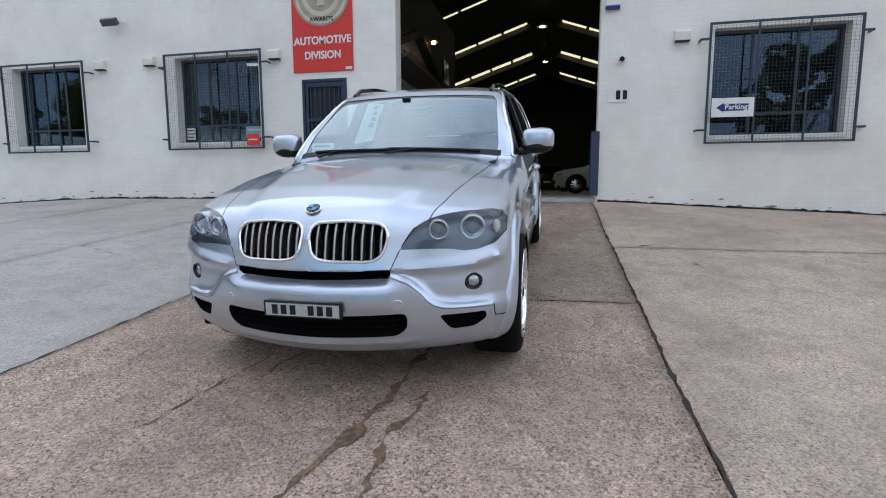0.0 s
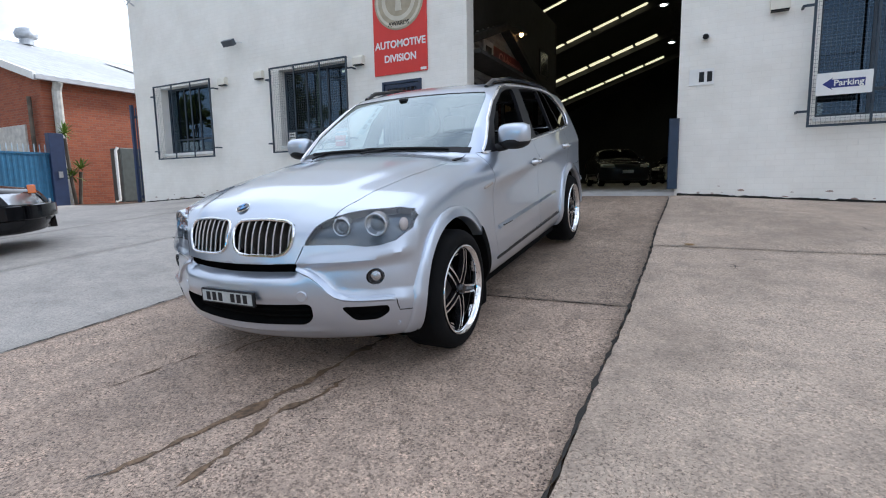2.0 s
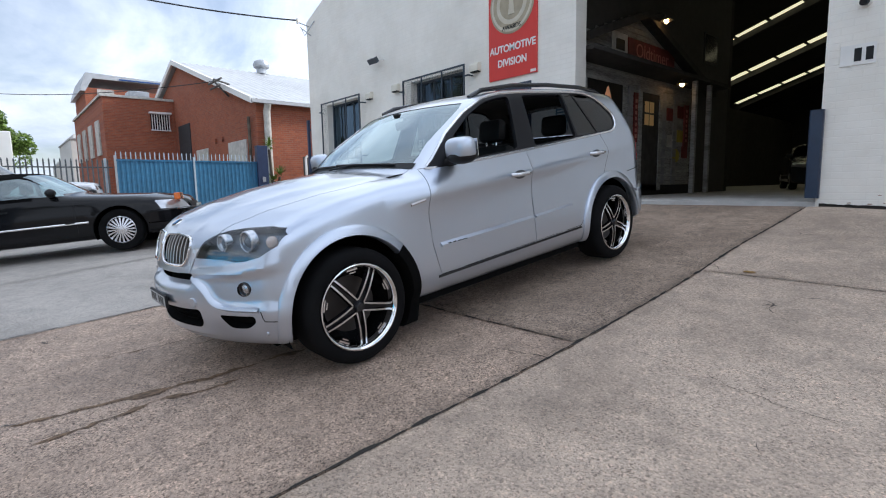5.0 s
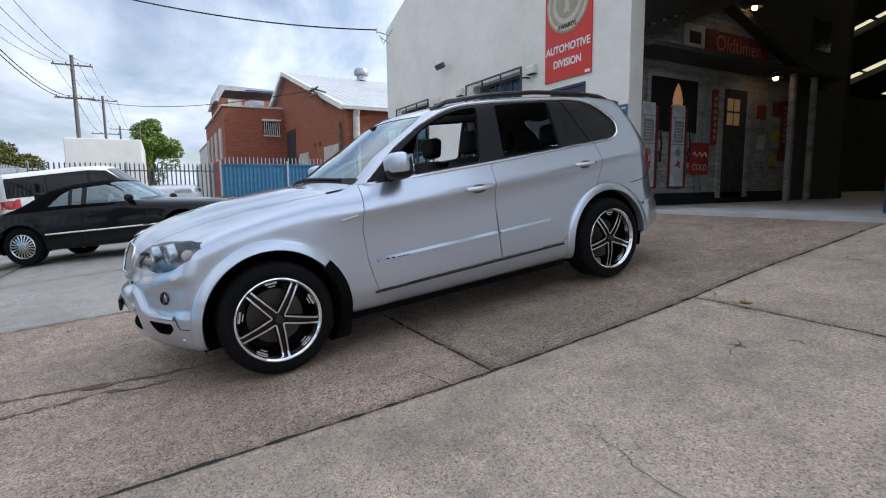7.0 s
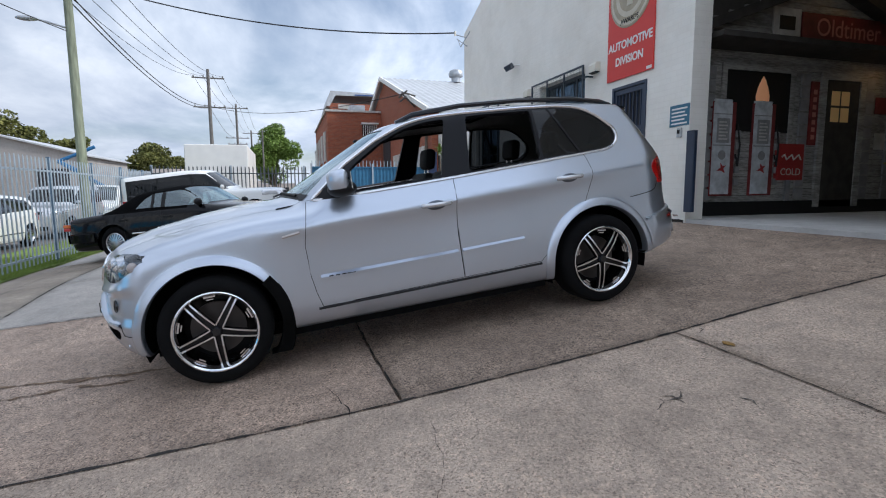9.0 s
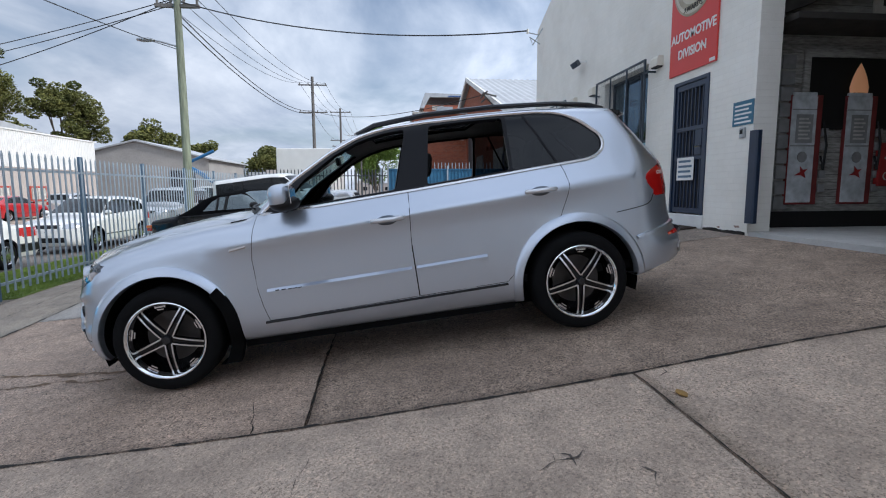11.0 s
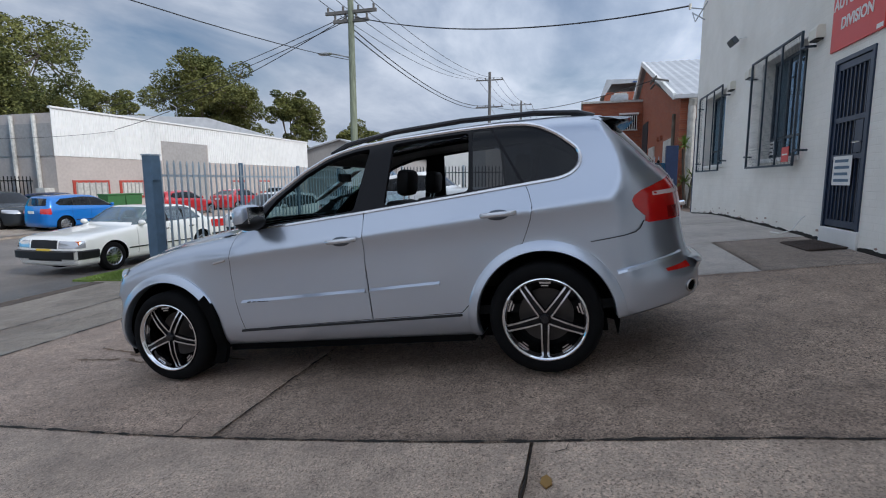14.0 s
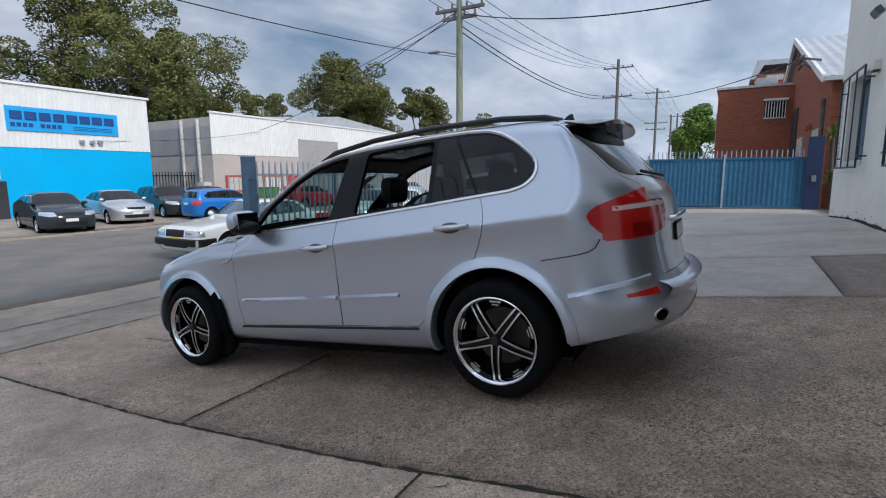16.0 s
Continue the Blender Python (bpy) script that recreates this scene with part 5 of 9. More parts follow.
        for i, x in enumerate((0.70, 0.655, 0.61, 0.575, 0.545)):
            strip("door_lettering", line(x, 0.625, x - 0.028, 0.626, 2), 0.006, 0.0260, M["black"])
        strip("side_vent", line(0.965, 0.930, 0.85, 0.948, 4), 0.010, 0.008, M["slat_grey"], "chrome side indicator vent")
        # bumper ridge at the tail and the flat reflector
        rg_ = bmesh.new()
        rows = []
        for k in range(19):
            a, z = radians(71 - 27 * k / 18), 0.648 + 0.064 * (k / 18) ** 0.8
            dv = Vector((-math.cos(a), math.sin(a), 0))
            row = []
            for dz, o in ((0.014, -0.002), (0.008, 0.016), (-0.010, 0.020), (-0.016, -0.002)):
                q = SUV.cast(np.array([[-1.6, 0.0, z + dz]]), np.array([[dv.x, dv.y, 0.0]]))[0]
                row.append(rg_.verts.new((q[0] + dv.x * o, s * (q[1] + dv.y * o), q[2])))
            rows.append(row)
        for a, b in zip(rows, rows[1:]):
            for k in range(3):
                rg_.faces.new((a[k], a[k + 1], b[k + 1], b[k]))
        part("bumper_ridge", rg_, M["silver"], car)
        rows = []
        rf = bmesh.new()
        for y in (0.70, 0.74, 0.78, 0.81, 0.84):
            rows.append([rf.verts.new((q.x, s * q.y, q.z)) for q in (SUV.at_rear(y, 0.618, 0.004), SUV.at_rear(y, 0.656 - 0.14 * max(0.0, y - 0.70), 0.004))])
        for a, b in zip(rows, rows[1:]):
            rf.faces.new((a[0], a[1], b[1], b[0]))
        part("reflector", rf, M["lamp_red"], car, "red bumper reflector")
        # handles: cup coloured dark as if shaded, grip coloured bright as if lit
        for hx, hz in ((-0.125, 1.005), (-1.235, 1.072)):
            base = SUV.at_side(hx, hz)
            h = new("door_handle")
            h.parent = car
            cup = bmesh.new()
            bmesh.ops.create_uvsphere(cup, u_segments=20, v_segments=10, radius=1.0)
            bmesh.ops.scale(cup, verts=cup.verts, vec=(0.075, 0.008, 0.034))
            bmesh.ops.translate(cup, verts=cup.verts, vec=(base.x, s * base.y, base.z))
            part("shaded_handle_cup", cup, M["lamp_bowl"], h, smooth=True)
            pts = [SUV.at_side(hx + dx, hz + 0.004, o) for dx, o in ((0.105, 0.002), (0.085, 0.028), (0.04, 0.040), (-0.04, 0.040), (-0.085, 0.030), (-0.11, 0.002))]
            gr = tube(bmesh.new(), [(p.x, s * p.y, p.z) for p in pts], 0.017, 10)
            part("grip", gr, M["lit_grip_paint"], h, smooth=True)
        # mirror
        mm = new("door_mirror")
        mm.parent = car
        sh = bmesh.new()
        bmesh.ops.create_uvsphere(sh, u_segments=28, v_segments=18, radius=1.0)
        for v in sh.verts:
            c = v.co
            p = lambda q, e: math.copysign(abs(q) ** e, q)
            v.co = (p(c.x, 0.8) * (0.095 if c.x > 0 else 0.045), p(c.y, 0.62) * 0.118, p(c.z, 0.55) * 0.082)
        bmesh.ops.translate(sh, verts=sh.verts, vec=(0.53, s * 1.005, 1.255))
        bmesh.ops.bisect_plane(sh, geom=sh.verts[:] + sh.edges[:] + sh.faces[:], plane_co=(0, 0, 1.205), plane_no=(0, 0, 1), clear_inner=True)
        part("mirror_cap", sh, M["silver"], mm, smooth=True)
        lo = bmesh.new()
        bmesh.ops.create_uvsphere(lo, u_segments=24, v_segments=14, radius=1.0)
        bmesh.ops.scale(lo, verts=lo.verts, vec=(0.10, 0.118, 0.055))
        bmesh.ops.translate(lo, verts=lo.verts, vec=(0.53, s * 1.0, 1.205))
        part("mirror_base", lo, M["black"], mm, smooth=True)
        arm = tube(bmesh.new(), [(0.56, s * 0.86, 1.165), (0.555, s * 0.93, 1.175), (0.54, s * 0.98, 1.19)], 0.030, 10)
        part("mirror_arm", arm, M["black"], mm, smooth=True)
        gl = boxes((0.470, 0.474, min(s * 0.91, s * 1.10), max(s * 0.91, s * 1.10), 1.20, 1.315))
        part("mirror_glass", gl, M["chrome"], mm)
        # roof rail
        pts = [SUV.at_top(x, 0.60 if x < -0.1 else 0.60 - 0.0, o) for x, o in ((0.02, 0.0), (-0.12, 0.028), (-0.5, 0.036), (-1.0, 0.038), (-1.5, 0.034), (-1.78, 0.020), (-1.88, -0.005))]
        part("roof_rail", tube(bmesh.new(), [(p.x, s * p.y, p.z) for p in pts], 0.019, 8), M["gloss"], car, "gloss black roof rail", smooth=True)
        # head lamp: bowl, two round lamps, cover
        hl = P("headlamp", {31}, M["clear"], mirror=mir, offset=0.0)
        hl.visible_shadow = False
        P("lamp_housing", {31}, M["lamp_bowl"], mirror=mir, offset=-0.045, skirt=-0.04)
        for y, z, r in ((0.598, 0.880, 0.050), (0.750, 0.880, 0.062)):
            c = SUV.at_front(y, z, -0.035)
            rb = bmesh.new()
            lathe(rb, [(0.0, -0.014), (r * 0.5, -0.010), (r * 0.78, 0.004), (r * 0.80, 0.012), (r * 0.90, 0.016), (r, 0.012), (r * 1.04, -0.03)], seg=28)
            bmesh.ops.rotate(rb, verts=rb.verts, cent=(0, 0, 0), matrix=Matrix.Rotation(radians(-90 + 12), 3, "Z"))
            bmesh.ops.translate(rb, verts=rb.verts, vec=c)
            if s < 0:
                bmesh.ops.scale(rb, verts=rb.verts, vec=(1, -1, 1))
            part("round_lamp", rb, M["lamp_grey"], hl, smooth=True)
            ln = bmesh.new()
            bmesh.ops.create_uvsphere(ln, u_segments=16, v_segments=8, radius=r * 0.60)
            bmesh.ops.translate(ln, verts=ln.verts, vec=(c.x - 0.018, s * (c.y - 0.004), c.z))
            part("lamp_lens", ln, M["lamp_eye"], hl, smooth=True)
        c = SUV.at_front(0.858, 0.868, -0.052, 1.0)
        am = bmesh.new()
        bmesh.ops.create_uvsphere(am, u_segments=16, v_segments=10, radius=1.0)
        bmesh.ops.scale(am, verts=am.verts, vec=(0.034, 0.020, 0.036))
        bmesh.ops.translate(am, verts=am.verts, vec=(c.x, s * c.y, c.z))
        part("indicator_bulb", am, M["lamp_white"], hl, smooth=True)
        # fog lamp
        fg = new("fog_lamp")
        fg.parent = car
        c = SUV.at_front(0.764, 0.627, -0.006)
        rb = lathe(bmesh.new(), [(0.0, -0.012), (0.030, -0.006), (0.034, 0.006), (0.041, 0.009), (0.044, -0.02)], seg=24)
        bmesh.ops.rotate(rb, verts=rb.verts, cent=(0, 0, 0), matrix=Matrix.Rotation(radians(-90 + 22), 3, "Z"))
        bmesh.ops.translate(rb, verts=rb.verts, vec=c)
        if s < 0:
            bmesh.ops.scale(rb, verts=rb.verts, vec=(1, -1, 1))
        part("fog_lamp_bowl", rb, M["gloss"], fg, smooth=True)
        dk = lathe(bmesh.new(), [(0.0, 0.006), (0.022, 0.003), (0.031, -0.004)], seg=24)
        bmesh.ops.rotate(dk, verts=dk.verts, cent=(0, 0, 0), matrix=Matrix.Rotation(radians(-90 + 22), 3, "Z"))
        bmesh.ops.translate(dk, verts=dk.verts, vec=c)
        if s < 0:
            bmesh.ops.scale(dk, verts=dk.verts, vec=(1, -1, 1))
        part("fog_lens", dk, M["lamp_grey"], fg, smooth=True)
        # kidney grille: frame, dark pocket, upright slats
        kd = new("grille")
        kd.parent = car
        P("grille_pocket", {32}, M["well"], kd, mirror=mir, offset=-0.06, skirt=-0.055)
        pts = [SUV.at_front(y, z, 0.004) for y, z in round_poly(kid, 0.03, 3)]
        part("grille_frame", tube(bmesh.new(), [(p.x, s * p.y, p.z) for p in pts + pts[:1]], 0.008, 8, False), M["chrome"], kd, "chrome grille surround", smooth=True)
        for i in range(8):
            y = 0.052 + 0.043 * i
            zs = [z for z in np.linspace(0.74, 0.97, 93) if inside(kid, y, z)]
            pts = [SUV.at_front(y, z, -0.012) for z in np.linspace(zs[0], zs[-1], 8)]
            sl = bmesh.new()
            rows = [[sl.verts.new((p.x + dx, s * (p.y + dy), p.z)) for dx, dy in ((-0.045, -0.003), (0.004, -0.0055), (0.008, 0.0), (0.004, 0.0055), (-0.045, 0.003))] for p in pts]
            for a, b in zip(rows, rows[1:]):
                for k in range(4):
                    sl.faces.new((a[k], a[k + 1], b[k + 1], b[k]))
            part("slat", sl, M["slat_grey"], kd, smooth=True)
        P("bumper_vent", {34}, M["well"], mirror=mir, offset=-0.05, skirt=-0.048)
        # tail lamp
        tl = P("tail_lamp", {42}, M["lamp_red"], mirror=mir, offset=0.004, skirt=0.02, label="red tail lamp with a pale middle band")
        bd = bmesh.new()
        rows = []
        for y in np.linspace(0.42, 0.84, 16):
            rows.append([bd.verts.new((q.x, s * q.y, q.z)) for q in (SUV.at_rear(y, 1.088 - 0.010 * max(0.0, y - 0.6), 0.007), SUV.at_rear(y, 1.112 - 0.03 * max(0.0, y - 0.75), 0.007))])
        for a, b in zip(rows, rows[1:]):
            bd.faces.new((a[0], a[1], b[1], b[0]))
        part("reversing_lamp", bd, M["lamp_pale"], tl)
        bd = bmesh.new()
        rows = []
        for y in np.linspace(0.62, 0.75, 8):
            rows.append([bd.verts.new((q.x, s * q.y, q.z)) for q in (SUV.at_rear(y, 0.938, 0.0065), SUV.at_rear(y, 1.01, 0.0065))])
        for a, b in zip(rows, rows[1:]):
            bd.faces.new((a[0], a[1], b[1], b[0]))
        part("brake_lamp", bd, M["lamp_red_d"], tl)
        # exhaust: flat black oval on the bumper skin stands in for the shaded bore
        oval = [(0.715 + 0.040 * math.cos(a), 0.498 + 0.036 * math.sin(a)) for a in np.linspace(0, 2 * math.pi, 21)[:-1]]
        ring = [SUV.at_rear(y, z, 0.003) for y, z in oval]
        ob_ = bmesh.new()
        hub_ = SUV.at_rear(0.715, 0.498, 0.004)
        mid_ = ob_.verts.new((hub_.x, s * hub_.y, hub_.z))
        rv = [ob_.verts.new((q.x, s * q.y, q.z)) for q in ring]
        for k in range(20):
            ob_.faces.new((mid_, rv[k], rv[(k + 1) % 20]))
        part("exhaust_shade_patch", ob_, M["well"], car)
        part("exhaust_tip", tube(bmesh.new(), [(q.x - 0.004, s * q.y, q.z) for q in ring + ring[:1]], 0.006, 6, False), M["slat_grey"], car, smooth=True)
        # bumper blade at the nose
        bl = bmesh.new()
        rows = []
        for y, z in ((0.400, 0.690), (0.44, 0.679), (0.48, 0.662), (0.515, 0.633), (0.545, 0.604), (0.57, 0.572), (0.595, 0.549), (0.63, 0.535), (0.671, 0.527), (0.72, 0.523), (0.77, 0.520), (0.82, 0.517), (0.852, 0.514)):
            rows.append([bl.verts.new((q.x, s * q.y, q.z)) for q in (SUV.at_front(y, z + 0.014, -0.002), SUV.at_front(y, z + 0.006, 0.012), SUV.at_front(y, z - 0.006, 0.013), SUV.at_front(y, z - 0.020, -0.001))])
        for a, b in zip(rows, rows[1:]):
            for k in range(3):
                bl.faces.new((a[k], a[k + 1], b[k + 1], b[k]))
        part("bumper_blade", bl, M["silver"], car, smooth=True)
        # parking sensors
        seam = [SUV.at_front(y, z, 0.0) for y, z in ((0.858, 0.505), (0.860, 0.47), (0.864, 0.444), (0.895, 0.438), (0.925, 0.432))]
        part("bumper_seam", tube(bmesh.new(), [(p.x, s * p.y, p.z) for p in seam], 0.003, 6), M["black"], car)
        c = SUV.at_front(0.434, 0.552, 0.0)
        tw = lathe(bmesh.new(), [(0.0, 0.004), (0.026, 0.004), (0.029, 0.0015), (0.030, -0.01)], seg=28)
        bmesh.ops.rotate(tw, verts=tw.verts, cent=(0, 0, 0), matrix=Matrix.Rotation(radians(-90 + 18), 3, "Z"))
        bmesh.ops.translate(tw, verts=tw.verts, vec=c)
        if s < 0:
            bmesh.ops.scale(tw, verts=tw.verts, vec=(1, -1, 1))
        part("tow_eye_cover", tw, M["silver"], car, smooth=True)
        for y, z in ((0.842, 0.367),):
            c = SUV.at_front(y, z, 0.001)
            sn = tube(bmesh.new(), [(c.x - 0.01, s * y, z), (c.x + 0.002, s * y, z)], 0.013, 14)
            part("parking_sensor", sn, M["silver"], car)
    # dark inner shell: headlining and cabin
    P("headlining", {0}, M["cloth"], both=True, offset=-0.035, pred=lambda c: c.z > 1.16 and c.x < 0.3 and c.x > -2.2)
    for tag, name in ((33, "lower_grille"), (35, "bumper_slot")):
        P(name, {tag}, M["well"], both=True, offset=-0.06, skirt=-0.058)
    part("underbody", boxes((-1.85, 1.90, -0.66, 0.66, 0.21, 0.30), (-0.98, 0.98, -0.86, 0.86, 0.235, 0.31), (-2.20, -1.85, -0.62, 0.62, 0.42, 0.46)), M["well"], car)
    part("cabin_floor", boxes((-2.15, 0.95, -0.8, 0.8, 0.40, 0.46)), M["cabin"], car)
    bar = bmesh.new()
    for z in (0.43, 0.465):
        pts = [SUV.at_front(y, z, -0.045) for y in np.linspace(-0.44, 0.44, 15)]
        tube(bar, pts, 0.006, 6)
    part("lower_mesh", bar, M["well"], car)
    # dashboard, wheel, seats
    dash = bmesh.new()
    prism(dash, [(0.45, 0.75), (0.42, 1.02), (0.50, 1.10), (0.75, 1.14), (0.98, 1.12), (1.0, 0.75)], -0.74, 0.74)
    part("dashboard", dash, M["cabin"], car)
    st = new("steering_wheel")
    st.parent = car
    st.matrix_basis = pose(0.28, -0.37, 0.98, 0, -65, 0)
    ring = [(0.185 * math.cos(a), 0.185 * math.sin(a), 0) for a in np.linspace(0, 2 * math.pi, 33)]
    part("steering_rim", tube(bmesh.new(), ring, 0.015, 8, False), M["cabin"], st, smooth=True)
    part("steering_hub", boxes((-0.06, 0.06, -0.07, 0.07, -0.03, 0.0), (-0.015, 0.015, -0.18, 0.18, -0.02, -0.005), bevel=0.004), M["cabin"], st)

    def seat(x, y, w, rear=False):
        sx = new("seat")
        sx.parent = car
        part("seat_cushion", boxes((x - 0.25, x + 0.27, y - w / 2, y + w / 2, 0.55, 0.72), bevel=0.05), M["cabin"], sx, smooth=True)
        bk = boxes((-0.07, 0.07, -w / 2, w / 2, 0, 0.60), bevel=0.05)
        bmesh.ops.rotate(bk, verts=bk.verts, cent=(0, 0, 0), matrix=Matrix.Rotation(radians(-16), 3, "Y"))
        bmesh.ops.translate(bk, verts=bk.verts, vec=(x - 0.24, y, 0.66))
        part("seat_back", bk, M["cabin"], sx, smooth=True)
        for hy in ((y,) if not rear else (y - 0.38, y + 0.38)):
            hr = boxes((-0.055, 0.055, -0.135, 0.135, 0, 0.20), bevel=0.045)
            bmesh.ops.rotate(hr, verts=hr.verts, cent=(0, 0, 0), matrix=Matrix.Rotation(radians(-10), 3, "Y"))
            bmesh.ops.translate(hr, verts=hr.verts, vec=(x - 0.43, hy, 1.27))
            part("headrest", hr, M["cabin"], sx, smooth=True)
            for dy in (-0.06, 0.06):
                part("headrest_post", tubes([(x - 0.41, hy + dy, 1.2), (x - 0.43, hy + dy, 1.3)], r=0.007, seg=6), M["alu"], sx)
    seat(-0.02, 0.37, 0.52)
    seat(-0.02, -0.37, 0.52)
    seat(-0.92, 0.0, 1.30, True)
    part("luggage_cover", boxes((-2.1, -1.4, -0.7, 0.7, 1.0, 1.03)), M["cabin"], car)
    # screen clutter: inner mirror, sun sensor, window card, wipers
    n = Vector((-0.455, 0.0, -0.83)).normalized()
    cq = [Vector(q) + n * 0.010 for q in ((0.221, -0.354, 1.578), (0.267, -0.26, 1.565), (0.681, -0.21, 1.337), (0.643, -0.294, 1.35))]

    def card(name, u0, u1, v0, v1, lift, material):
        q = [cq[0].lerp(cq[1], u).lerp(cq[3].lerp(cq[2], u), v) for u, v in ((u0, v0), (u1, v0), (u1, v1), (u0, v1))]
        cb = bmesh.new()
        a = [cb.verts.new(c - n * lift) for c in q]
        b = [cb.verts.new(c + n * 0.001) for c in q]
        cb.faces.new(a)
        cb.faces.new(b[::-1])
        for k in range(4):
            cb.faces.new((a[k], b[k], b[(k + 1) % 4], a[(k + 1) % 4]))
        return part(name, cb, material, car)
    card("paper_card", 0, 1, 0, 1, 0.001, M["plate_w"])
    for v0, v1, u0, u1 in ((0.08, 0.22, 0.2, 0.5), (0.3, 0.42, 0.25, 0.7), (0.5, 0.62, 0.3, 0.8), (0.68, 0.84, 0.2, 0.75)):
        card("card_print", u0, u1, v0, v1, 0.0018, M["paint_grey"])
    part("screen_sensor", boxes((0.20, 0.27, -0.10, -0.03, 1.575, 1.60), bevel=0.01), M["black"], car)
    part("inner_mirror", boxes((0.22, 0.25, -0.11, 0.11, 1.46, 1.53), bevel=0.012), M["black"], car)
    for y0, y1 in ((0.62, -0.02), (0.0, -0.62)):
        wp = bmesh.new()
        pts = [SUV.at_top(0.94 - 0.28 * y * y - 0.02 * abs(y - y0), y, 0.014) for y in np.linspace(y0, y1, 10)]
        tube(wp, pts, 0.009, 6)
        tube(wp, [SUV.at_top(1.0 - 0.28 * y1 * y1 * 0.8, y1 * 0.9, 0.012), pts[6]], 0.008, 6)
        part("wiper", wp, M["black"], car)
    cowl = bmesh.new()
    rows = []
    for y in np.linspace(-0.76, 0.76, 23):
        rows.append([cowl.verts.new(SUV.at_top(x - 0.28 * y * y, y, 0.004)) for x in (0.912, 0.935, 0.957)])
    for a, b in zip(rows, rows[1:]):
        for k in range(2):
            cowl.faces.new((a[k], a[k + 1], b[k + 1], b[k]))
    part("cowl", cowl, M["black"], car, "black plastic scuttle panel", smooth=True)
    # spoiler over the tailgate
    sp = bmesh.new()
    rows = []
    for y in np.linspace(-0.66, 0.66, 27):
        e = max(0.0, 1 - (abs(y) / 0.665) ** 4)
        x0, x1 = -1.86, -1.98 - 0.17 * e
        z0, zr = SUV.at_top(x0, y).z + 0.003, SUV.at_top(x1 + 0.05, y).z
        z1 = zr + (1.628 - zr) * e
        rows.append([sp.verts.new(c) for c in ((x0, y, z0), ((x0 + x1) / 2, y, (z0 + z1) / 2 + 0.010 * e), (x1, y, z1), (x1 - 0.006 * e, y, z1 - 0.006 - 0.022 * e), ((x0 + x1) / 2 - 0.03, y, z1 - 0.008 - 0.05 * e), (x0 - 0.06, y, z0 - 0.05))])
    for a, b in zip(rows, rows[1:]):
        for k in range(5):
            sp.faces.new((a[k], a[k + 1], b[k + 1], b[k]))
    sp.faces.new(rows[0])
    sp.faces.new(rows[-1][::-1])
    part("spoiler", sp, M["gloss"], car, "black roof spoiler", smooth=True)
    # badges as plain discs, plates with plain bars
    c = SUV.at_top(2.146, 0.0, 0.0)
    for r, z, mm, nm in ((0.041, 0.004, "chrome", "badge_ring"), (0.036, 0.006, "badge_dark", "badge_disc")):
        bd = bmesh.new()
        bmesh.ops.create_cone(bd, cap_ends=True, segments=28, radius1=r, radius2=r * 0.96, depth=0.006)
        bmesh.ops.rotate(bd, verts=bd.verts, cent=(0, 0, 0), matrix=Matrix.Rotation(radians(24), 3, "Y"))
        bmesh.ops.translate(bd, verts=bd.verts, vec=c + Vector((0.4 * z, 0, z)))
        part(nm, bd, M[mm], car)
    for i in range(2):
        q = bmesh.new()
        a0 = 90 * (2 * i)
        prism(q, [(0, 0)] + [(0.026 * math.cos(radians(a0 + 9 * k)), 0.026 * math.sin(radians(a0 + 9 * k))) for k in range(11)], 0, 0.002, "z")
        bmesh.ops.rotate(q, verts=q.verts, cent=(0, 0, 0), matrix=Matrix.Rotation(radians(24), 3, "Y"))
        bmesh.ops.translate(q, verts=q.verts, vec=c + Vector((0.0042, 0, 0.0095)))
        part("badge_quarter", q, M["badge_light"], car)
    fp = SUV.at_front(0.0, 0.56, 0.010)
    plate = new("number_plate")
    plate.parent = car
    plate.matrix_basis = pose(fp.x, 0.0, 0.542, 0, -3, 0)
    part("plate_frame", boxes((-0.012, 0.004, -0.198, 0.198, -0.039, 0.039), bevel=0.004), M["black"], plate)
    part("plate_face", boxes((0.0042, 0.006, -0.186, 0.186, -0.030, 0.030)), M["plate_dim"], plate)
    for k in range(7):
        y = 0.137 - 0.046 * k
        if k != 3:
            part("plate_bar", boxes((0.006, 0.0072, y - 0.015, y + 0.015, -0.023, 0.023)), M["black"], plate)
    rp = new("number_plate")
    rp.parent = car
    rx = SUV.at_rear(0, 0.90).x
    rp.matrix_basis = pose(rx - 0.006, 0, 0.90)
    part("plate_frame", boxes((-0.004, 0.006, -0.2, 0.2, -0.055, 0.055), bevel=0.003), M["black"], rp)
    part("plate_face", boxes((-0.006, -0.0042, -0.187, 0.187, -0.043, 0.043)), M["plate_w"], rp)
    rb = SUV.at_rear(0.0, 0.99)
    part("tailgate_grip", boxes((rb.x - 0.03, rb.x + 0.02, -0.33, 0.33, 0.975, 1.01), bevel=0.01), M["chrome"], car, "chrome tailgate grip")
    ledge = bmesh.new()
    rows = []
    for y in np.linspace(-0.66, 0.66, 29):
        z = 0.625 + 0.02 * (abs(y) / 0.66) ** 4
        rows.append([ledge.verts.new(q) for q in (SUV.at_rear(y, z + 0.03, 0.0), SUV.at_rear(y, z + 0.012, 0.035), SUV.at_rear(y, z - 0.01, 0.042), SUV.at_rear(y, z - 0.05, 0.004))])
    for a, b in zip(rows, rows[1:]):
        for k in range(3):
            ledge.faces.new((a[k], a[k + 1], b[k + 1], b[k]))
    part("bumper_ledge", ledge, M["silver"], car, smooth=True)
    skirt = bmesh.new()
    rows = []
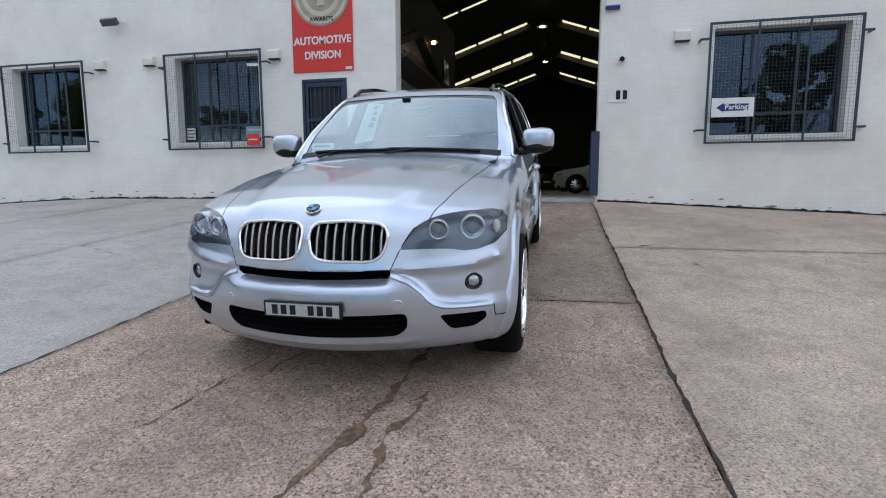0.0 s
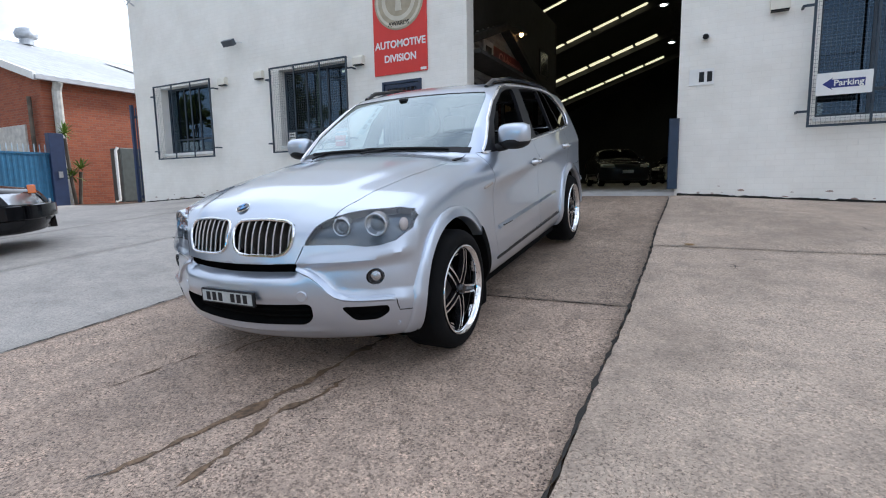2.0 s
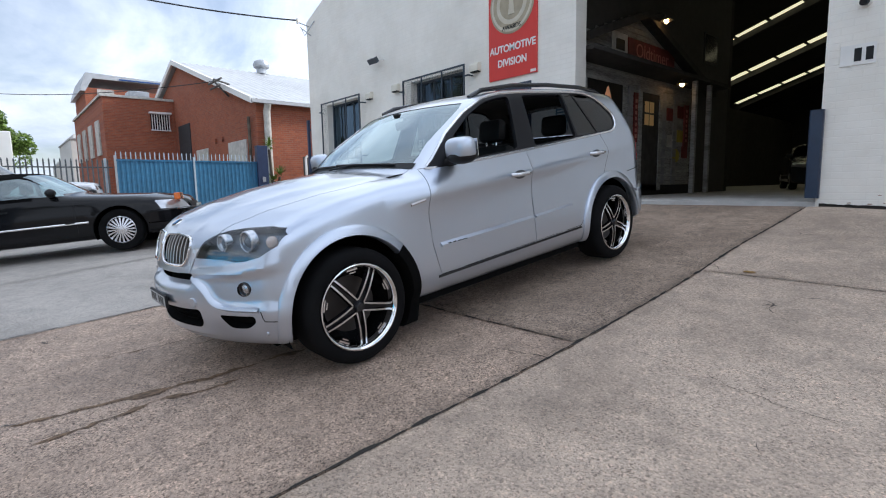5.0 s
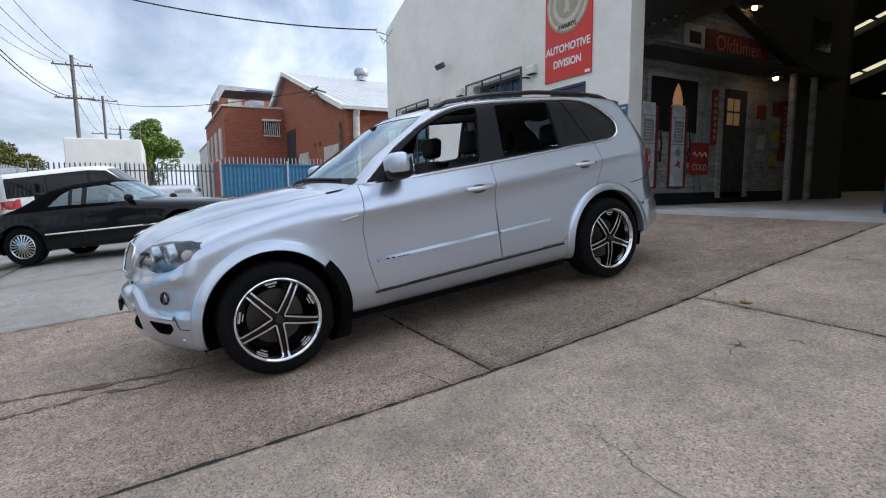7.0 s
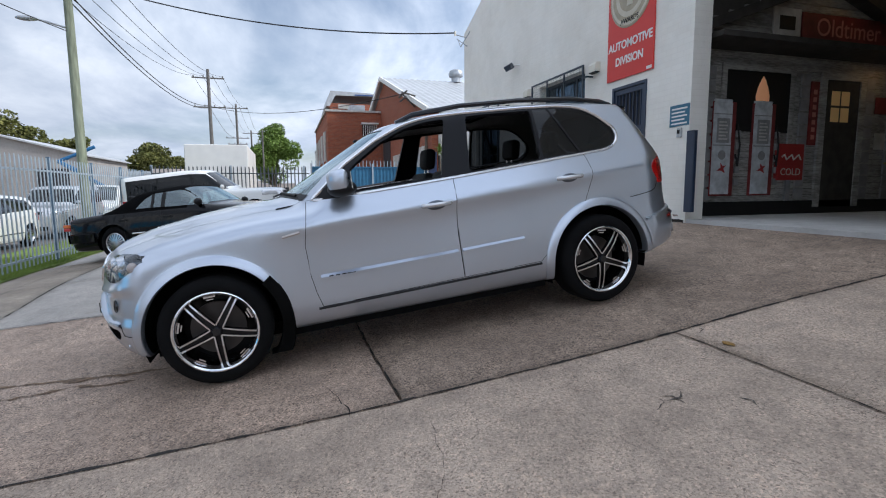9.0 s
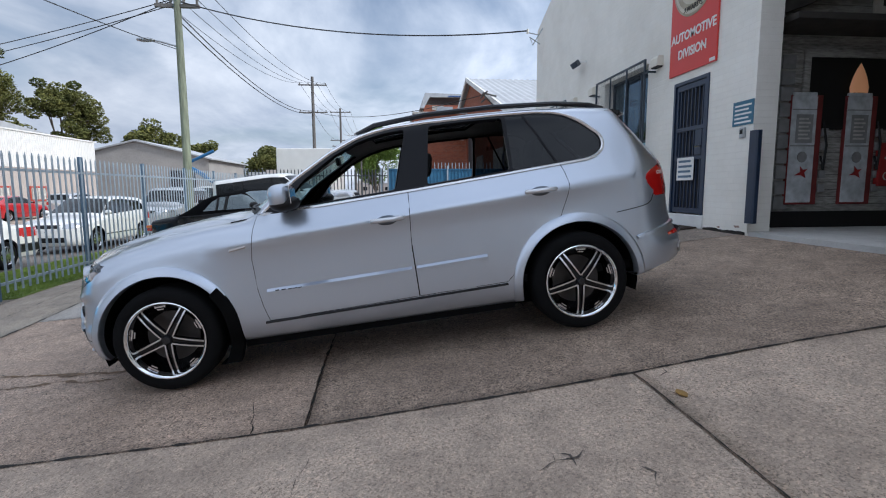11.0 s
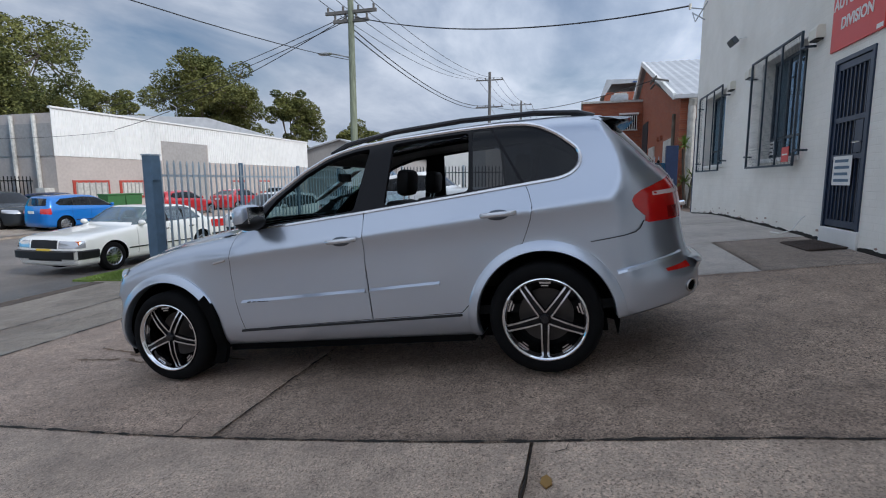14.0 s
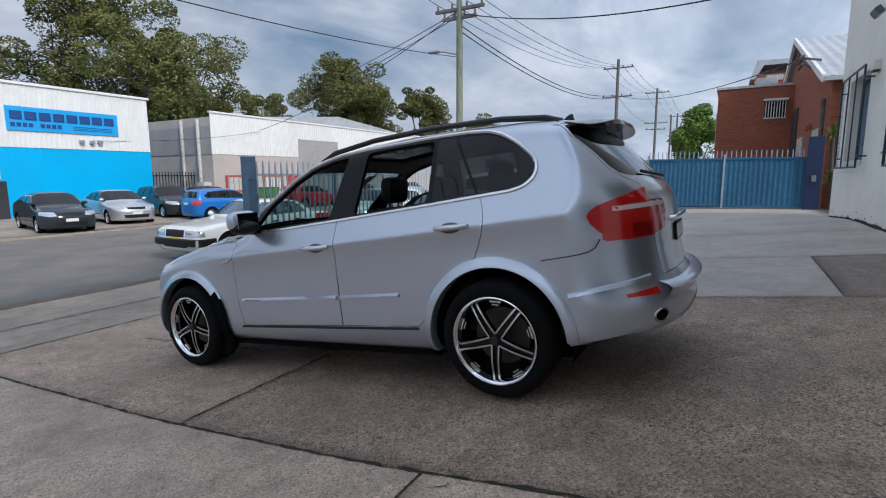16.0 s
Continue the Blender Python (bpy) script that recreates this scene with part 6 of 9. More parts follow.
    for y in np.linspace(-0.56, 0.56, 17):
        rows.append([skirt.verts.new(q) for q in (SUV.at_rear(y, 0.46, 0.004), SUV.at_rear(y, 0.40, 0.006), SUV.at_rear(y, 0.33, 0.006))])
    for a, b in zip(rows, rows[1:]):
        for k in range(2):
            skirt.faces.new((a[k], a[k + 1], b[k + 1], b[k]))
    part("diffuser", skirt, M["black"], car, "black lower bumper insert", smooth=True)
    # rear wiper
    rw = bmesh.new()
    tube(rw, [SUV.at_rear(0.0, 1.255, 0.03), SUV.at_rear(0.42, 1.29, 0.014)], 0.010, 6)
    part("rear_wiper", rw, M["black"], car)
    # aerial fin
    fin = bmesh.new()
    prism(fin, [(-1.70, 1.70), (-1.76, 1.745), (-1.79, 1.75), (-1.80, 1.70)], -0.012, 0.012)
    part("aerial", fin, M["gloss"], car)
    bm.free()
    return car


# Brighter copy of the body silver, standing in for light on the grips.
M["lit_grip_paint"] = car_paint("lit_handle_silver", (0.68, 0.69, 0.71), 0.6, 0.22)
M["lamp_pale"] = mat("pale_lamp_lens", (0.70, 0.55, 0.53), 0.15, vary=0, coat=1.0)
M["badge_dark"] = mat("badge_black", (0.02, 0.02, 0.025), 0.2, vary=0)
M["badge_light"] = mat("badge_blue", (0.05, 0.22, 0.50), 0.2, vary=0)
silver_suv()


# ---- fittings on the white wall ----
def window_unit(i, x0, x1, blinds=False):
    w = thing("window_%d" % i, pose(0, 0, 0), "dark-framed aluminium window in a white brick reveal", "window", kind="structure")
    y, low, high = WY + 0.20, WZ0 - DROP[i - 1], WZ1 - DROP[i - 1]
    part("window_frame", boxes((x0, x1, y, y + 0.05, low, low + 0.05), (x0, x1, y, y + 0.05, high - 0.05, high), (x0, x0 + 0.05, y, y + 0.05, low + 0.05, high - 0.05), (x1 - 0.05, x1, y, y + 0.05, low + 0.05, high - 0.05),
         (x0 + 0.62, x0 + 0.66, y + 0.003, y + 0.047, low + 0.05, high - 0.05), (x1 - 0.66, x1 - 0.62, y + 0.003, y + 0.047, low + 0.05, high - 0.05), (x0 + 0.05, x1 - 0.05, y + 0.006, y + 0.044, low + 0.34, low + 0.38)), M["bar"], w)
    part("window_sill", boxes((x0 - 0.02, x1 + 0.02, WY - 0.04, WY + 0.20, low - 0.07, low), bevel=0.008), M["white"], w)
    for a, b in ((x0 + 0.05, x0 + 0.62), (x0 + 0.66, x1 - 0.66), (x1 - 0.62, x1 - 0.05)):
        part("pane", boxes((a, b, y + 0.02, y + 0.026, low + 0.05, high - 0.05)), M["win"], w).visible_shadow = False
    # Office shell behind the panes; its colour supplies the dimness.
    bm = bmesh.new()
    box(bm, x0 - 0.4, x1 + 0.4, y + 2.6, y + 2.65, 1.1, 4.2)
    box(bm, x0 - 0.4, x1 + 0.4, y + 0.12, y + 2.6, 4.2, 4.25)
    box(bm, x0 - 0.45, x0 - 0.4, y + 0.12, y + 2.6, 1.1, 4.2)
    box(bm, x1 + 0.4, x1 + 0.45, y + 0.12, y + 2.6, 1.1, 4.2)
    tagged(part("wall_office_%d" % i, bm, M["office"]), "office behind a window, painted near-black for its dimness", "wall", kind="structure")
    if blinds:
        b = thing("window_blind", pose(0, 0, 0), "blue-grey slatted blind hanging behind glass", "blind")
        for k in range(34):
            z = low + 0.10 + 0.046 * k
            part("slat", prism(bmesh.new(), [(y + 0.09, z), (y + 0.115, z + 0.024), (y + 0.116, z + 0.026), (y + 0.089, z + 0.002)], x0 + 0.05, x1 - 0.05, "x"), M["blind"], b)
    else:
        lt = thing("tube_light", pose(x1 - 0.55, y + 1.2, 4.08), "lit fluorescent tube on an office ceiling", "ceiling light")
        part("tube", tube(bmesh.new(), [(-0.6, 0, 0), (0.6, 0.25, 0)], 0.03, 8), M["tube"], lt)


M["wire"] = mat("grey_wire", (0.06, 0.07, 0.085), 0.5, metal=0.2, vary=0.1)
# Loft render painted dark to carry the shade inside the workshop.
M["loft"] = mat("shaded_loft_render", (0.075, 0.07, 0.063), 0.85, vary=0.12)
M["teal"] = mat("pale_blue_sticker", (0.25, 0.48, 0.55), 0.5, vary=0.05)
# Near-black paint in place of a dim office interior.
M["office"] = mat("shaded_office_paint", (0.05, 0.055, 0.065), 0.8, vary=0.15)
M["blind"] = mat("blue_blind_slat", (0.025, 0.045, 0.08), 0.5, vary=0.1)
M["tube"] = glow("fluorescent_tube", (1.0, 0.88, 0.55), 3.0)
for i, (a, b) in enumerate(WINDOWS):
    window_unit(i + 1, a, b, i == 2)


def bar_grille(x0, x1, mesh_from, mesh_to, drop=0.0):
    z0, z1, y = 2.065 - drop, 3.965 - drop, WY - 0.13
    g = thing("window_grille", pose(0, 0, 0), "dark blue steel security bars standing off the wall", "security bars", "window grilles")
    r = 0.016
    part("grille_frame", boxes((x0, x1, y - r, y + r, z0, z0 + 2 * r), (x0, x1, y - r, y + r, z1 - 2 * r, z1), (x0, x0 + 2 * r, y - r, y + r, z0 + 2 * r, z1 - 2 * r), (x1 - 2 * r, x1, y - r, y + r, z0 + 2 * r, z1 - 2 * r)), M["bar"], g)
    for k in (1, 2):
        x = x0 + (x1 - x0) * k / 3
        part("upright_bar", boxes((x - 0.014, x + 0.014, y - 0.012, y + 0.012, z0 + 2 * r, z1 - 2 * r)), M["bar"], g)
    for x in (x0, x1):
        for z in (z0 + 0.22, z1 - 0.25):
            s = -1 if x == x0 else 1
            part("bracket", boxes((min(x, x + s * 0.12), max(x, x + s * 0.12), y - 0.012, y + 0.012, z - 0.016, z + 0.016), (x + s * 0.12 - 0.014, x + s * 0.12 + 0.014, y - 0.012, WY, z - 0.014, z + 0.014)), M["bar"], g)
    bm = bmesh.new()
    n = int((x1 - x0) / 0.055)
    for k in range(1, n):
        x = x0 + (x1 - x0) * k / n
        if mesh_from <= k / n <= mesh_to:
            box(bm, x - 0.0013, x + 0.0013, y + 0.013, y + 0.0156, z0 + 2 * r, z1 - 2 * r)
    xa, xb = x0 + (x1 - x0) * mesh_from, x0 + (x1 - x0) * mesh_to
    for k in range(1, 35):
        z = z0 + (z1 - z0) * k / 35
        box(bm, xa, xb, y + 0.0156, y + 0.018, z - 0.0013, z + 0.0013)
    tagged(part("wire_mesh", bm, M["wire"], g, "welded wire mesh"), kind="stuff")


bar_grille(-11.98, -9.79, 0.0, 0.14)
bar_grille(-7.80, -5.61, 0.0, 1.0)
bar_grille(2.37, 4.52, 0.0, 1.0, 0.08)


def notice(x, z, w, h, material, y=WY - 0.16, rows=3, bar="black", label="white notice with unreadable lines of print", top=None):
    s = thing("notice", pose(x, y, z), label, "notice")
    part("card", boxes((-w / 2, w / 2, -0.004, 0.0, -h / 2, h / 2)), M[material], s)
    for k in range(rows):
        zz = h / 2 - h * (k + 0.75) / (rows + 0.5)
        part("print_bar", boxes((-w * 0.4, w * (0.4 if k % 2 else 0.33), -0.006, -0.004, zz - h * 0.05, zz + h * 0.05)), M[bar], s)
    return s


notice(-5.83, 2.24, 0.27, 0.22, "red", rows=1, bar="white", label="red and white warning notice on security bars")
notice(-7.5, 2.42, 0.2, 0.24, "white", y=WY + 0.19, label="small printed card in a window corner")
notice(-6.0, 2.42, 0.42, 0.24, "teal", y=WY + 0.19, rows=2, bar="white", label="pale blue sticker in a window corner")
# the arrow sign
ps = thing("parking_sign", pose(2.755, WY - 0.17, 2.55), "white sign with a blue arrow hung on window bars", "sign")
part("board", boxes((-0.31, 0.31, -0.006, 0.0, -0.15, 0.15), bevel=0.002), M["white"], ps)
M["sign_blue"] = mat("sign_blue_print", (0.01, 0.02, 0.16), 0.4, vary=0.03)
part("arrow", prism(bmesh.new(), [(-0.24, 0), (-0.12, 0.085), (-0.14, 0.055), (0.23, 0.055), (0.23, -0.055), (-0.14, -0.055), (-0.12, -0.085)], -0.0085, -0.006), M["sign_blue"], ps)
text_mesh("lettering", "Parking", 0.112, M["white"], pose(0.05, -0.0095, 0.004, 90), ps, bold=0.002)
# house number plate, as plain bars
hn = thing("number_sign", pose(1.02, WY - 0.004, 2.84), "small white plate with dark bars on a white wall", "sign")
part("plate", boxes((-0.17, 0.17, -0.008, 0, -0.12, 0.12), bevel=0.002), M["white"], hn)
for x in (0.0, 0.11):
    part("bar", boxes((x - 0.035, x + 0.035, -0.0105, -0.008, -0.075, 0.075)), M["black"], hn)
# red award sign
rs = thing("award_sign", pose(0, WY - 0.03, 0), "tall red sign board with a bronze medal and white lettering", "sign")
part("board", boxes((-4.98, -3.75, 0, 0.028, 3.49, 5.62), bevel=0.004), M["red"], rs)
medal = lathe(bmesh.new(), [(0.0, 0.0), (0.54, 0.0), (0.56, 0.006), (0.56, 0.010)], seg=48)
bmesh.ops.translate(medal, verts=medal.verts, vec=(-4.365, -0.012, 4.88))
part("medal", medal, M["bronze"], rs, "bronze medal disc")
for r0, r1, k in ((0.47, 0.52, "bronze_l"), (0.30, 0.385, "bronze_l")):
    ring = lathe(bmesh.new(), [(r0, 0.0), ((r0 + r1) / 2, -0.006), (r1, 0.0)], seg=48)
    bmesh.ops.translate(ring, verts=ring.verts, vec=(-4.365, -0.013, 4.88))
    part("medal_ring", ring, M[k], rs, smooth=True)
part("medal_emblem", prism(bmesh.new(), [(-4.44, 4.68), (-4.29, 4.68), (-4.31, 4.85), (-4.33, 5.08), (-4.365, 5.14), (-4.40, 5.08), (-4.42, 4.85)], -0.022, -0.012), M["bronze_l"], rs)
text_mesh("lettering", "AWARDS", 0.115, M["black"], pose(-4.365, -0.016, 4.44, 90), rs, bold=0.002)
text_mesh("lettering", "AUTOMOTIVE", 0.195, M["white"], pose(-4.36, -0.003, 4.06, 90), rs, bold=0.005, squeeze=0.94)
text_mesh("lettering", "DIVISION", 0.195, M["white"], pose(-4.36, -0.003, 3.79, 90), rs, bold=0.005, squeeze=0.92)
part("maker_label", boxes((-3.9, -3.77, -0.002, 0, 3.51, 3.56)), M["white"], rs)


def wall_box(x, z, w=0.24, h=0.17, d=0.11):
    b = thing("wall_box", pose(x, WY, z), "cream plastic vent box on a white wall", "wall box", "wall boxes")
    bm = bmesh.new()
    prism(bm, [(-d, -h / 2), (0, -h / 2), (0, h / 2), (-d * 0.75, h / 2), (-d, h * 0.25)], -w / 2, w / 2, "x")
    part("housing", bm, M["cream"], b)
    part("lower_lip", boxes((-w / 2 + 0.01, w / 2 - 0.01, -d + 0.01, -0.01, -h / 2 - 0.02, -h / 2)), M["black"], b)


for x, z in ((-9.42, 3.86), (-8.2, 3.88), (-5.36, 3.86), (1.98, 3.74)):
    wall_box(x, z)
al = thing("alarm_box", pose(0.88, WY, 4.34), "white alarm siren box with a blue base", "alarm box")
part("cover", boxes((-0.12, 0.12, -0.08, 0, -0.06, 0.2), bevel=0.01), M["white"], al)
part("base", boxes((-0.115, 0.115, -0.082, 0, -0.11, -0.062), bevel=0.006), M["sign_blue"], al)
dc = thing("dome_camera", pose(1.06, WY, 3.42), "small white security camera with a dark lens", "camera")
part("mount", tube(bmesh.new(), [(0, 0, 0), (0, -0.05, 0)], 0.055, 16), M["white"], dc, smooth=True)
part("lens", tube(bmesh.new(), [(0, -0.05, 0), (-0.01, -0.12, -0.015)], 0.04, 14), M["black"], dc, smooth=True)
fl = thing("flood_light", pose(-8.88, WY, 4.66), "twin flood light on a white wall bracket", "flood light")
part("bracket", tubes([(0.14, 0, 0.02), (0.1, -0.12, 0.02)], [(0.1, -0.12, 0.02), (-0.1, -0.14, 0.0)], r=0.016), M["white"], fl)
for dx in (0.0, -0.16):
    hd = boxes((-0.10, 0.10, -0.05, 0.05, -0.07, 0.07), bevel=0.012)
    bmesh.ops.rotate(hd, verts=hd.verts, cent=(0, 0, 0), matrix=Matrix.Rotation(radians(35), 3, "X"))
    bmesh.ops.translate(hd, verts=hd.verts, vec=(dx, -0.20, 0.0))
    part("lamp_head", hd, M["lamp_bowl"], fl)
# security door
dr = thing("door_1", pose(0, 0, 0), "navy steel security door with upright bars over a dark doorway", "door", kind="structure")
x0, x1, z0, z1 = DOOR
y = WY + 0.03
part("door_frame", boxes((x0, x0 + 0.05, y - 0.05, y + 0.06, z0, z1), (x1 - 0.05, x1, y - 0.05, y + 0.06, z0, z1), (x0 + 0.05, x1 - 0.05, y - 0.05, y + 0.06, z1 - 0.05, z1)), M["navy"], dr)
part("leaf_frame", boxes((x0 + 0.06, x0 + 0.12, y - 0.03, y + 0.01, z0 + 0.02, z1 - 0.06), (x1 - 0.12, x1 - 0.06, y - 0.03, y + 0.01, z0 + 0.02, z1 - 0.06), (x0 + 0.12, x1 - 0.12, y - 0.03, y + 0.01, z0 + 0.02, z0 + 0.10),
     (x0 + 0.12, x1 - 0.12, y - 0.03, y + 0.01, z1 - 0.14, z1 - 0.06), (x0 + 0.12, x1 - 0.12, y - 0.03, y + 0.01, z0 + 0.86, z0 + 0.92), (x0 + 0.12, x1 - 0.12, y - 0.03, y + 0.01, z0 + 1.32, z0 + 1.38)), M["navy"], dr)
for k in range(7):
    x = x0 + 0.12 + 0.68 * (k + 0.5) / 7
    part("upright_bar", boxes((x - 0.011, x + 0.011, y - 0.018, y + 0.002, z0 + 0.1, z1 - 0.14)), M["navy"], dr)
# Near-black sheet close behind the bars stands in for the unlit doorway.
part("backing", boxes((x0 + 0.06, x1 - 0.06, y + 0.02, y + 0.03, z0 + 0.02, z1 - 0.06)), M["unlit_room_black"], dr)
part("lock_plate", boxes((x1 - 0.30, x1 - 0.13, y - 0.034, y - 0.02, z0 + 0.93, z0 + 1.31)), M["navy"], dr)
part("door_handle", tubes([(x1 - 0.10, y - 0.03, z0 + 1.05), (x1 - 0.10, y - 0.08, z0 + 1.05), (x1 - 0.22, y - 0.08, z0 + 1.05)], r=0.012), M["chrome"], dr, "chrome lever handle")
tagged(part("doorstep", boxes((x0 - 0.02, x1 + 0.02, WY - 0.03, WY + WT, 1.0, 1.25), bevel=0.01), M["white"]), "white-painted brick doorstep", "step", kind="structure")
notice((x0 + x1) / 2 - 0.06, z0 + 0.72, 0.46, 0.36, "white", y=y - 0.035, rows=4, bar="post_blue", label="white dealer notice on the bars of a navy door")
bs = thing("wall_sign", pose(-3.13, WY - 0.002, 2.66), "small teal sign with rows of pale print", "sign")
M["teal_sign"] = mat("teal_sign_print", (0.03, 0.14, 0.23), 0.4, vary=0.04)
part("board", boxes((-0.20, 0.20, -0.008, 0, -0.16, 0.16)), M["teal_sign"], bs)
for k in range(5):
    part("print_bar", boxes((-0.16, 0.16 - 0.05 * (k % 2), -0.010, -0.008, 0.10 - 0.055 * k - 0.012, 0.10 - 0.055 * k + 0.012)), M["white"], bs)
ic = thing("intercom", pose(-3.10, WY, 2.40), "small grey entry keypad below a wall sign", "intercom")
part("case", boxes((-0.04, 0.04, -0.04, 0, -0.07, 0.07), bevel=0.006), M["steel"], ic)
part("buttons", boxes((-0.025, 0.025, -0.044, -0.04, -0.02, 0.04)), M["black"], ic)
for x, z0, z1 in ((-2.83, 1.2, 2.40), (0.665, 1.14, 2.24)):
    g = thing("corner_guard", pose(x, WY, 0), "dark blue steel guard on a doorway corner", "corner guard", "corner guards")
    s = 1 if x > 0 else -1
    bm = bmesh.new()
    prism(bm, [(-0.06, -0.07), (0.06, -0.07), (0.075, -0.05), (0.075, 0.0), (-0.075, 0.0), (-0.075, -0.05)], z0, z1, "z")
    part("post", bm, M["navy"], g)
mt = thing("door_mat", pose(-4.3, WY - 0.30, ground_z(-4.3, WY - 0.30) + 0.004, 6, 0, 2), "brown ribbed door mat on the concrete", "door mat")
M["mat"] = mat("brown_mat", (0.07, 0.05, 0.04), 0.95, vary=0.2, bump=0.6, bump_scale=150)
part("mat_base", boxes((-0.40, 0.40, -0.21, 0.21, 0, 0.018), bevel=0.004), M["mat"], mt)
for k in range(12):
    part("rib", boxes((-0.38, 0.38, -0.19 + 0.032 * k, -0.175 + 0.032 * k, 0.018, 0.024)), M["mat"], mt)
hs = thing("hose", pose(0, 0, 0), "short white hose end at the foot of a wall", "hose")
hz = ground_z(-5.4, 9.1)
part("hose_pipe", tube(bmesh.new(), [(-5.35, 9.24, hz + 0.28), (-5.32, 9.2, hz + 0.26), (-5.36, 9.1, hz + 0.08), (-5.5, 9.0, hz + 0.015), (-5.75, 8.95, hz + 0.012)], 0.009, 6), M["white"], hs, smooth=True)
# aerial bracket and pipe at the gable corner
br = thing("cable_bracket", pose(-12.75, WY, 6.45), "rusty cable bracket on a gable corner", "bracket")
part("arm", tubes([(0, 0, 0), (-0.1, -0.35, 0.1)], [(0.1, 0, -0.3), (-0.05, -0.3, -0.05)], [(0.35, 0, 0.1), (0.15, -0.25, -0.35), (0.05, -0.3, -0.1)], r=0.016), M["steel"], br)
part("insulator", tubes([(-0.1, -0.35, 0.06), (-0.1, -0.35, 0.2)], r=0.035), M["cream"], br)

# ---- the workshop inside ----
def roof_z(x):
    return RIDGE_Z - 0.75 - 0.34 * abs(x - RIDGE_X)


def shed_roof():
    bm = bmesh.new()
    prism(bm, [(WX0, roof_z(WX0)), (RIDGE_X, roof_z(RIDGE_X)), (WX1, roof_z(WX1)), (WX1, roof_z(WX1) + 0.12), (RIDGE_X, roof_z(RIDGE_X) + 0.12), (WX0, roof_z(WX0) + 0.12)], WY + WT, 45)
    tagged(part("ceiling", bm, M["shed_tin"]), "pitched steel roof seen from inside, painted near-black for shade", "ceiling", kind="structure")
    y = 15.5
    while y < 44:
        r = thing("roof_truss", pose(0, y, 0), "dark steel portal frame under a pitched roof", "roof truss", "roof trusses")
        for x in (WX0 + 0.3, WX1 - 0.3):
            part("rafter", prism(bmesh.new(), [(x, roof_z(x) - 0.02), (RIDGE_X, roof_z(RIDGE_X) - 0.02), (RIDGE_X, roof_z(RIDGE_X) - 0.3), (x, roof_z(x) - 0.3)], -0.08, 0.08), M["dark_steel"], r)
        y += 6.3
    for yy in (17.0, 22.5, 28.0, 34.0, 40.0):
        for s in (-1, 1):
            st = thing("skylight", pose(0, yy, 0), "row of yellowed translucent skylight sheets", "skylight", "skylights")
            for k in range(7):
                a, b = RIDGE_X + s * (0.9 + 1.35 * k), RIDGE_X + s * (0.9 + 1.35 * k + 1.2)
                part("sheet", prism(bmesh.new(), [(a, roof_z(a) - 0.015), (b, roof_z(b) - 0.015), (b, roof_z(b) - 0.005), (a, roof_z(a) - 0.005)], -0.28, 0.28), M["skylight"], st)
    for yy in (26.0, 33.0):
        hb = thing("bay_lamp", pose(-0.75, yy, roof_z(RIDGE_X) - 1.1), "lit round high-bay lamp hung from the roof", "lamp", "bay lamps")
        part("rod", tubes([(0, 0, 0.1), (0, 0, 1.0)], r=0.015), M["dark_steel"], hb)
        part("shade", lathe_z([(0.05, 0.15), (0.12, 0.12), (0.26, 0.0)]), M["dark_steel"], hb)
        part("bulb", lathe_z([(0.0, -0.01), (0.13, -0.01), (0.13, 0.01)]), M["lamp_on"], hb)


def lathe_z(prof, seg=24):
    bm = lathe(bmesh.new(), [(r, z) for r, z in prof], seg=seg)
    bmesh.ops.rotate(bm, verts=bm.verts, cent=(0, 0, 0), matrix=Matrix.Rotation(radians(90), 3, "X"))
    return bm


# Roof and walls painted near-black in place of the shed's own gloom.
M["shed_tin"] = mat("shade_black_roof_sheet", (0.035, 0.033, 0.03), 0.8, vary=0.2)
M["dark_steel"] = mat("near_black_steel", (0.03, 0.03, 0.03), 0.6, vary=0.2)
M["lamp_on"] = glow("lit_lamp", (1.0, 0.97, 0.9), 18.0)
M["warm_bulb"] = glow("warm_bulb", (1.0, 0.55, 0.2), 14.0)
M["dark_wall"] = mat("shaded_shed_wall", (0.05, 0.045, 0.04), 0.9, vary=0.25, scale=3)
shed_roof()
tagged(part("wall_inner_east", boxes((7.5, 7.7, WY + WT, 45, 1.0, 6.4)), M["dark_wall"]), "inner shed wall painted near-black for shade", "wall", kind="structure")
tagged(part("wall_inner_west", boxes((-3.75, -3.55, WY + WT, 18, 1.0, 6.6)), M["loft"]), "inner partition with an upper loft room, shade painted in", "wall", kind="structure")
tagged(part("wall_loft", boxes((-7.5, -3.55, 18.0, 18.2, 1.0, 6.6), (-9.0, -8.8, 18.2, 45, 1.0, 5.5)), M["dark_wall"]), "end of a loft room, painted near-black for shade", "wall", kind="structure")


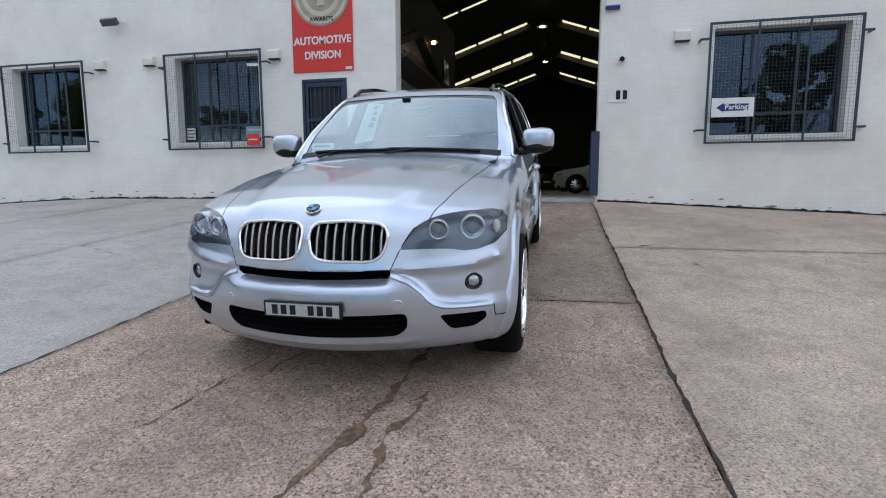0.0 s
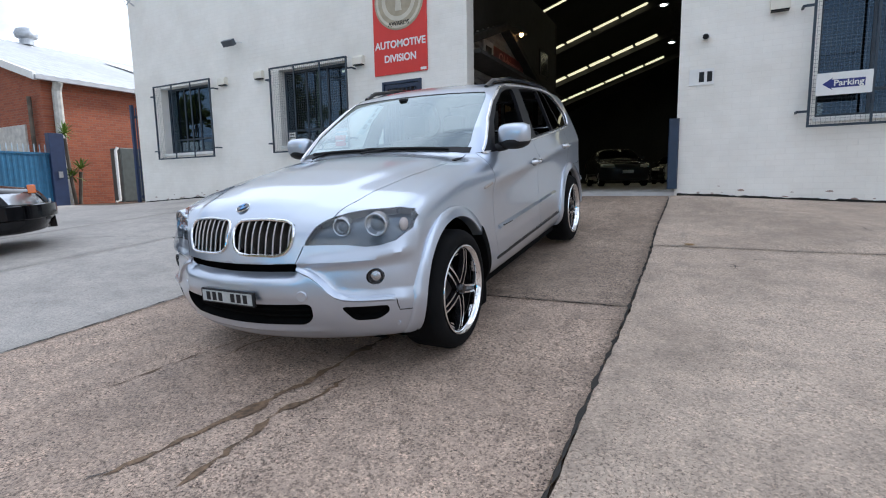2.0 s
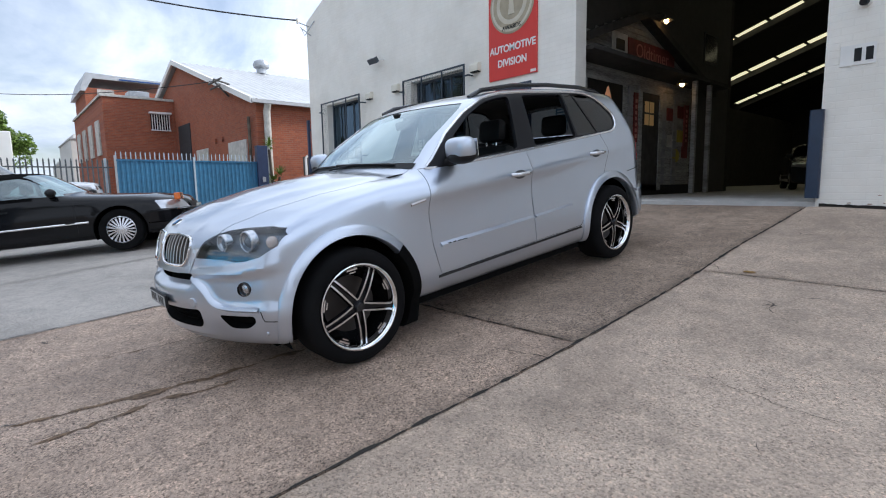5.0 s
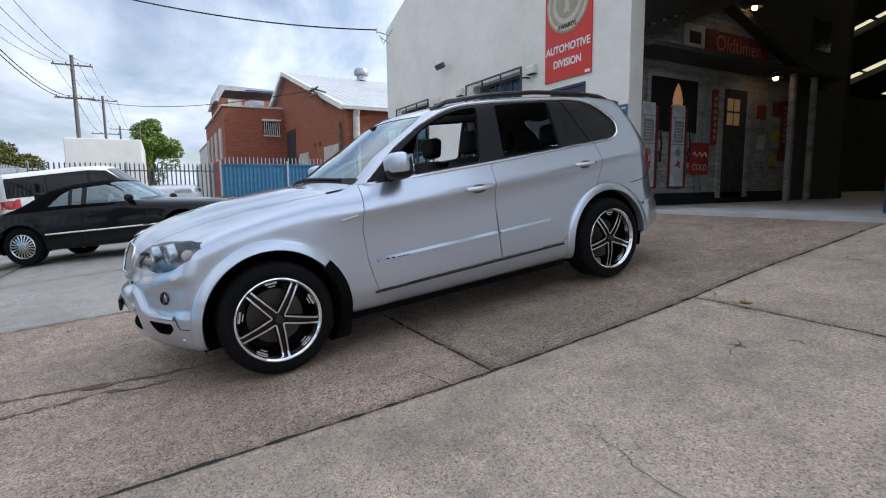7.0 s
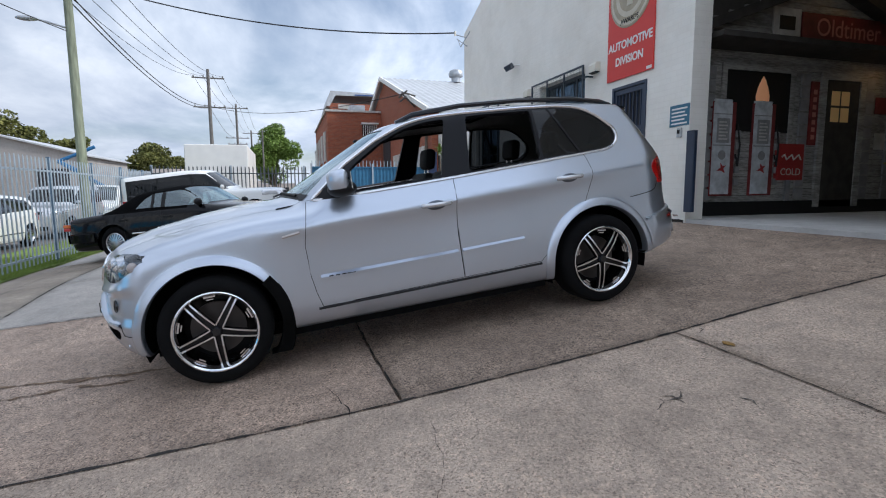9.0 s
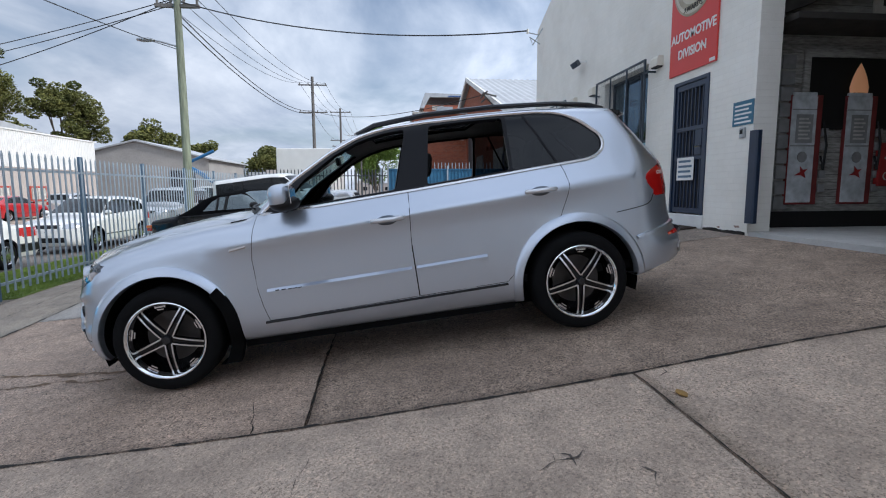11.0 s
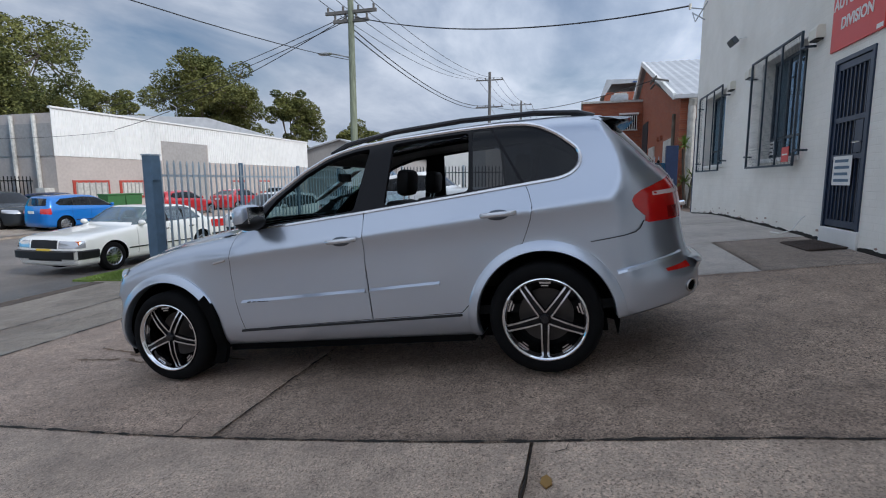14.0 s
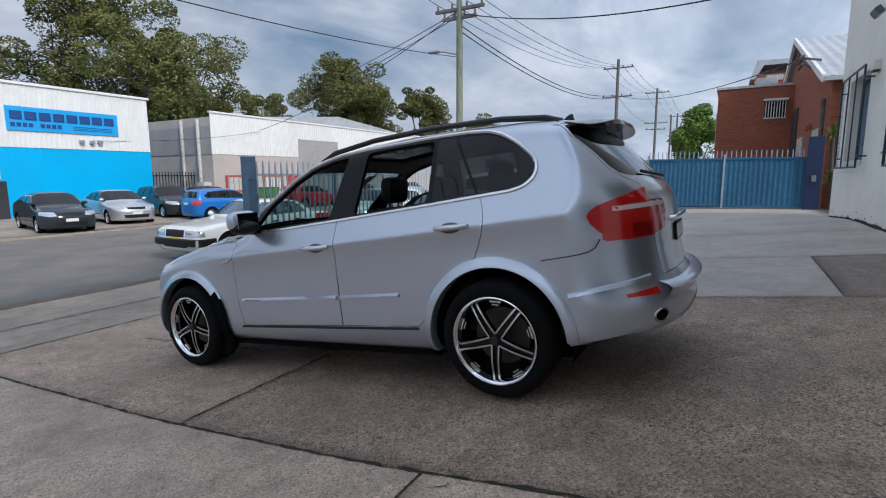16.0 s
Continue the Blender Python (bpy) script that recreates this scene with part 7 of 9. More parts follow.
def mural():
    """A painted stage set of an old filling station along the inner wall, looking towards +x."""
    X = -3.53
    mu = thing("stage_set", pose(X, 0, 0), "painted old filling-station front of weathered boards inside a workshop", "stage set")
    for k in range(24):
        z = 1.32 + 0.107 * k
        part("weatherboard", boxes((0.0, 0.018 + 0.006 * (k % 2), 9.75, 15.4, z, z + 0.10)), M["timber"], mu)
    for k in range(9):
        z = 3.98 + 0.115 * k
        half = (5.05 - z) / 1.1
        a, b = 12.5 - 3.1 * half, 12.5 + 3.5 * half
        if b - a > 0.2:
            part("gable_board", boxes((0.02, 0.05, a, b, z, z + 0.105)), M["timber"], mu)
    for (ya, za), (yb, zb) in (((9.62, 4.075), (12.5, 5.14)), ((12.5, 5.14), (16.3, 3.82))):
        part("barge_board", prism(bmesh.new(), [(ya, za), (yb, zb), (yb, zb - 0.16), (ya, za - 0.16)], 0.05, 0.30, "x"), M["dark_timber"], mu)
    part("awning", boxes((0.02, 0.70, 9.7, 16.2, 3.80, 3.88)), M["dark_timber"], mu)
    part("fascia_sign", boxes((0.06, 0.09, 12.0, 14.2, 4.08, 4.52)), M["dull_red"], mu, "faded red painted sign")
    part("picture_panel", boxes((0.06, 0.09, 11.35, 11.95, 4.08, 4.55)), M["white_dim"], mu, "pale panel with a dark truck shape")
    part("truck_shape", boxes((0.09, 0.10, 11.48, 11.82, 4.2, 4.42)), M["black"], mu)
    text_mesh("lettering", "Oldtimer", 0.42, M["pink"], pose(0.092, 13.1, 4.29, 90, 0, 90), mu)
    part("window_dark", boxes((0.024, 0.04, 10.48, 11.88, 2.50, 3.5)), M["black"], mu)
    part("window_trim", boxes((0.03, 0.06, 10.38, 11.98, 3.5, 3.6), (0.03, 0.06, 10.38, 10.48, 1.4, 3.5), (0.03, 0.06, 11.88, 11.98, 1.4, 3.5)), M["timber"], mu)
    part("door_leaf", boxes((0.024, 0.05, 12.72, 13.55, 1.2, 3.45)), M["dark_timber"], mu, "dark door with four lit panes")
    part("door_trim", boxes((0.026, 0.07, 12.58, 12.72, 1.2, 3.58), (0.026, 0.07, 13.55, 13.7, 1.2, 3.58), (0.026, 0.07, 12.72, 13.55, 3.45, 3.58)), M["timber"], mu)
    for yy in (12.86, 13.10):
        for z in (2.72, 3.01):
            part("lit_pane", boxes((0.05, 0.056, yy, yy + 0.2, z, z + 0.25)), M["pane_warm"], mu)
    part("red_banner", boxes((0.03, 0.06, 12.36, 12.54, 2.3, 3.4)), M["dull_red"], mu)
    for yy in (15.15, 14.3):
        part("porch_post", boxes((0.5, 0.6, yy, yy + 0.1, 1.1, 3.8)), M["timber"], mu)
    for k, (yy, z) in enumerate(((14.0, 2.9), (14.05, 2.25), (14.6, 3.0), (14.6, 2.4), (14.9, 2.0))):
        part("tin_sign", boxes((0.03, 0.045, yy, yy + 0.32, z, z + 0.3)), M[("dull_red", "white_dim", "dull_red", "dull_yellow", "dull_red")[k]], mu)
    part("red_sign", boxes((0.03, 0.06, 14.95, 15.2, 2.3, 3.35)), M["dull_red"], mu)
    for k in range(7):
        part("print_bar", boxes((0.06, 0.064, 15.03, 15.12, 2.42 + 0.125 * k, 2.49 + 0.125 * k)), M["pink"], mu)
        part("print_bar", boxes((0.06, 0.064, 12.41, 12.49, 2.40 + 0.13 * k, 2.48 + 0.13 * k)), M["pink"], mu)
    part("yellow_disc", prism(bmesh.new(), [(14.55 + 0.19 * math.cos(a), 2.05 + 0.17 * math.sin(a)) for a in np.linspace(0, 6.0, 20)], 0.03, 0.05, "x"), M["dull_yellow"], mu)
    for yy, zz in ((10.05, 1.35), (12.12, 1.35), (13.72, 1.35), (14.32, 1.35)):
        for k in range(10):
            part("corner_stone", boxes((0.03, 0.06, yy, yy + 0.2, zz + 0.22 * k, zz + 0.22 * k + 0.19), bevel=0.006), M["grey_dim"], mu)
    part("plinth", boxes((0.0, 0.05, 9.6, 15.5, 1.085, 1.32)), M["black"], mu)
    for i, yy in enumerate((10.45, 11.31)):
        p = thing("fuel_pump", pose(X + 0.05, yy, 1.42), "old red and white fuel pump set flat against a painted wall", "fuel pump", "fuel pumps")
        part("cabinet", boxes((-0.03, 0.025, -0.245, 0.245, 0.0, 1.55), bevel=0.008), M["dull_red"], p)
        part("front_panel", boxes((0.025, 0.036, -0.235, 0.15, 0.03, 1.53), bevel=0.003), M["white_pump"], p)
        part("top_cap", boxes((-0.02, 0.040, -0.22, 0.14, 1.53, 1.59), bevel=0.012), M["white_pump"], p)
        part("dial", boxes((0.036, 0.040, -0.16, 0.10, 0.88, 1.28), bevel=0.001), M["grey_dim"], p)
        for k in range(6):
            part("print_bar", boxes((0.040, 0.042, -0.12, 0.06 - 0.03 * (k % 2), 0.93 + 0.055 * k, 0.955 + 0.055 * k)), M["white_dim"], p)
        part("band", boxes((0.036, 0.039, -0.23, 0.145, 0.83, 0.85), (0.036, 0.039, -0.23, 0.145, 1.34, 1.355)), M["grey_dim"], p)
        rd = lathe(bmesh.new(), [(0.0, 0.0), (0.075, 0.0), (0.08, 0.006)], seg=20)
        bmesh.ops.rotate(rd, verts=rd.verts, cent=(0, 0, 0), matrix=Matrix.Rotation(radians(90), 3, "Z"))
        bmesh.ops.translate(rd, verts=rd.verts, vec=(0.040, -0.03, 0.68))
        part("badge", rd, M["grey_dim"], p)
        part("emblem", prism(bmesh.new(), [(-0.13, 0.42), (-0.04, 0.47), (-0.05, 0.55), (0.0, 0.50), (0.07, 0.51), (0.02, 0.46), (0.05, 0.38), (-0.03, 0.42)], 0.036, 0.040, "x"), M["cooler_red"], p)
        part("nozzle_hose", tube(bmesh.new(), [(0.03, 0.27, 1.2), (0.045, 0.33, 0.85), (0.045, 0.30, 0.5), (0.03, 0.26, 0.7)], 0.016, 6), M["black"], p)
        for k in range(5):
            part("hose_fitting", boxes((0.0, 0.035, 0.27, 0.36, 0.18 + 0.2 * k, 0.29 + 0.2 * k), bevel=0.006), M["grey_dim"], p)
        if i == 1:
            fl = lathe(bmesh.new(), [(0.0, 0.42), (0.06, 0.33), (0.11, 0.22), (0.15, 0.08), (0.14, 0.0)], seg=20)
            bmesh.ops.rotate(fl, verts=fl.verts, cent=(0, 0, 0), matrix=Matrix.Rotation(radians(90), 3, "X"))
            bmesh.ops.scale(fl, verts=fl.verts, vec=(0.25, 1, 1))
            bmesh.ops.translate(fl, verts=fl.verts, vec=(0.01, -0.06, 1.59))
            part("glass_globe", fl, M["globe"], p, "warm lit pump globe", smooth=True)
    cb = thing("drink_cooler", pose(X + 0.07, 11.93, 1.32), "red cooler front with white lettering against a painted wall", "cooler")
    part("body", boxes((-0.04, 0.04, -0.30, 0.30, 0.36, 0.99), bevel=0.015), M["cooler_red"], cb)
    part("pedestal", boxes((-0.02, 0.02, -0.05, 0.05, 0.0, 0.36)), M["grey_dim"], cb)
    part("brand_stroke", tube(bmesh.new(), [(0.043, -0.22 + 0.055 * k, 0.76 + 0.05 * math.sin(k * 2.1)) for k in range(9)], 0.014, 6), M["white_dim"], cb, smooth=True)
    text_mesh("lettering", "COLD", 0.17, M["white_dim"], pose(0.042, 0.0, 0.50, 90, 0, 90), cb)
    for yy, z, xx in ((12.95, 4.95, 0.45), (13.85, 3.68, 0.45)):
        lp = thing("barn_lamp", pose(X + xx, yy, z), "small warm lamp under a dark metal shade", "lamp", "barn lamps")
        part("shade", lathe_z([(0.03, 0.10), (0.06, 0.06), (0.14, 0.0)]), M["dark_steel"], lp)
        bb = bmesh.new()
        bmesh.ops.create_uvsphere(bb, u_segments=10, v_segments=8, radius=0.055)
        part("bulb", bb, M["warm_bulb"], lp)
        part("arm", tubes([(0, 0, 0.1), (-0.1, 0, 0.2), (-xx + 0.02, 0, 0.2)], r=0.01), M["dark_steel"], lp)
    lw = thing("loft_window", pose(-3.55, 16.6, 5.0), "small dark window in a grey loft wall", "window")
    part("frame", boxes((0, 0.03, -0.45, 0.45, -0.4, 0.4)), M["dark_steel"], lw)
    part("pane", boxes((0.03, 0.034, -0.4, 0.4, -0.35, 0.35)), M["gloss"], lw)


M["dark_timber"] = mat("dark_timber", (0.05, 0.045, 0.04), 0.8, vary=0.3, scale=6)
M["dull_red"] = mat("faded_red_paint", (0.22, 0.03, 0.03), 0.6, vary=0.25)
M["cooler_red"] = mat("cooler_red_paint", (0.34, 0.025, 0.025), 0.4, vary=0.1)
M["dull_yellow"] = mat("faded_yellow_paint", (0.45, 0.36, 0.05), 0.6, vary=0.2)
M["white_pump"] = mat("worn_white_enamel", (0.62, 0.65, 0.67), 0.5, vary=0.22, scale=9)
M["white_dim"] = mat("aged_white_paint", (0.62, 0.60, 0.55), 0.6, vary=0.2)
M["grey_dim"] = mat("aged_grey_paint", (0.30, 0.30, 0.30), 0.6, vary=0.2)
M["pink"] = mat("faded_pink_lettering", (0.55, 0.22, 0.18), 0.6, vary=0.1)
M["pane_warm"] = glow("lit_pane", (0.75, 0.48, 0.20), 0.05)
M["globe"] = glow("lit_globe", (0.85, 0.40, 0.20), 0.16)
mural()


# ---- parked cars ----
def sheet_top(kind):
    """Side outlines of plain car kinds: roof line, nose, tail, half widths, axles, window outline, belt."""
    if kind == "sedan":
        return dict(top=[(-2.4, 1.02), (-2.2, 1.06), (-1.75, 1.10), (-1.0, 1.40), (-0.6, 1.46), (-0.1, 1.47), (0.2, 1.43), (1.0, 1.02), (1.15, 0.99), (1.8, 0.90), (2.15, 0.78), (2.4, 0.6)], nose=[(0.1, 2.1), (0.3, 2.2), (0.6, 2.22), (0.9, 2.1)], tail=[(0.1, -2.15), (0.35, -2.28), (0.7, -2.3), (1.1, -2.25), (1.5, -2.1)], W=0.88, H=1.47, belt=0.98, ax=(1.32, -1.32), R=0.32,
                    dlo=[(0.85, 0.98), (-1.3, 1.05), (-1.5, 1.10), (-1.0, 1.34), (-0.5, 1.40), (0.1, 1.39), (0.4, 1.27)], ws=(0.93, 0.22), rw=(-1.62, -1.05), glass_rear=True)
    if kind == "boxy":
        return dict(top=[(-2.65, 0.93), (-2.5, 0.97), (-1.65, 0.99), (-1.55, 1.02), (-1.15, 1.34), (-0.95, 1.39), (0.05, 1.40), (0.2, 1.36), (0.8, 0.99), (0.92, 0.96), (1.8, 0.88), (2.2, 0.83), (2.4, 0.72)], nose=[(0.1, 2.2), (0.3, 2.30), (0.6, 2.30), (0.9, 2.24)], tail=[(0.1, -2.4), (0.35, -2.55), (0.9, -2.52), (1.4, -2.4)], W=0.87, H=1.41, belt=0.93, ax=(1.385, -1.385), R=0.32,
                    dlo=[(0.72, 0.97), (-1.42, 1.0), (-1.12, 1.30), (-0.9, 1.34), (0.05, 1.34), (0.22, 1.28)], ws=(0.74, 0.18), rw=(-1.55, -1.14), glass_rear=True)
    if kind == "ragtop":
        return dict(top=[(-2.35, 0.76), (-2.2, 0.84), (-1.6, 0.885), (-1.35, 0.90), (-1.1, 0.98), (-0.75, 1.18), (-0.5, 1.25), (-0.1, 1.27), (0.1, 1.255), (0.2, 1.22), (0.68, 0.91), (0.82, 0.885), (1.7, 0.80), (2.1, 0.72), (2.3, 0.60)], nose=[(0.1, 2.1), (0.3, 2.2), (0.5, 2.22), (0.8, 2.08)], tail=[(0.1, -2.2), (0.35, -2.34), (0.8, -2.32), (1.3, -2.2)], W=0.83, H=1.28, belt=0.83, ax=(1.2585, -1.2585), R=0.305,
                    dlo=[(0.60, 0.87), (-0.80, 0.90), (-0.62, 1.07), (-0.45, 1.15), (0.05, 1.175), (0.18, 1.14)], ws=(0.66, 0.17), rw=None, glass_rear=False)
    if kind == "offroad":
        return dict(top=[(-2.5, 1.80), (-2.2, 1.87), (-0.5, 1.90), (0.1, 1.86), (0.25, 1.78), (0.85, 1.24), (1.0, 1.20), (1.9, 1.12), (2.2, 1.05), (2.4, 0.8)], nose=[(0.2, 2.15), (0.4, 2.28), (0.8, 2.28), (1.1, 2.22)], tail=[(0.2, -2.3), (0.5, -2.45), (1.0, -2.45), (1.9, -2.35)], W=0.95, H=1.9, belt=1.18, ax=(1.44, -1.44), R=0.38,
                    dlo=[(0.72, 1.20), (-2.1, 1.22), (-2.1, 1.72), (-0.3, 1.75), (0.15, 1.70)], ws=(0.80, 0.27), rw=None, glass_rear=True)
    if kind == "wagon":
        return dict(top=[(-2.5, 1.36), (-2.25, 1.46), (-1.6, 1.55), (-0.6, 1.60), (0.0, 1.58), (0.2, 1.53), (0.98, 1.07), (1.1, 1.04), (1.8, 0.96), (2.15, 0.84), (2.4, 0.6)], nose=[(0.15, 2.1), (0.35, 2.22), (0.7, 2.22), (1.0, 2.1)], tail=[(0.15, -2.2), (0.4, -2.32), (0.9, -2.30), (1.1, -2.22), (1.5, -1.98)], W=0.9, H=1.6, belt=1.02, ax=(1.33, -1.33), R=0.34,
                    dlo=[(0.80, 1.03), (-1.7, 1.12), (-1.82, 1.2), (-1.6, 1.40), (-0.6, 1.49), (0.05, 1.47), (0.35, 1.34)], ws=(0.92, 0.22), rw=None, glass_rear=True)
    if kind == "hatch":
        return dict(top=[(-2.2, 1.3), (-1.95, 1.4), (-1.3, 1.46), (-0.5, 1.48), (0.0, 1.45), (0.15, 1.41), (0.95, 0.98), (1.1, 0.95), (1.7, 0.86), (2.0, 0.74), (2.2, 0.55)], nose=[(0.1, 1.95), (0.3, 2.04), (0.6, 2.05), (0.9, 1.95)], tail=[(0.1, -1.95), (0.35, -2.06), (0.85, -2.05), (1.05, -1.98), (1.45, -1.75)], W=0.86, H=1.47, belt=0.96, ax=(1.27, -1.3), R=0.31,
                    dlo=[(0.75, 0.98), (-1.45, 1.06), (-1.58, 1.15), (-1.35, 1.32), (-0.5, 1.39), (0.0, 1.36), (0.35, 1.23)], ws=(0.88, 0.18), rw=None, glass_rear=True)
    return dict(top=[(-2.6, 1.92), (-2.4, 1.97), (0.6, 1.98), (0.9, 1.93), (1.75, 1.22), (1.85, 1.17), (2.2, 1.02), (2.4, 0.8)], nose=[(0.15, 2.2), (0.4, 2.34), (0.8, 2.32), (1.1, 2.22)], tail=[(0.15, -2.35), (0.4, -2.47), (1.0, -2.47), (2.0, -2.40)], W=0.93, H=1.98, belt=1.12, ax=(1.5, -1.5), R=0.34,
                dlo=[(1.45, 1.16), (-2.1, 1.2), (-2.1, 1.75), (0.75, 1.75)], ws=(1.70, 0.95), rw=None, glass_rear=True)


SHELLS = {}


def shell_of(kind):
    if kind not in SHELLS:
        d = sheet_top(kind)
        W, H, b = d["W"], d["H"], d["belt"]
        side = [(0.1, W - 0.10), (0.25, W - 0.03), (0.5, W), (b - 0.25, W), (b - 0.05, W - 0.02), (b + 0.05, W - 0.05), (H - 0.12, W - 0.05 - 0.36 * (H - b - 0.12)), (H, W - 0.40), (H + 0.1, W - 0.5)]
        if kind in ("van", "offroad"):
            side[-3:] = [(H - 0.12, W - 0.14), (H, W - 0.24), (H + 0.1, W - 0.36)]
        sh = Shell(d["top"], d["nose"], d["tail"], side, d["ax"], d["R"] + 0.05, 0.012, (0.06, 0.20) if kind == "boxy" else (0.28, 0.6), (0.05, 0.25) if kind == "boxy" else (0.10, 0.45), (0.04, 0.03) if kind == "boxy" else (0.08, 0.05), (0.035, 0.055) if kind == "boxy" else (0.07, 0.12), b, 0.2 if kind in ("boxy", "van") else 0.26, 0.2, None, d["R"], nose_power=12 if kind == "boxy" else 6, tail_k=0.03 if kind == "boxy" else 0.07)
        bm = sh.half(-1.7, 1.6, 64, 16, 44, 0.62)
        sd = lambda c: c.y > 0.4
        cut(bm, d["dlo"], (0, 2), sd, 10)
        xs = [p[0] for p in d["dlo"]]
        for a in d["ax"]:
            cut(bm, arc(a, d["R"], d["R"] + 0.05, -25, 205, 16) + [(a - 0.42, 0.05), (a + 0.42, 0.05)], (0, 2), sd, 1)
        sw = 0.2 if kind in ("boxy", "van") else 0.26
        w0, w1 = d["ws"]
        yw = W - 0.16
        cut(bm, [(w0 - sw * y * y, y) for y in (0.0, 0.35, yw)] + [(w1 - sw * y * y, y) for y in (yw - 0.1, 0.3)] + [(w1, -0.02), (w0, -0.02)], (0, 1), lambda c: c.z > b and c.x > -0.4, 40)
        if d["glass_rear"]:
            zt = H - 0.12 if kind in ("offroad", "van", "wagon", "hatch") else H - 0.12
            zb = b + 0.10
            cut(bm, [(-0.02, zt), (W - 0.30, zt - 0.02), (W - 0.18, zb), (-0.02, zb - 0.02)], (1, 2), lambda c: c.x < -1.0, 41)
        if kind == "boxy":
            cut(bm, [(0.40, b - 0.34), (0.40, b - 0.185), (W + 0.05, b - 0.195), (W + 0.05, b - 0.34)], (1, 2), lambda c: c.x > 2.02, 31)
            cut(bm, [(-0.02, b - 0.17), (0.36, b - 0.175), (0.36, b - 0.35), (-0.02, b - 0.35)], (1, 2), lambda c: c.x > 2.0, 33)
        else:
            cut(bm, [(0.42, b - 0.30), (0.47, b - 0.18), (W - 0.02, b - 0.15), (W - 0.02, b - 0.28), (0.6, b - 0.33)], (1, 2), lambda c: c.x > 1.72, 31)
            cut(bm, [(-0.02, b - 0.21), (0.36, b - 0.21), (0.33, b - 0.31), (-0.02, b - 0.31)], (1, 2), lambda c: c.x > 1.7, 33)
        cut(bm, [(-0.02, 0.46), (0.5, 0.46), (0.45, 0.32), (-0.02, 0.32)], (1, 2), lambda c: c.x > 1.7, 33)
        cut(bm, [(0.50, b - 0.02), (W + 0.05, b - 0.02), (W + 0.05, b - 0.24), (0.50, b - 0.22)], (1, 2), lambda c: c.x < (-2.14 if kind == "ragtop" else -1.82), 42)
        bm.verts.index_update()
        SHELLS[kind] = (sh, bm, d, {})
    return SHELLS[kind]


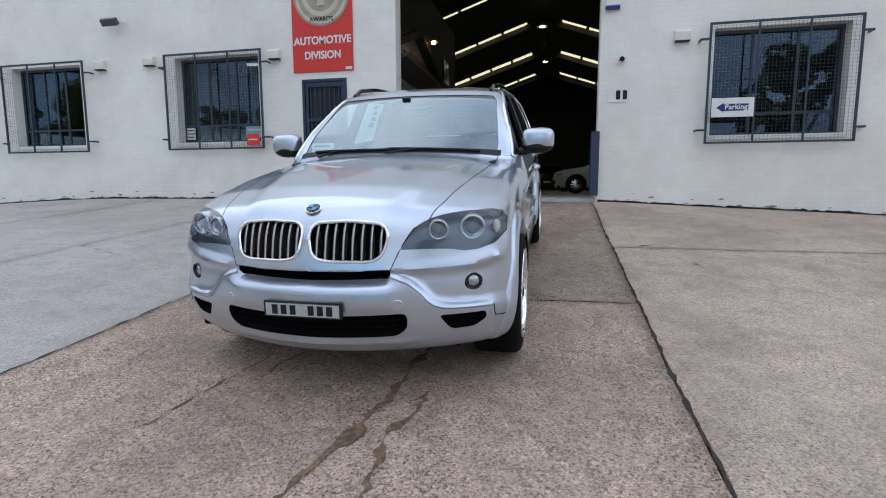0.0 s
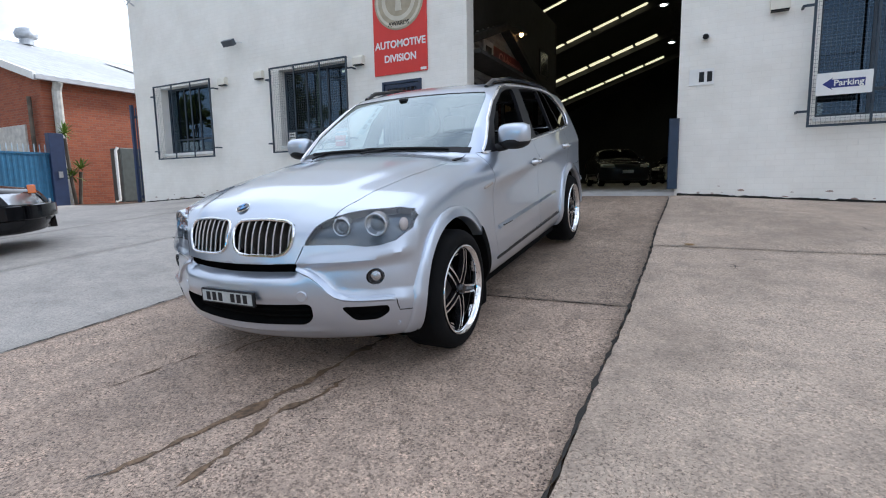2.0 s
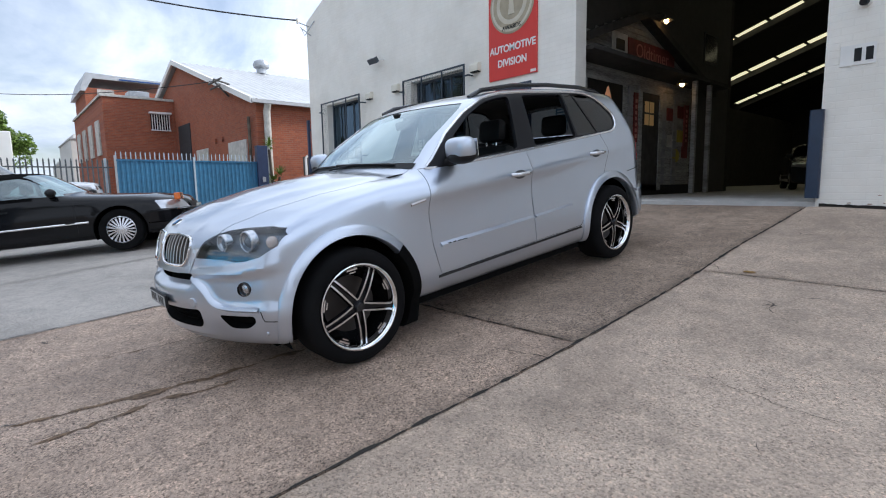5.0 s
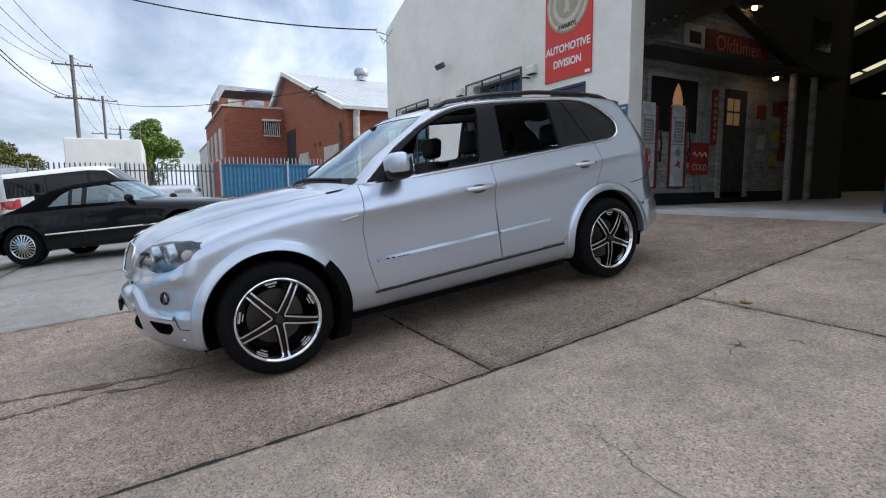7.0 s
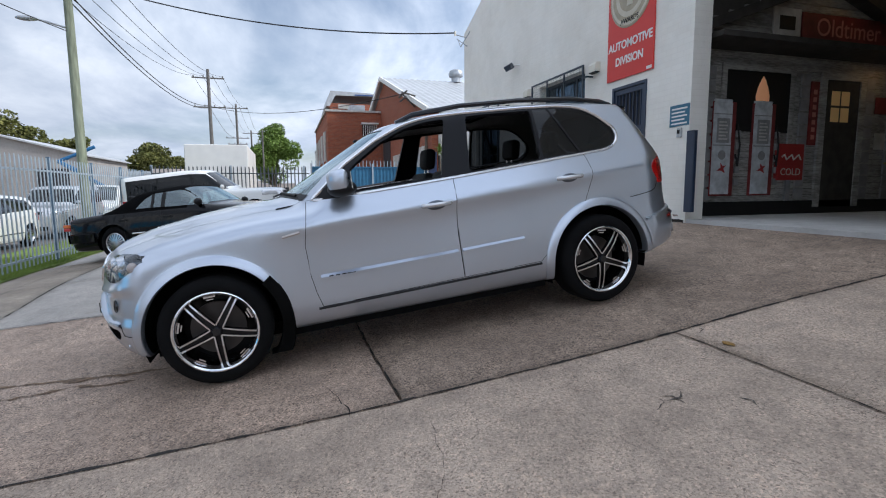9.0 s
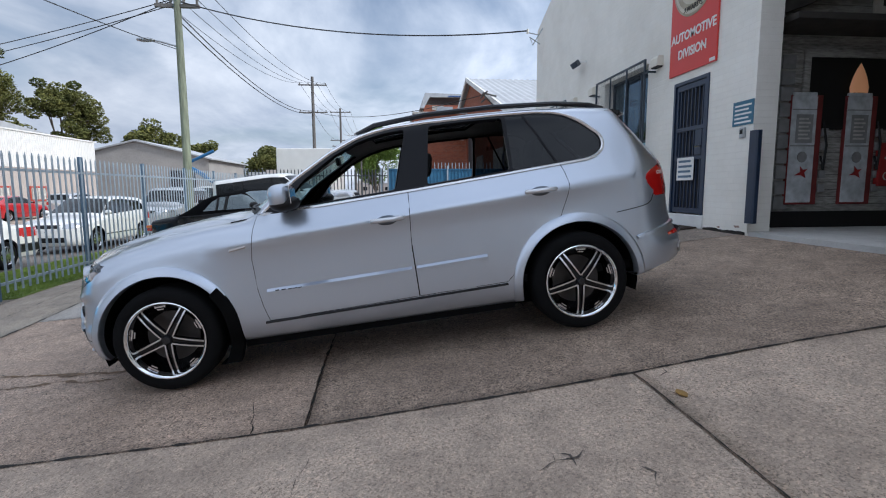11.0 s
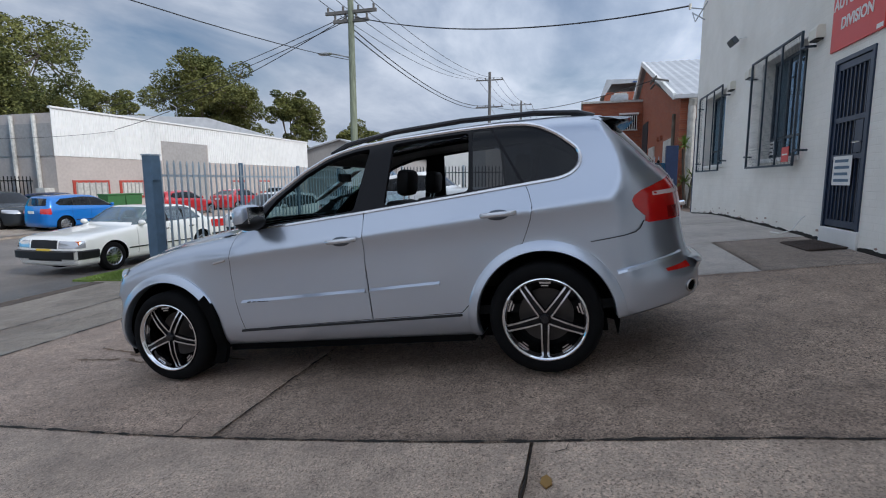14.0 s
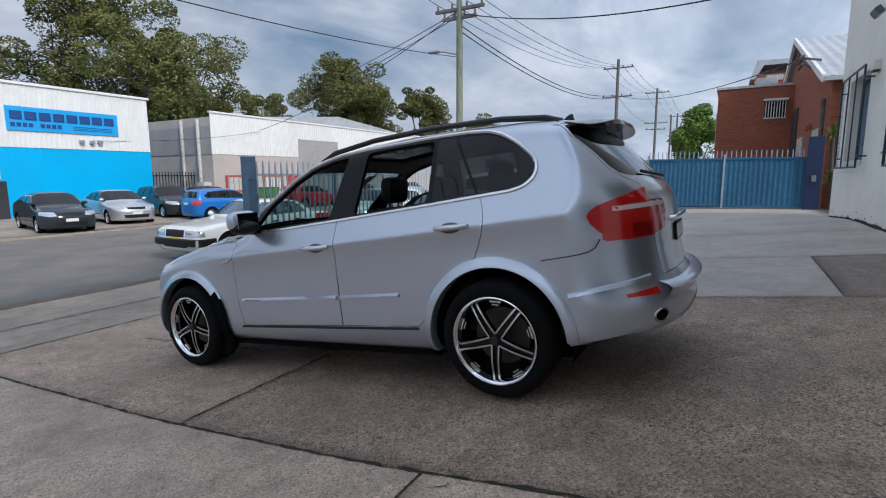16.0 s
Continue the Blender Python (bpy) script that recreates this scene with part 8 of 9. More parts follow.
def parked(kind, x, y, heading, paint, label, style="spoke", glass_mat="tint", roof=None, group="", z=None, plate="plate_w", bumper=None, name="car"):
    """A parked car with its panels, glass, lamps and wheels, set on the ground."""
    sh, bm, d, cache = shell_of(kind)
    c, s = math.cos(radians(heading)), math.sin(radians(heading))
    a0, a1 = d["ax"]
    zf, zr = (ground_z(x + a * c, y + a * s) if z is None else z for a in (a0, a1))
    pitch = math.degrees(math.atan2(zf - zr, a0 - a1))
    car = thing(name, pose(x, y, (zf + zr) / 2, 0, 0, heading) @ pose(0, 0, 0, 0, -pitch, 0), label, "car", group)

    def skin(name, tags, material, key, label="", **k):
        if key not in cache:
            b2 = panel(bm, tags, **k)
            for f in b2.faces:
                f.smooth = True
            me = bpy.data.meshes.new(name)
            b2.to_mesh(me)
            b2.free()
            cache[key] = me
        me = cache[key].copy()
        me.materials.append(M[material])
        ob = new(name, me)
        ob.parent = car
        if label:
            tagged(ob, label)
        return ob
    b = d["belt"]
    skin("body", {0}, paint, "body", both=True, pred=(lambda f: f.z < b + 0.02 or f.x > 0.25) if roof else None)
    if roof:
        skin("soft_top", {0}, roof, "roof", "black fabric soft top", both=True, pred=lambda f: f.z >= b + 0.02 and f.x <= 0.25)
    skin("windscreen", {40}, glass_mat, "ws", both=True, offset=-0.004)
    if d["glass_rear"]:
        skin("rear_window", {41}, "tint", "rw", both=True, offset=-0.004)
    for mir in (False, True):
        sg = -1 if mir else 1
        skin("side_window", {10}, glass_mat, "dlo%d" % mir, mirror=mir, offset=-0.004)
        skin("headlamp", {31}, "lamp_face", "hl%d" % mir, mirror=mir, offset=0.002)
        skin("tail_lamp", {42}, "lamp_red", "tl%d" % mir, mirror=mir, offset=0.002)
        xs = [p[0] for p in d["dlo"]]
        for px in ((-0.25, 0.07), (min(xs) * 0.58, 0.05)):
            zs = [z for z in np.linspace(b - 0.02, d["H"], 60) if inside(d["dlo"], px[0], z)]
            if zs:
                pl = bmesh.new()
                rows = [[pl.verts.new((p.x, sg * p.y, p.z)) for p in (sh.at_side(px[0] - px[1] / 2, z, 0.003), sh.at_side(px[0] + px[1] / 2, z, 0.003))] for z in np.linspace(zs[0], zs[-1], 6)]
                for r0_, r1_ in zip(rows, rows[1:]):
                    pl.faces.new((r0_[0], r0_[1], r1_[1], r1_[0]))
                part("pillar", pl, M["black"], car)
        mr = bmesh.new()
        bmesh.ops.create_uvsphere(mr, u_segments=12, v_segments=8, radius=1.0)
        bmesh.ops.scale(mr, verts=mr.verts, vec=(0.06, 0.10, 0.065))
        q = sh.at_side(d["dlo"][0][0] - 0.12, b + 0.06)
        bmesh.ops.translate(mr, verts=mr.verts, vec=(q.x, sg * (q.y + 0.07), q.z + 0.03))
        part("door_mirror", mr, M[paint] if paint not in ("p_black",) else M["black"], car, smooth=True)
        for hx in (-0.12, -1.0):
            q = sh.at_side(hx - 0.02, b - 0.12)
            part("door_handle", boxes((q.x - 0.08, q.x + 0.08, min(sg * (q.y - 0.01), sg * (q.y + 0.02)), max(sg * (q.y - 0.01), sg * (q.y + 0.02)), q.z - 0.012, q.z + 0.012)), M["black"] if kind in ("boxy", "ragtop") else M[paint], car)
        # side strip and seams
        pts = [sh.at_side(px, 0.46 if kind != "offroad" else 0.62, 0.004) for px in np.linspace(a1 + d["R"] + 0.08, a0 - d["R"] - 0.08, 8)]
        part("side_strip", tube(bmesh.new(), [(p.x, sg * p.y, p.z) for p in pts], 0.014, 6), M["chrome"] if kind == "ragtop" else M["black"], car)
        for px in (0.72, -0.28, -1.02):
            pts = [sh.at_side(px, z, 0.0008) for z in np.linspace(0.32, b - 0.01, 7)]
            part("door_seam", tube(bmesh.new(), [(p.x, sg * p.y, p.z) for p in pts], 0.003, 4), M["black"], car)
        for a in d["ax"]:
            wheel_thing(car, a, sg * (d["W"] - 0.01), d["R"], d["R"], d["R"] * 0.64, 0.2, style, sg)
            well = lathe(bmesh.new(), [(d["R"] + 0.06, d["W"] - 0.06), (d["R"] + 0.06, 0.45), (0.0, 0.44)], seg=20)
            bmesh.ops.translate(well, verts=well.verts, vec=(a, 0, d["R"]))
            bmesh.ops.delete(well, geom=[v for v in well.verts if v.co.z < 0.15], context="VERTS")
            if sg < 0:
                bmesh.ops.scale(well, verts=well.verts, vec=(1, -1, 1))
            part("wheel_well", well, M["well"], car)
    skin("grille", {33}, "black", "grille", both=True, offset=0.003)
    part("cabin", boxes((-1.6, 0.6, -d["W"] + 0.16, d["W"] - 0.16, 0.3, b - 0.06)), M["cabin"], car)
    for sx, ny in ((-0.2, (-0.36, 0.36)), (-1.05, (-0.36, 0.36))):
        for yy in ny:
            part("seat_back", boxes((sx - 0.12, sx, yy - 0.24, yy + 0.24, b - 0.1, b + 0.12), (sx - 0.12, sx - 0.02, yy - 0.13, yy + 0.13, b + 0.14, b + 0.32), bevel=0.03), M["cabin"], car)
    part("underbody", boxes((-1.9, 1.9, -0.66, 0.66, 0.2, 0.28)), M["well"], car)
    for at, sx in ((sh.at_front(0.0, 0.52, 0.008), 1), (sh.at_rear(0.0, b - 0.16 if kind != "offroad" else 0.9, 0.008), -1)):
        pz = at.z
        part("number_plate", boxes((at.x - 0.008, at.x + 0.008, -0.19, 0.19, pz - 0.055, pz + 0.055), bevel=0.003), M[plate], car)
    if bumper:
        for sg in (1, -1):
            for xa, xb in ((a0 + d["R"] + 0.07, 2.24), (-2.46, a1 - d["R"] - 0.07)):
                be = bmesh.new()
                rows = [[be.verts.new((p.x, sg * p.y, p.z)) for p in (sh.at_side(x_, 0.20, 0.003), sh.at_side(x_, 0.35, 0.004), sh.at_side(x_, 0.37, 0.035), sh.at_side(x_, 0.52, 0.035), sh.at_side(x_, 0.54, 0.0))] for x_ in np.linspace(xa, xb, 9)]
                for r0_, r1_ in zip(rows, rows[1:]):
                    for k in range(4):
                        be.faces.new((r0_[k], r0_[k + 1], r1_[k + 1], r1_[k]))
                part("bumper_end", be, M[bumper], car)
        for sx in (1, -1):
            rows = []
            bb = bmesh.new()
            for yy in np.linspace(-d["W"] + 0.05, d["W"] - 0.05, 15):
                get = sh.at_front if sx > 0 else sh.at_rear
                rows.append([bb.verts.new(p) for p in (get(yy, 0.36, 0.0), get(yy, 0.37, 0.07), get(yy, 0.52, 0.07), get(yy, 0.54, 0.0))])
            for r0_, r1_ in zip(rows, rows[1:]):
                for k in range(3):
                    bb.faces.new((r0_[k], r0_[k + 1], r1_[k + 1], r1_[k]))
            part("bumper", bb, M[bumper], car, "black plastic bumper", smooth=True)
    return car


for key, col, met in (("p_black", (0.008, 0.008, 0.009), 0), ("p_white", (0.72, 0.72, 0.70), 0), ("p_cream", (0.80, 0.795, 0.76), 0), ("p_silver", (0.55, 0.56, 0.58), 0.6), ("p_dark", (0.03, 0.035, 0.04), 0.3), ("p_navy", (0.012, 0.025, 0.08), 0.3), ("p_blue", (0.01, 0.16, 0.52), 0.2), ("p_red", (0.42, 0.01, 0.015), 0)):
    deep = key in ("p_black", "p_dark", "p_navy")
    M[key] = car_paint("car_paint_" + key[2:], col, 0 if deep else met, 0.10 if deep else 0.3, 0.0, 0.0 if deep else 1.0)
    if deep:
        M[key].node_tree.nodes["Principled BSDF"].inputs["Specular IOR Level"].default_value = 0.4
    if max(col) < 0.1:
        dark = M[key].node_tree.nodes["Principled BSDF"]
        dark.inputs["Coat Weight"].default_value, dark.inputs["Specular IOR Level"].default_value = 0.12, 0.22
M["lamp_face"] = mat("clear_headlamp", (0.55, 0.56, 0.58), 0.15, metal=0.6, vary=0.05, coat=1.0)
M["ragcloth"] = mat("black_roof_fabric", (0.006, 0.006, 0.0065), 0.95, spec=0.05, vary=0.2, bump=0.3, bump_scale=300)
saab = parked("ragtop", -7.46, 1.92, 65.8, "p_black", "black old convertible with its fabric roof up on the forecourt", "mesh", roof="ragcloth", glass_mat="screen", bumper="p_black")
for sg_ in (-1, 1):
    part("tail_lamp", boxes((-2.31, -2.17, min(sg_ * 0.50, sg_ * 0.775), max(sg_ * 0.50, sg_ * 0.775), 0.60, 0.665), bevel=0.012), M["lamp_red"], saab, "red tail lamp")
    part("rear_indicator", boxes((-2.31, -2.17, min(sg_ * 0.50, sg_ * 0.78), max(sg_ * 0.50, sg_ * 0.78), 0.665, 0.725), bevel=0.012), M["lamp_amber"], saab, "amber rear indicator")
part("indicator_lamp", boxes((2.02, 2.10, -0.80, -0.52, 0.66, 0.76), bevel=0.01), M["lamp_amber"], saab, "amber corner lamp")
parked("offroad", -13.95, 1.35, 80, "p_white", "white boxy four-wheel-drive parked beside a fence", glass_mat="tint")
volvo = parked("boxy", -7.35, -4.85, 0, "p_cream", "pale cream old square saloon parked at the kerb", "disc", glass_mat="screen", plate="plate_y", bumper="black")
part("indicator_lamp", boxes((2.10, 2.20, 0.74, 0.85, 0.65, 0.74), bevel=0.01), M["lamp_amber"], volvo, "amber corner lamp")
STREET = "cars parked along the street"
parked("wagon", -13.8, -5.0, 0, "p_white", "white wagon parked on the street behind a palisade fence", group=STREET)
parked("offroad", -19.6, -5.0, 0, "p_silver", "silver four-wheel-drive parked behind a palisade fence", group=STREET)
parked("van", -25.5, -5.0, 0, "p_white", "white van parked on the street", group=STREET)
FRONT = "cars parked across the street"
parked("sedan", -7.1, -15.6, 80, "p_dark", "black saloon parked nose out across the street", group=FRONT)
parked("sedan", -10.1, -16.8, 80, "p_silver", "silver saloon parked nose out across the street", group=FRONT)
parked("wagon", -13.2, -17.9, 80, "p_dark", "dark grey wagon parked nose out across the street", group=FRONT)
parked("hatch", -16.8, -19.4, 80, "p_navy", "navy hatchback parked nose out across the street", group=FRONT)
parked("hatch", -14.0, -14.4, 172, "p_blue", "bright blue hatchback parked tail-on at the far kerb", group=FRONT)
parked("hatch", -22.5, -17.0, 175, "p_red", "red hatchback parked in front of a white warehouse", group=FRONT)
parked("sedan", -28.5, -17.5, 178, "p_red", "red saloon parked in front of a white warehouse", group=FRONT)
parked("wagon", -35.0, -17.5, 178, "p_silver", "silver wagon parked in front of a warehouse", group=FRONT)
INSIDE = "cars inside the workshop"
parked("sedan", -2.0, 21.5, -70, "p_dark", "dark saloon stored in a dim workshop", group=INSIDE, z=1.085)
parked("sedan", -0.2, 30.0, -95, "p_black", "black saloon facing out of a dim workshop", group=INSIDE, z=1.085)
parked("wagon", 2.9, 33.5, -92, "p_dark", "dark wagon facing out of a dim workshop", group=INSIDE, z=1.085)
parked("hatch", 2.0, 19.0, 180, "p_white", "white car just inside a dim workshop", group=INSIDE, z=1.085)


# ---- fences ----
M["bar_dark"] = mat("dark_grey_fence_paint", (0.06, 0.07, 0.08), 0.5, vary=0.15)
M["fence_navy"] = mat("navy_gate_paint", (0.018, 0.036, 0.095), 0.45, vary=0.15)

def palisade(name, p0, p1, z_top, post_every, pale_gap, label, mat_pale, mat_post, first=0.0):
    f = thing(name, pose(0, 0, 0), label, "fence")
    p0, p1 = Vector(p0), Vector(p1)
    d = (p1 - p0)
    L = d.length
    d.normalize()
    ang = math.degrees(math.atan2(d.y, d.x))

    meshes = {}
    n = int(L / pale_gap)
    for k in range(n + 1):
        t = k * pale_gap
        q = p0 + d * t
        g = ground_z(q.x, q.y) + 0.08
        h = round(z_top - g, 2)
        if h not in meshes:
            bm = bmesh.new()
            prism(bm, [(-0.021, 0.0), (0.021, 0.0), (0.021, h - 0.06), (0.0, h), (-0.021, h - 0.06)], -0.006, 0.006, "y")
            me = mesh_of(bm, "pale")
            me.materials.append(mat_pale)
            meshes[h] = me
        ob = new("pale", meshes[h])
        ob.parent = f
        ob.matrix_basis = pose(q.x, q.y, g, 0, 0, ang)
    t = first
    while t <= L + 0.01:
        q = p0 + d * t
        g = ground_z(q.x, q.y)
        bm = boxes((-0.035, 0.035, -0.035 + 0.06, 0.035 + 0.06, -0.05, z_top + 0.02 - g), bevel=0.004)
        ob = part("post", bm, mat_post, f)
        ob.matrix_basis = pose(q.x, q.y, g, 0, 0, ang)
        t += post_every
    for dz in (0.22, z_top - 0.28):
        pts = []
        m = max(2, int(L / 2))
        for i in range(m + 1):
            q = p0 + d * (L * i / m)
            pts.append((q.x, q.y, (ground_z(q.x, q.y) + dz) if dz < 1 else dz))
        off = Vector((-d.y, d.x, 0)) * 0.03
        bm = tube(bmesh.new(), [Vector(q) + off for q in pts], 0.028, 4)
        part("rail", bm, mat_pale, f)
    return f


palisade("palisade_fence", (-4.62, -1.25, 0), (-17.6, -1.25, 0), 2.28, 2.42, 0.1613, "grey-blue steel palisade fence along the forecourt", M["fence_grey"], M["post_blue"], first=2.35)
palisade("palisade_fence", (-17.6, -1.25, 0), (-17.6, 4.35, 0), 2.5, 2.7, 0.14, "dark steel palisade fence at the yard's end", M["bar_dark"], M["fence_grey"])
gp = thing("gate_post", pose(-4.42, -1.25, ground_z(-4.42, -1.25)), "square blue-grey steel gate post with a latch", "gate post")
part("post", boxes((-0.10, 0.10, -0.10, 0.10, -0.05, 2.29), bevel=0.006), M["post_blue"], gp)
part("cap", boxes((-0.11, 0.11, -0.11, 0.11, 2.29, 2.315)), M["fence_grey"], gp)
part("latch", boxes((-0.03, 0.13, 0.10, 0.15, 1.86, 1.92)), M["post_blue"], gp)
for z in (0.72, 1.5):
    part("hinge", boxes((-0.18, -0.10, -0.03, 0.03, z - 0.06, z + 0.06)), M["black"], gp)
# solid sliding gate with spikes
sg = thing("sliding_gate", pose(-17.6, 0, 0), "solid blue corrugated sliding gate with spikes on top", "gate")
for k in range(34):
    y = 4.42 + 0.145 * k
    part("panel", prism(bmesh.new(), [(-0.012, y), (0.004, y + 0.02), (0.004, y + 0.06), (-0.012, y + 0.08), (-0.012, y + 0.145), (-0.02, y + 0.145), (-0.02, y)], ground_z(-17.6, y) + 0.06, 2.46, "z"), M["fence_blue"], sg)
    part("spike", prism(bmesh.new(), [(y + 0.03, 2.46), (y + 0.06, 2.46), (y + 0.06, 2.72), (y + 0.045, 2.76), (y + 0.03, 2.72)], -0.012, 0.0, "x"), M["fence_grey"], sg)
part("top_rail", boxes((-0.03, 0.03, 4.4, 9.3, 2.44, 2.50)), M["fence_blue"], sg)
part("bottom_rail", boxes((-0.03, 0.03, 4.4, 9.3, 0.84, 0.90)), M["fence_blue"], sg)
for y in (4.40, 6.85):
    part("stile", boxes((0.0, 0.045, y, y + 0.06, 0.8, 2.62)), M["fence_grey"] if y > 5 else M["steel"], sg)
bp = thing("gate_post", pose(-17.6, 9.45, ground_z(-17.6, 9.45)), "tall square blue steel gate post", "gate post")
part("post", boxes((-0.12, 0.12, -0.26, 0.16, -0.05, 2.32), bevel=0.008), M["fence_navy"], bp)
part("lock_box", boxes((0.12, 0.16, -0.1, 0.02, 0.9, 1.1)), M["steel"], bp)
ng = thing("gate_leaf", pose(-13.35, 9.35, ground_z(-13.3, 9.3)), "navy steel gate leaf folded against a wall corner", "gate")
part("leaf_frame", boxes((-0.04, 0.04, -0.04, 0.04, 0.02, 2.75), (-0.03, 0.03, 0.6, 0.66, 0.02, 2.75), (-0.03, 0.03, 0.04, 0.6, 0.15, 0.22), (-0.03, 0.03, 0.04, 0.6, 2.4, 2.47), (-0.03, 0.03, 0.04, 0.6, 0.98, 1.05)), M["fence_navy"], ng)
for k in range(5):
    part("bar", boxes((-0.014, 0.014, 0.1 + 0.1 * k, 0.128 + 0.1 * k, 0.1, 2.7)), M["fence_navy"], ng)
M["sign_cyan"] = mat("cyan_sign_print", (0.02, 0.34, 0.72), 0.4, vary=0.03)
M["sign_ink"] = mat("dark_blue_sign_print", (0.01, 0.06, 0.22), 0.4, vary=0.03)
M["cab_grey"] = mat("grey_green_cabinet_paint", (0.10, 0.115, 0.11), 0.5, vary=0.15)
M["boom_blue"] = mat("blue_machine_paint", (0.02, 0.14, 0.32), 0.5, vary=0.1)
M["pink_render"] = mat("beige_render", (0.48, 0.42, 0.38), 0.85, vary=0.08)
M["red_trim"] = mat("red_window_trim", (0.42, 0.06, 0.04), 0.5, vary=0.08)
M["bin_green"] = mat("green_bin_plastic", (0.05, 0.16, 0.05), 0.5, vary=0.1)


# ---- neighbouring buildings ----
def ribs(bm, x0, x1, z0, z1, y, pitch, depth=0.03, face=1):
    """A ribbed steel sheet along x at y, facing +y."""
    n = int(abs(x1 - x0) / pitch)
    pts = []
    for k in range(n):
        x = x0 + (x1 - x0) * k / n
        w = (x1 - x0) / n
        pts += [(x, 0), (x + w * 0.55, 0), (x + w * 0.65, depth), (x + w * 0.9, depth)]
    pts.append((x1, 0))
    vs = [(bm.verts.new((x, y + d * face, z0)), bm.verts.new((x, y + d * face, z1))) for x, d in pts]
    for a, b in zip(vs, vs[1:]):
        bm.faces.new((a[0], b[0], b[1], a[1]))
    return bm


def brick_works():
    b = thing("brick_building", pose(0, 0, 0), "red brick gabled factory with a steel roof", "building")
    bm = bmesh.new()
    prism(bm, [(-41.0, 0.3), (-19.0, 0.3), (-19.0, 5.1), (-30.2, 8.6), (-41.0, 5.1)], 9.85, 10.15)
    part("gable_wall", bm, M["red_brick"], b)
    part("side_wall", boxes((-19.3, -19.0, 10.15, 60, 0.3, 5.1)), M["red_brick_side"], b)
    bm = bmesh.new()
    n = 130
    for s, xe in ((1, -18.7), (-1, -41.3)):
        rows = []
        for k in range(n * 2 + 1):
            y = 9.6 + 50 * k / (n * 2)
            dz = 0.035 if k % 2 else 0.0
            rows.append([bm.verts.new((-30.2, y, 8.78 + dz)), bm.verts.new((xe, y, 5.12 + dz))])
        for a, c in zip(rows, rows[1:]):
            bm.faces.new((a[0], a[1], c[1], c[0]))
    part("roof", bm, M["steel_roof"], b, "grey ribbed steel roof")
    for xe in (-18.7, -41.3):
        part("barge_board", prism(bmesh.new(), [(-30.2, 8.86), (xe, 5.2), (xe, 4.95), (-30.2, 8.6)], 9.5, 9.62), M["white"], b, "white barge board")
    part("gutter", boxes((-18.78, -18.6, 9.55, 60, 4.98, 5.12)), M["steel_roof"], b)
    part("skylight_strip", prism(bmesh.new(), [(-27.5, 7.98), (-21.0, 5.94), (-21.0, 5.98), (-27.5, 8.02)], 17.0, 18.2), M["white"], b)
    part("skylight_strip", prism(bmesh.new(), [(-27.5, 7.98), (-21.0, 5.94), (-21.0, 5.98), (-27.5, 8.02)], 22.0, 23.2), M["white"], b)
    for y in (14.7, 24.0):
        v = new("roof_ventilator")
        v.parent = b
        v.matrix_basis = pose(-30.0, y, 8.7)
        part("neck", lathe_z([(0.30, 0.0), (0.30, 0.35)]), M["steel"], v)
        part("dome", lathe_z([(0.30, 0.3), (0.46, 0.38), (0.50, 0.55), (0.42, 0.75), (0.2, 0.86), (0.0, 0.88)]), M["steel"], v, smooth=True)
    bl = boxes((-45, -31.7, 6.2, 9.84, 0.2, 6.75))
    part("flat_block", bl, M["red_brick_side"], b, "flat-roofed red brick block")
    part("coping", boxes((-45.1, -31.62, 6.1, 9.84, 6.75, 6.88)), M["white_dim"], b)
    for k in range(4):
        part("block_window", boxes((-34.6 - 3.0 * k, -33.2 - 3.0 * k, 6.12, 6.2, 3.6, 5.6)), M["white_dim"], b)
    w = new("barred_window")
    w.parent = b
    part("pane", boxes((-31.7, -31.66, 8.54, 9.5, 5.05, 5.95)), M["gloss"], w)
    part("hood", boxes((-31.7, -31.3, 8.45, 9.6, 5.95, 6.05)), M["white"], w)
    for k in range(8):
        part("bar", boxes((-31.5, -31.46, 8.56 + 0.13 * k, 8.60 + 0.13 * k, 5.0, 5.95)), M["white"], w)
    part("bottom_bar", boxes((-31.5, -31.46, 8.5, 9.55, 4.98, 5.04)), M["white"], w)
    # Flat near-black sheet on the brick, in place of a shaded opening.
    part("doorway", boxes((-30.9, -28.6, 9.80, 9.86, 0.6, 5.2)), M["unlit_room_black"], b)
    for x0, x1, zt in ((-22.5, -20.2, 3.62), (-27.6, -25.6, 3.6)):
        part("shutter", boxes((x0, x1, 9.79, 9.86, 0.9, zt)), M["white_dim"], b)
    for x in (-23.3, -24.3):
        part("vent_brick", boxes((x - 0.12, x + 0.12, 9.74, 9.86, 3.75, 3.95)), M["red_brick"], b)
    dp = bmesh.new()
    tube(dp, [(-18.85, 10.25, 0.72), (-18.85, 10.25, 4.7), (-18.7, 10.25, 5.0)], 0.15, 10)
    part("downpipe", dp, M["white_dim"], b, "fat white downpipe")
    part("downpipe", tubes([(-19.55, 9.72, 1.0), (-19.55, 9.72, 4.5)], r=0.07), M["bark"], b)
    ins = tubes([(-21.8, 9.8, 6.2), (-21.8, 9.1, 6.35)], [(-22.6, 9.15, 6.25), (-20.9, 9.15, 6.25)], [(-22.4, 9.15, 6.0), (-21.1, 9.15, 6.0)], [(-22.0, 9.8, 5.7), (-21.8, 9.1, 6.3)], r=0.045)
    part("service_bracket", ins, M["far_wood"], b)
    part("rear_block", boxes((-66, -58, 8.6, 16.5, 0.3, 11.6)), M["red_brick_side"], b)
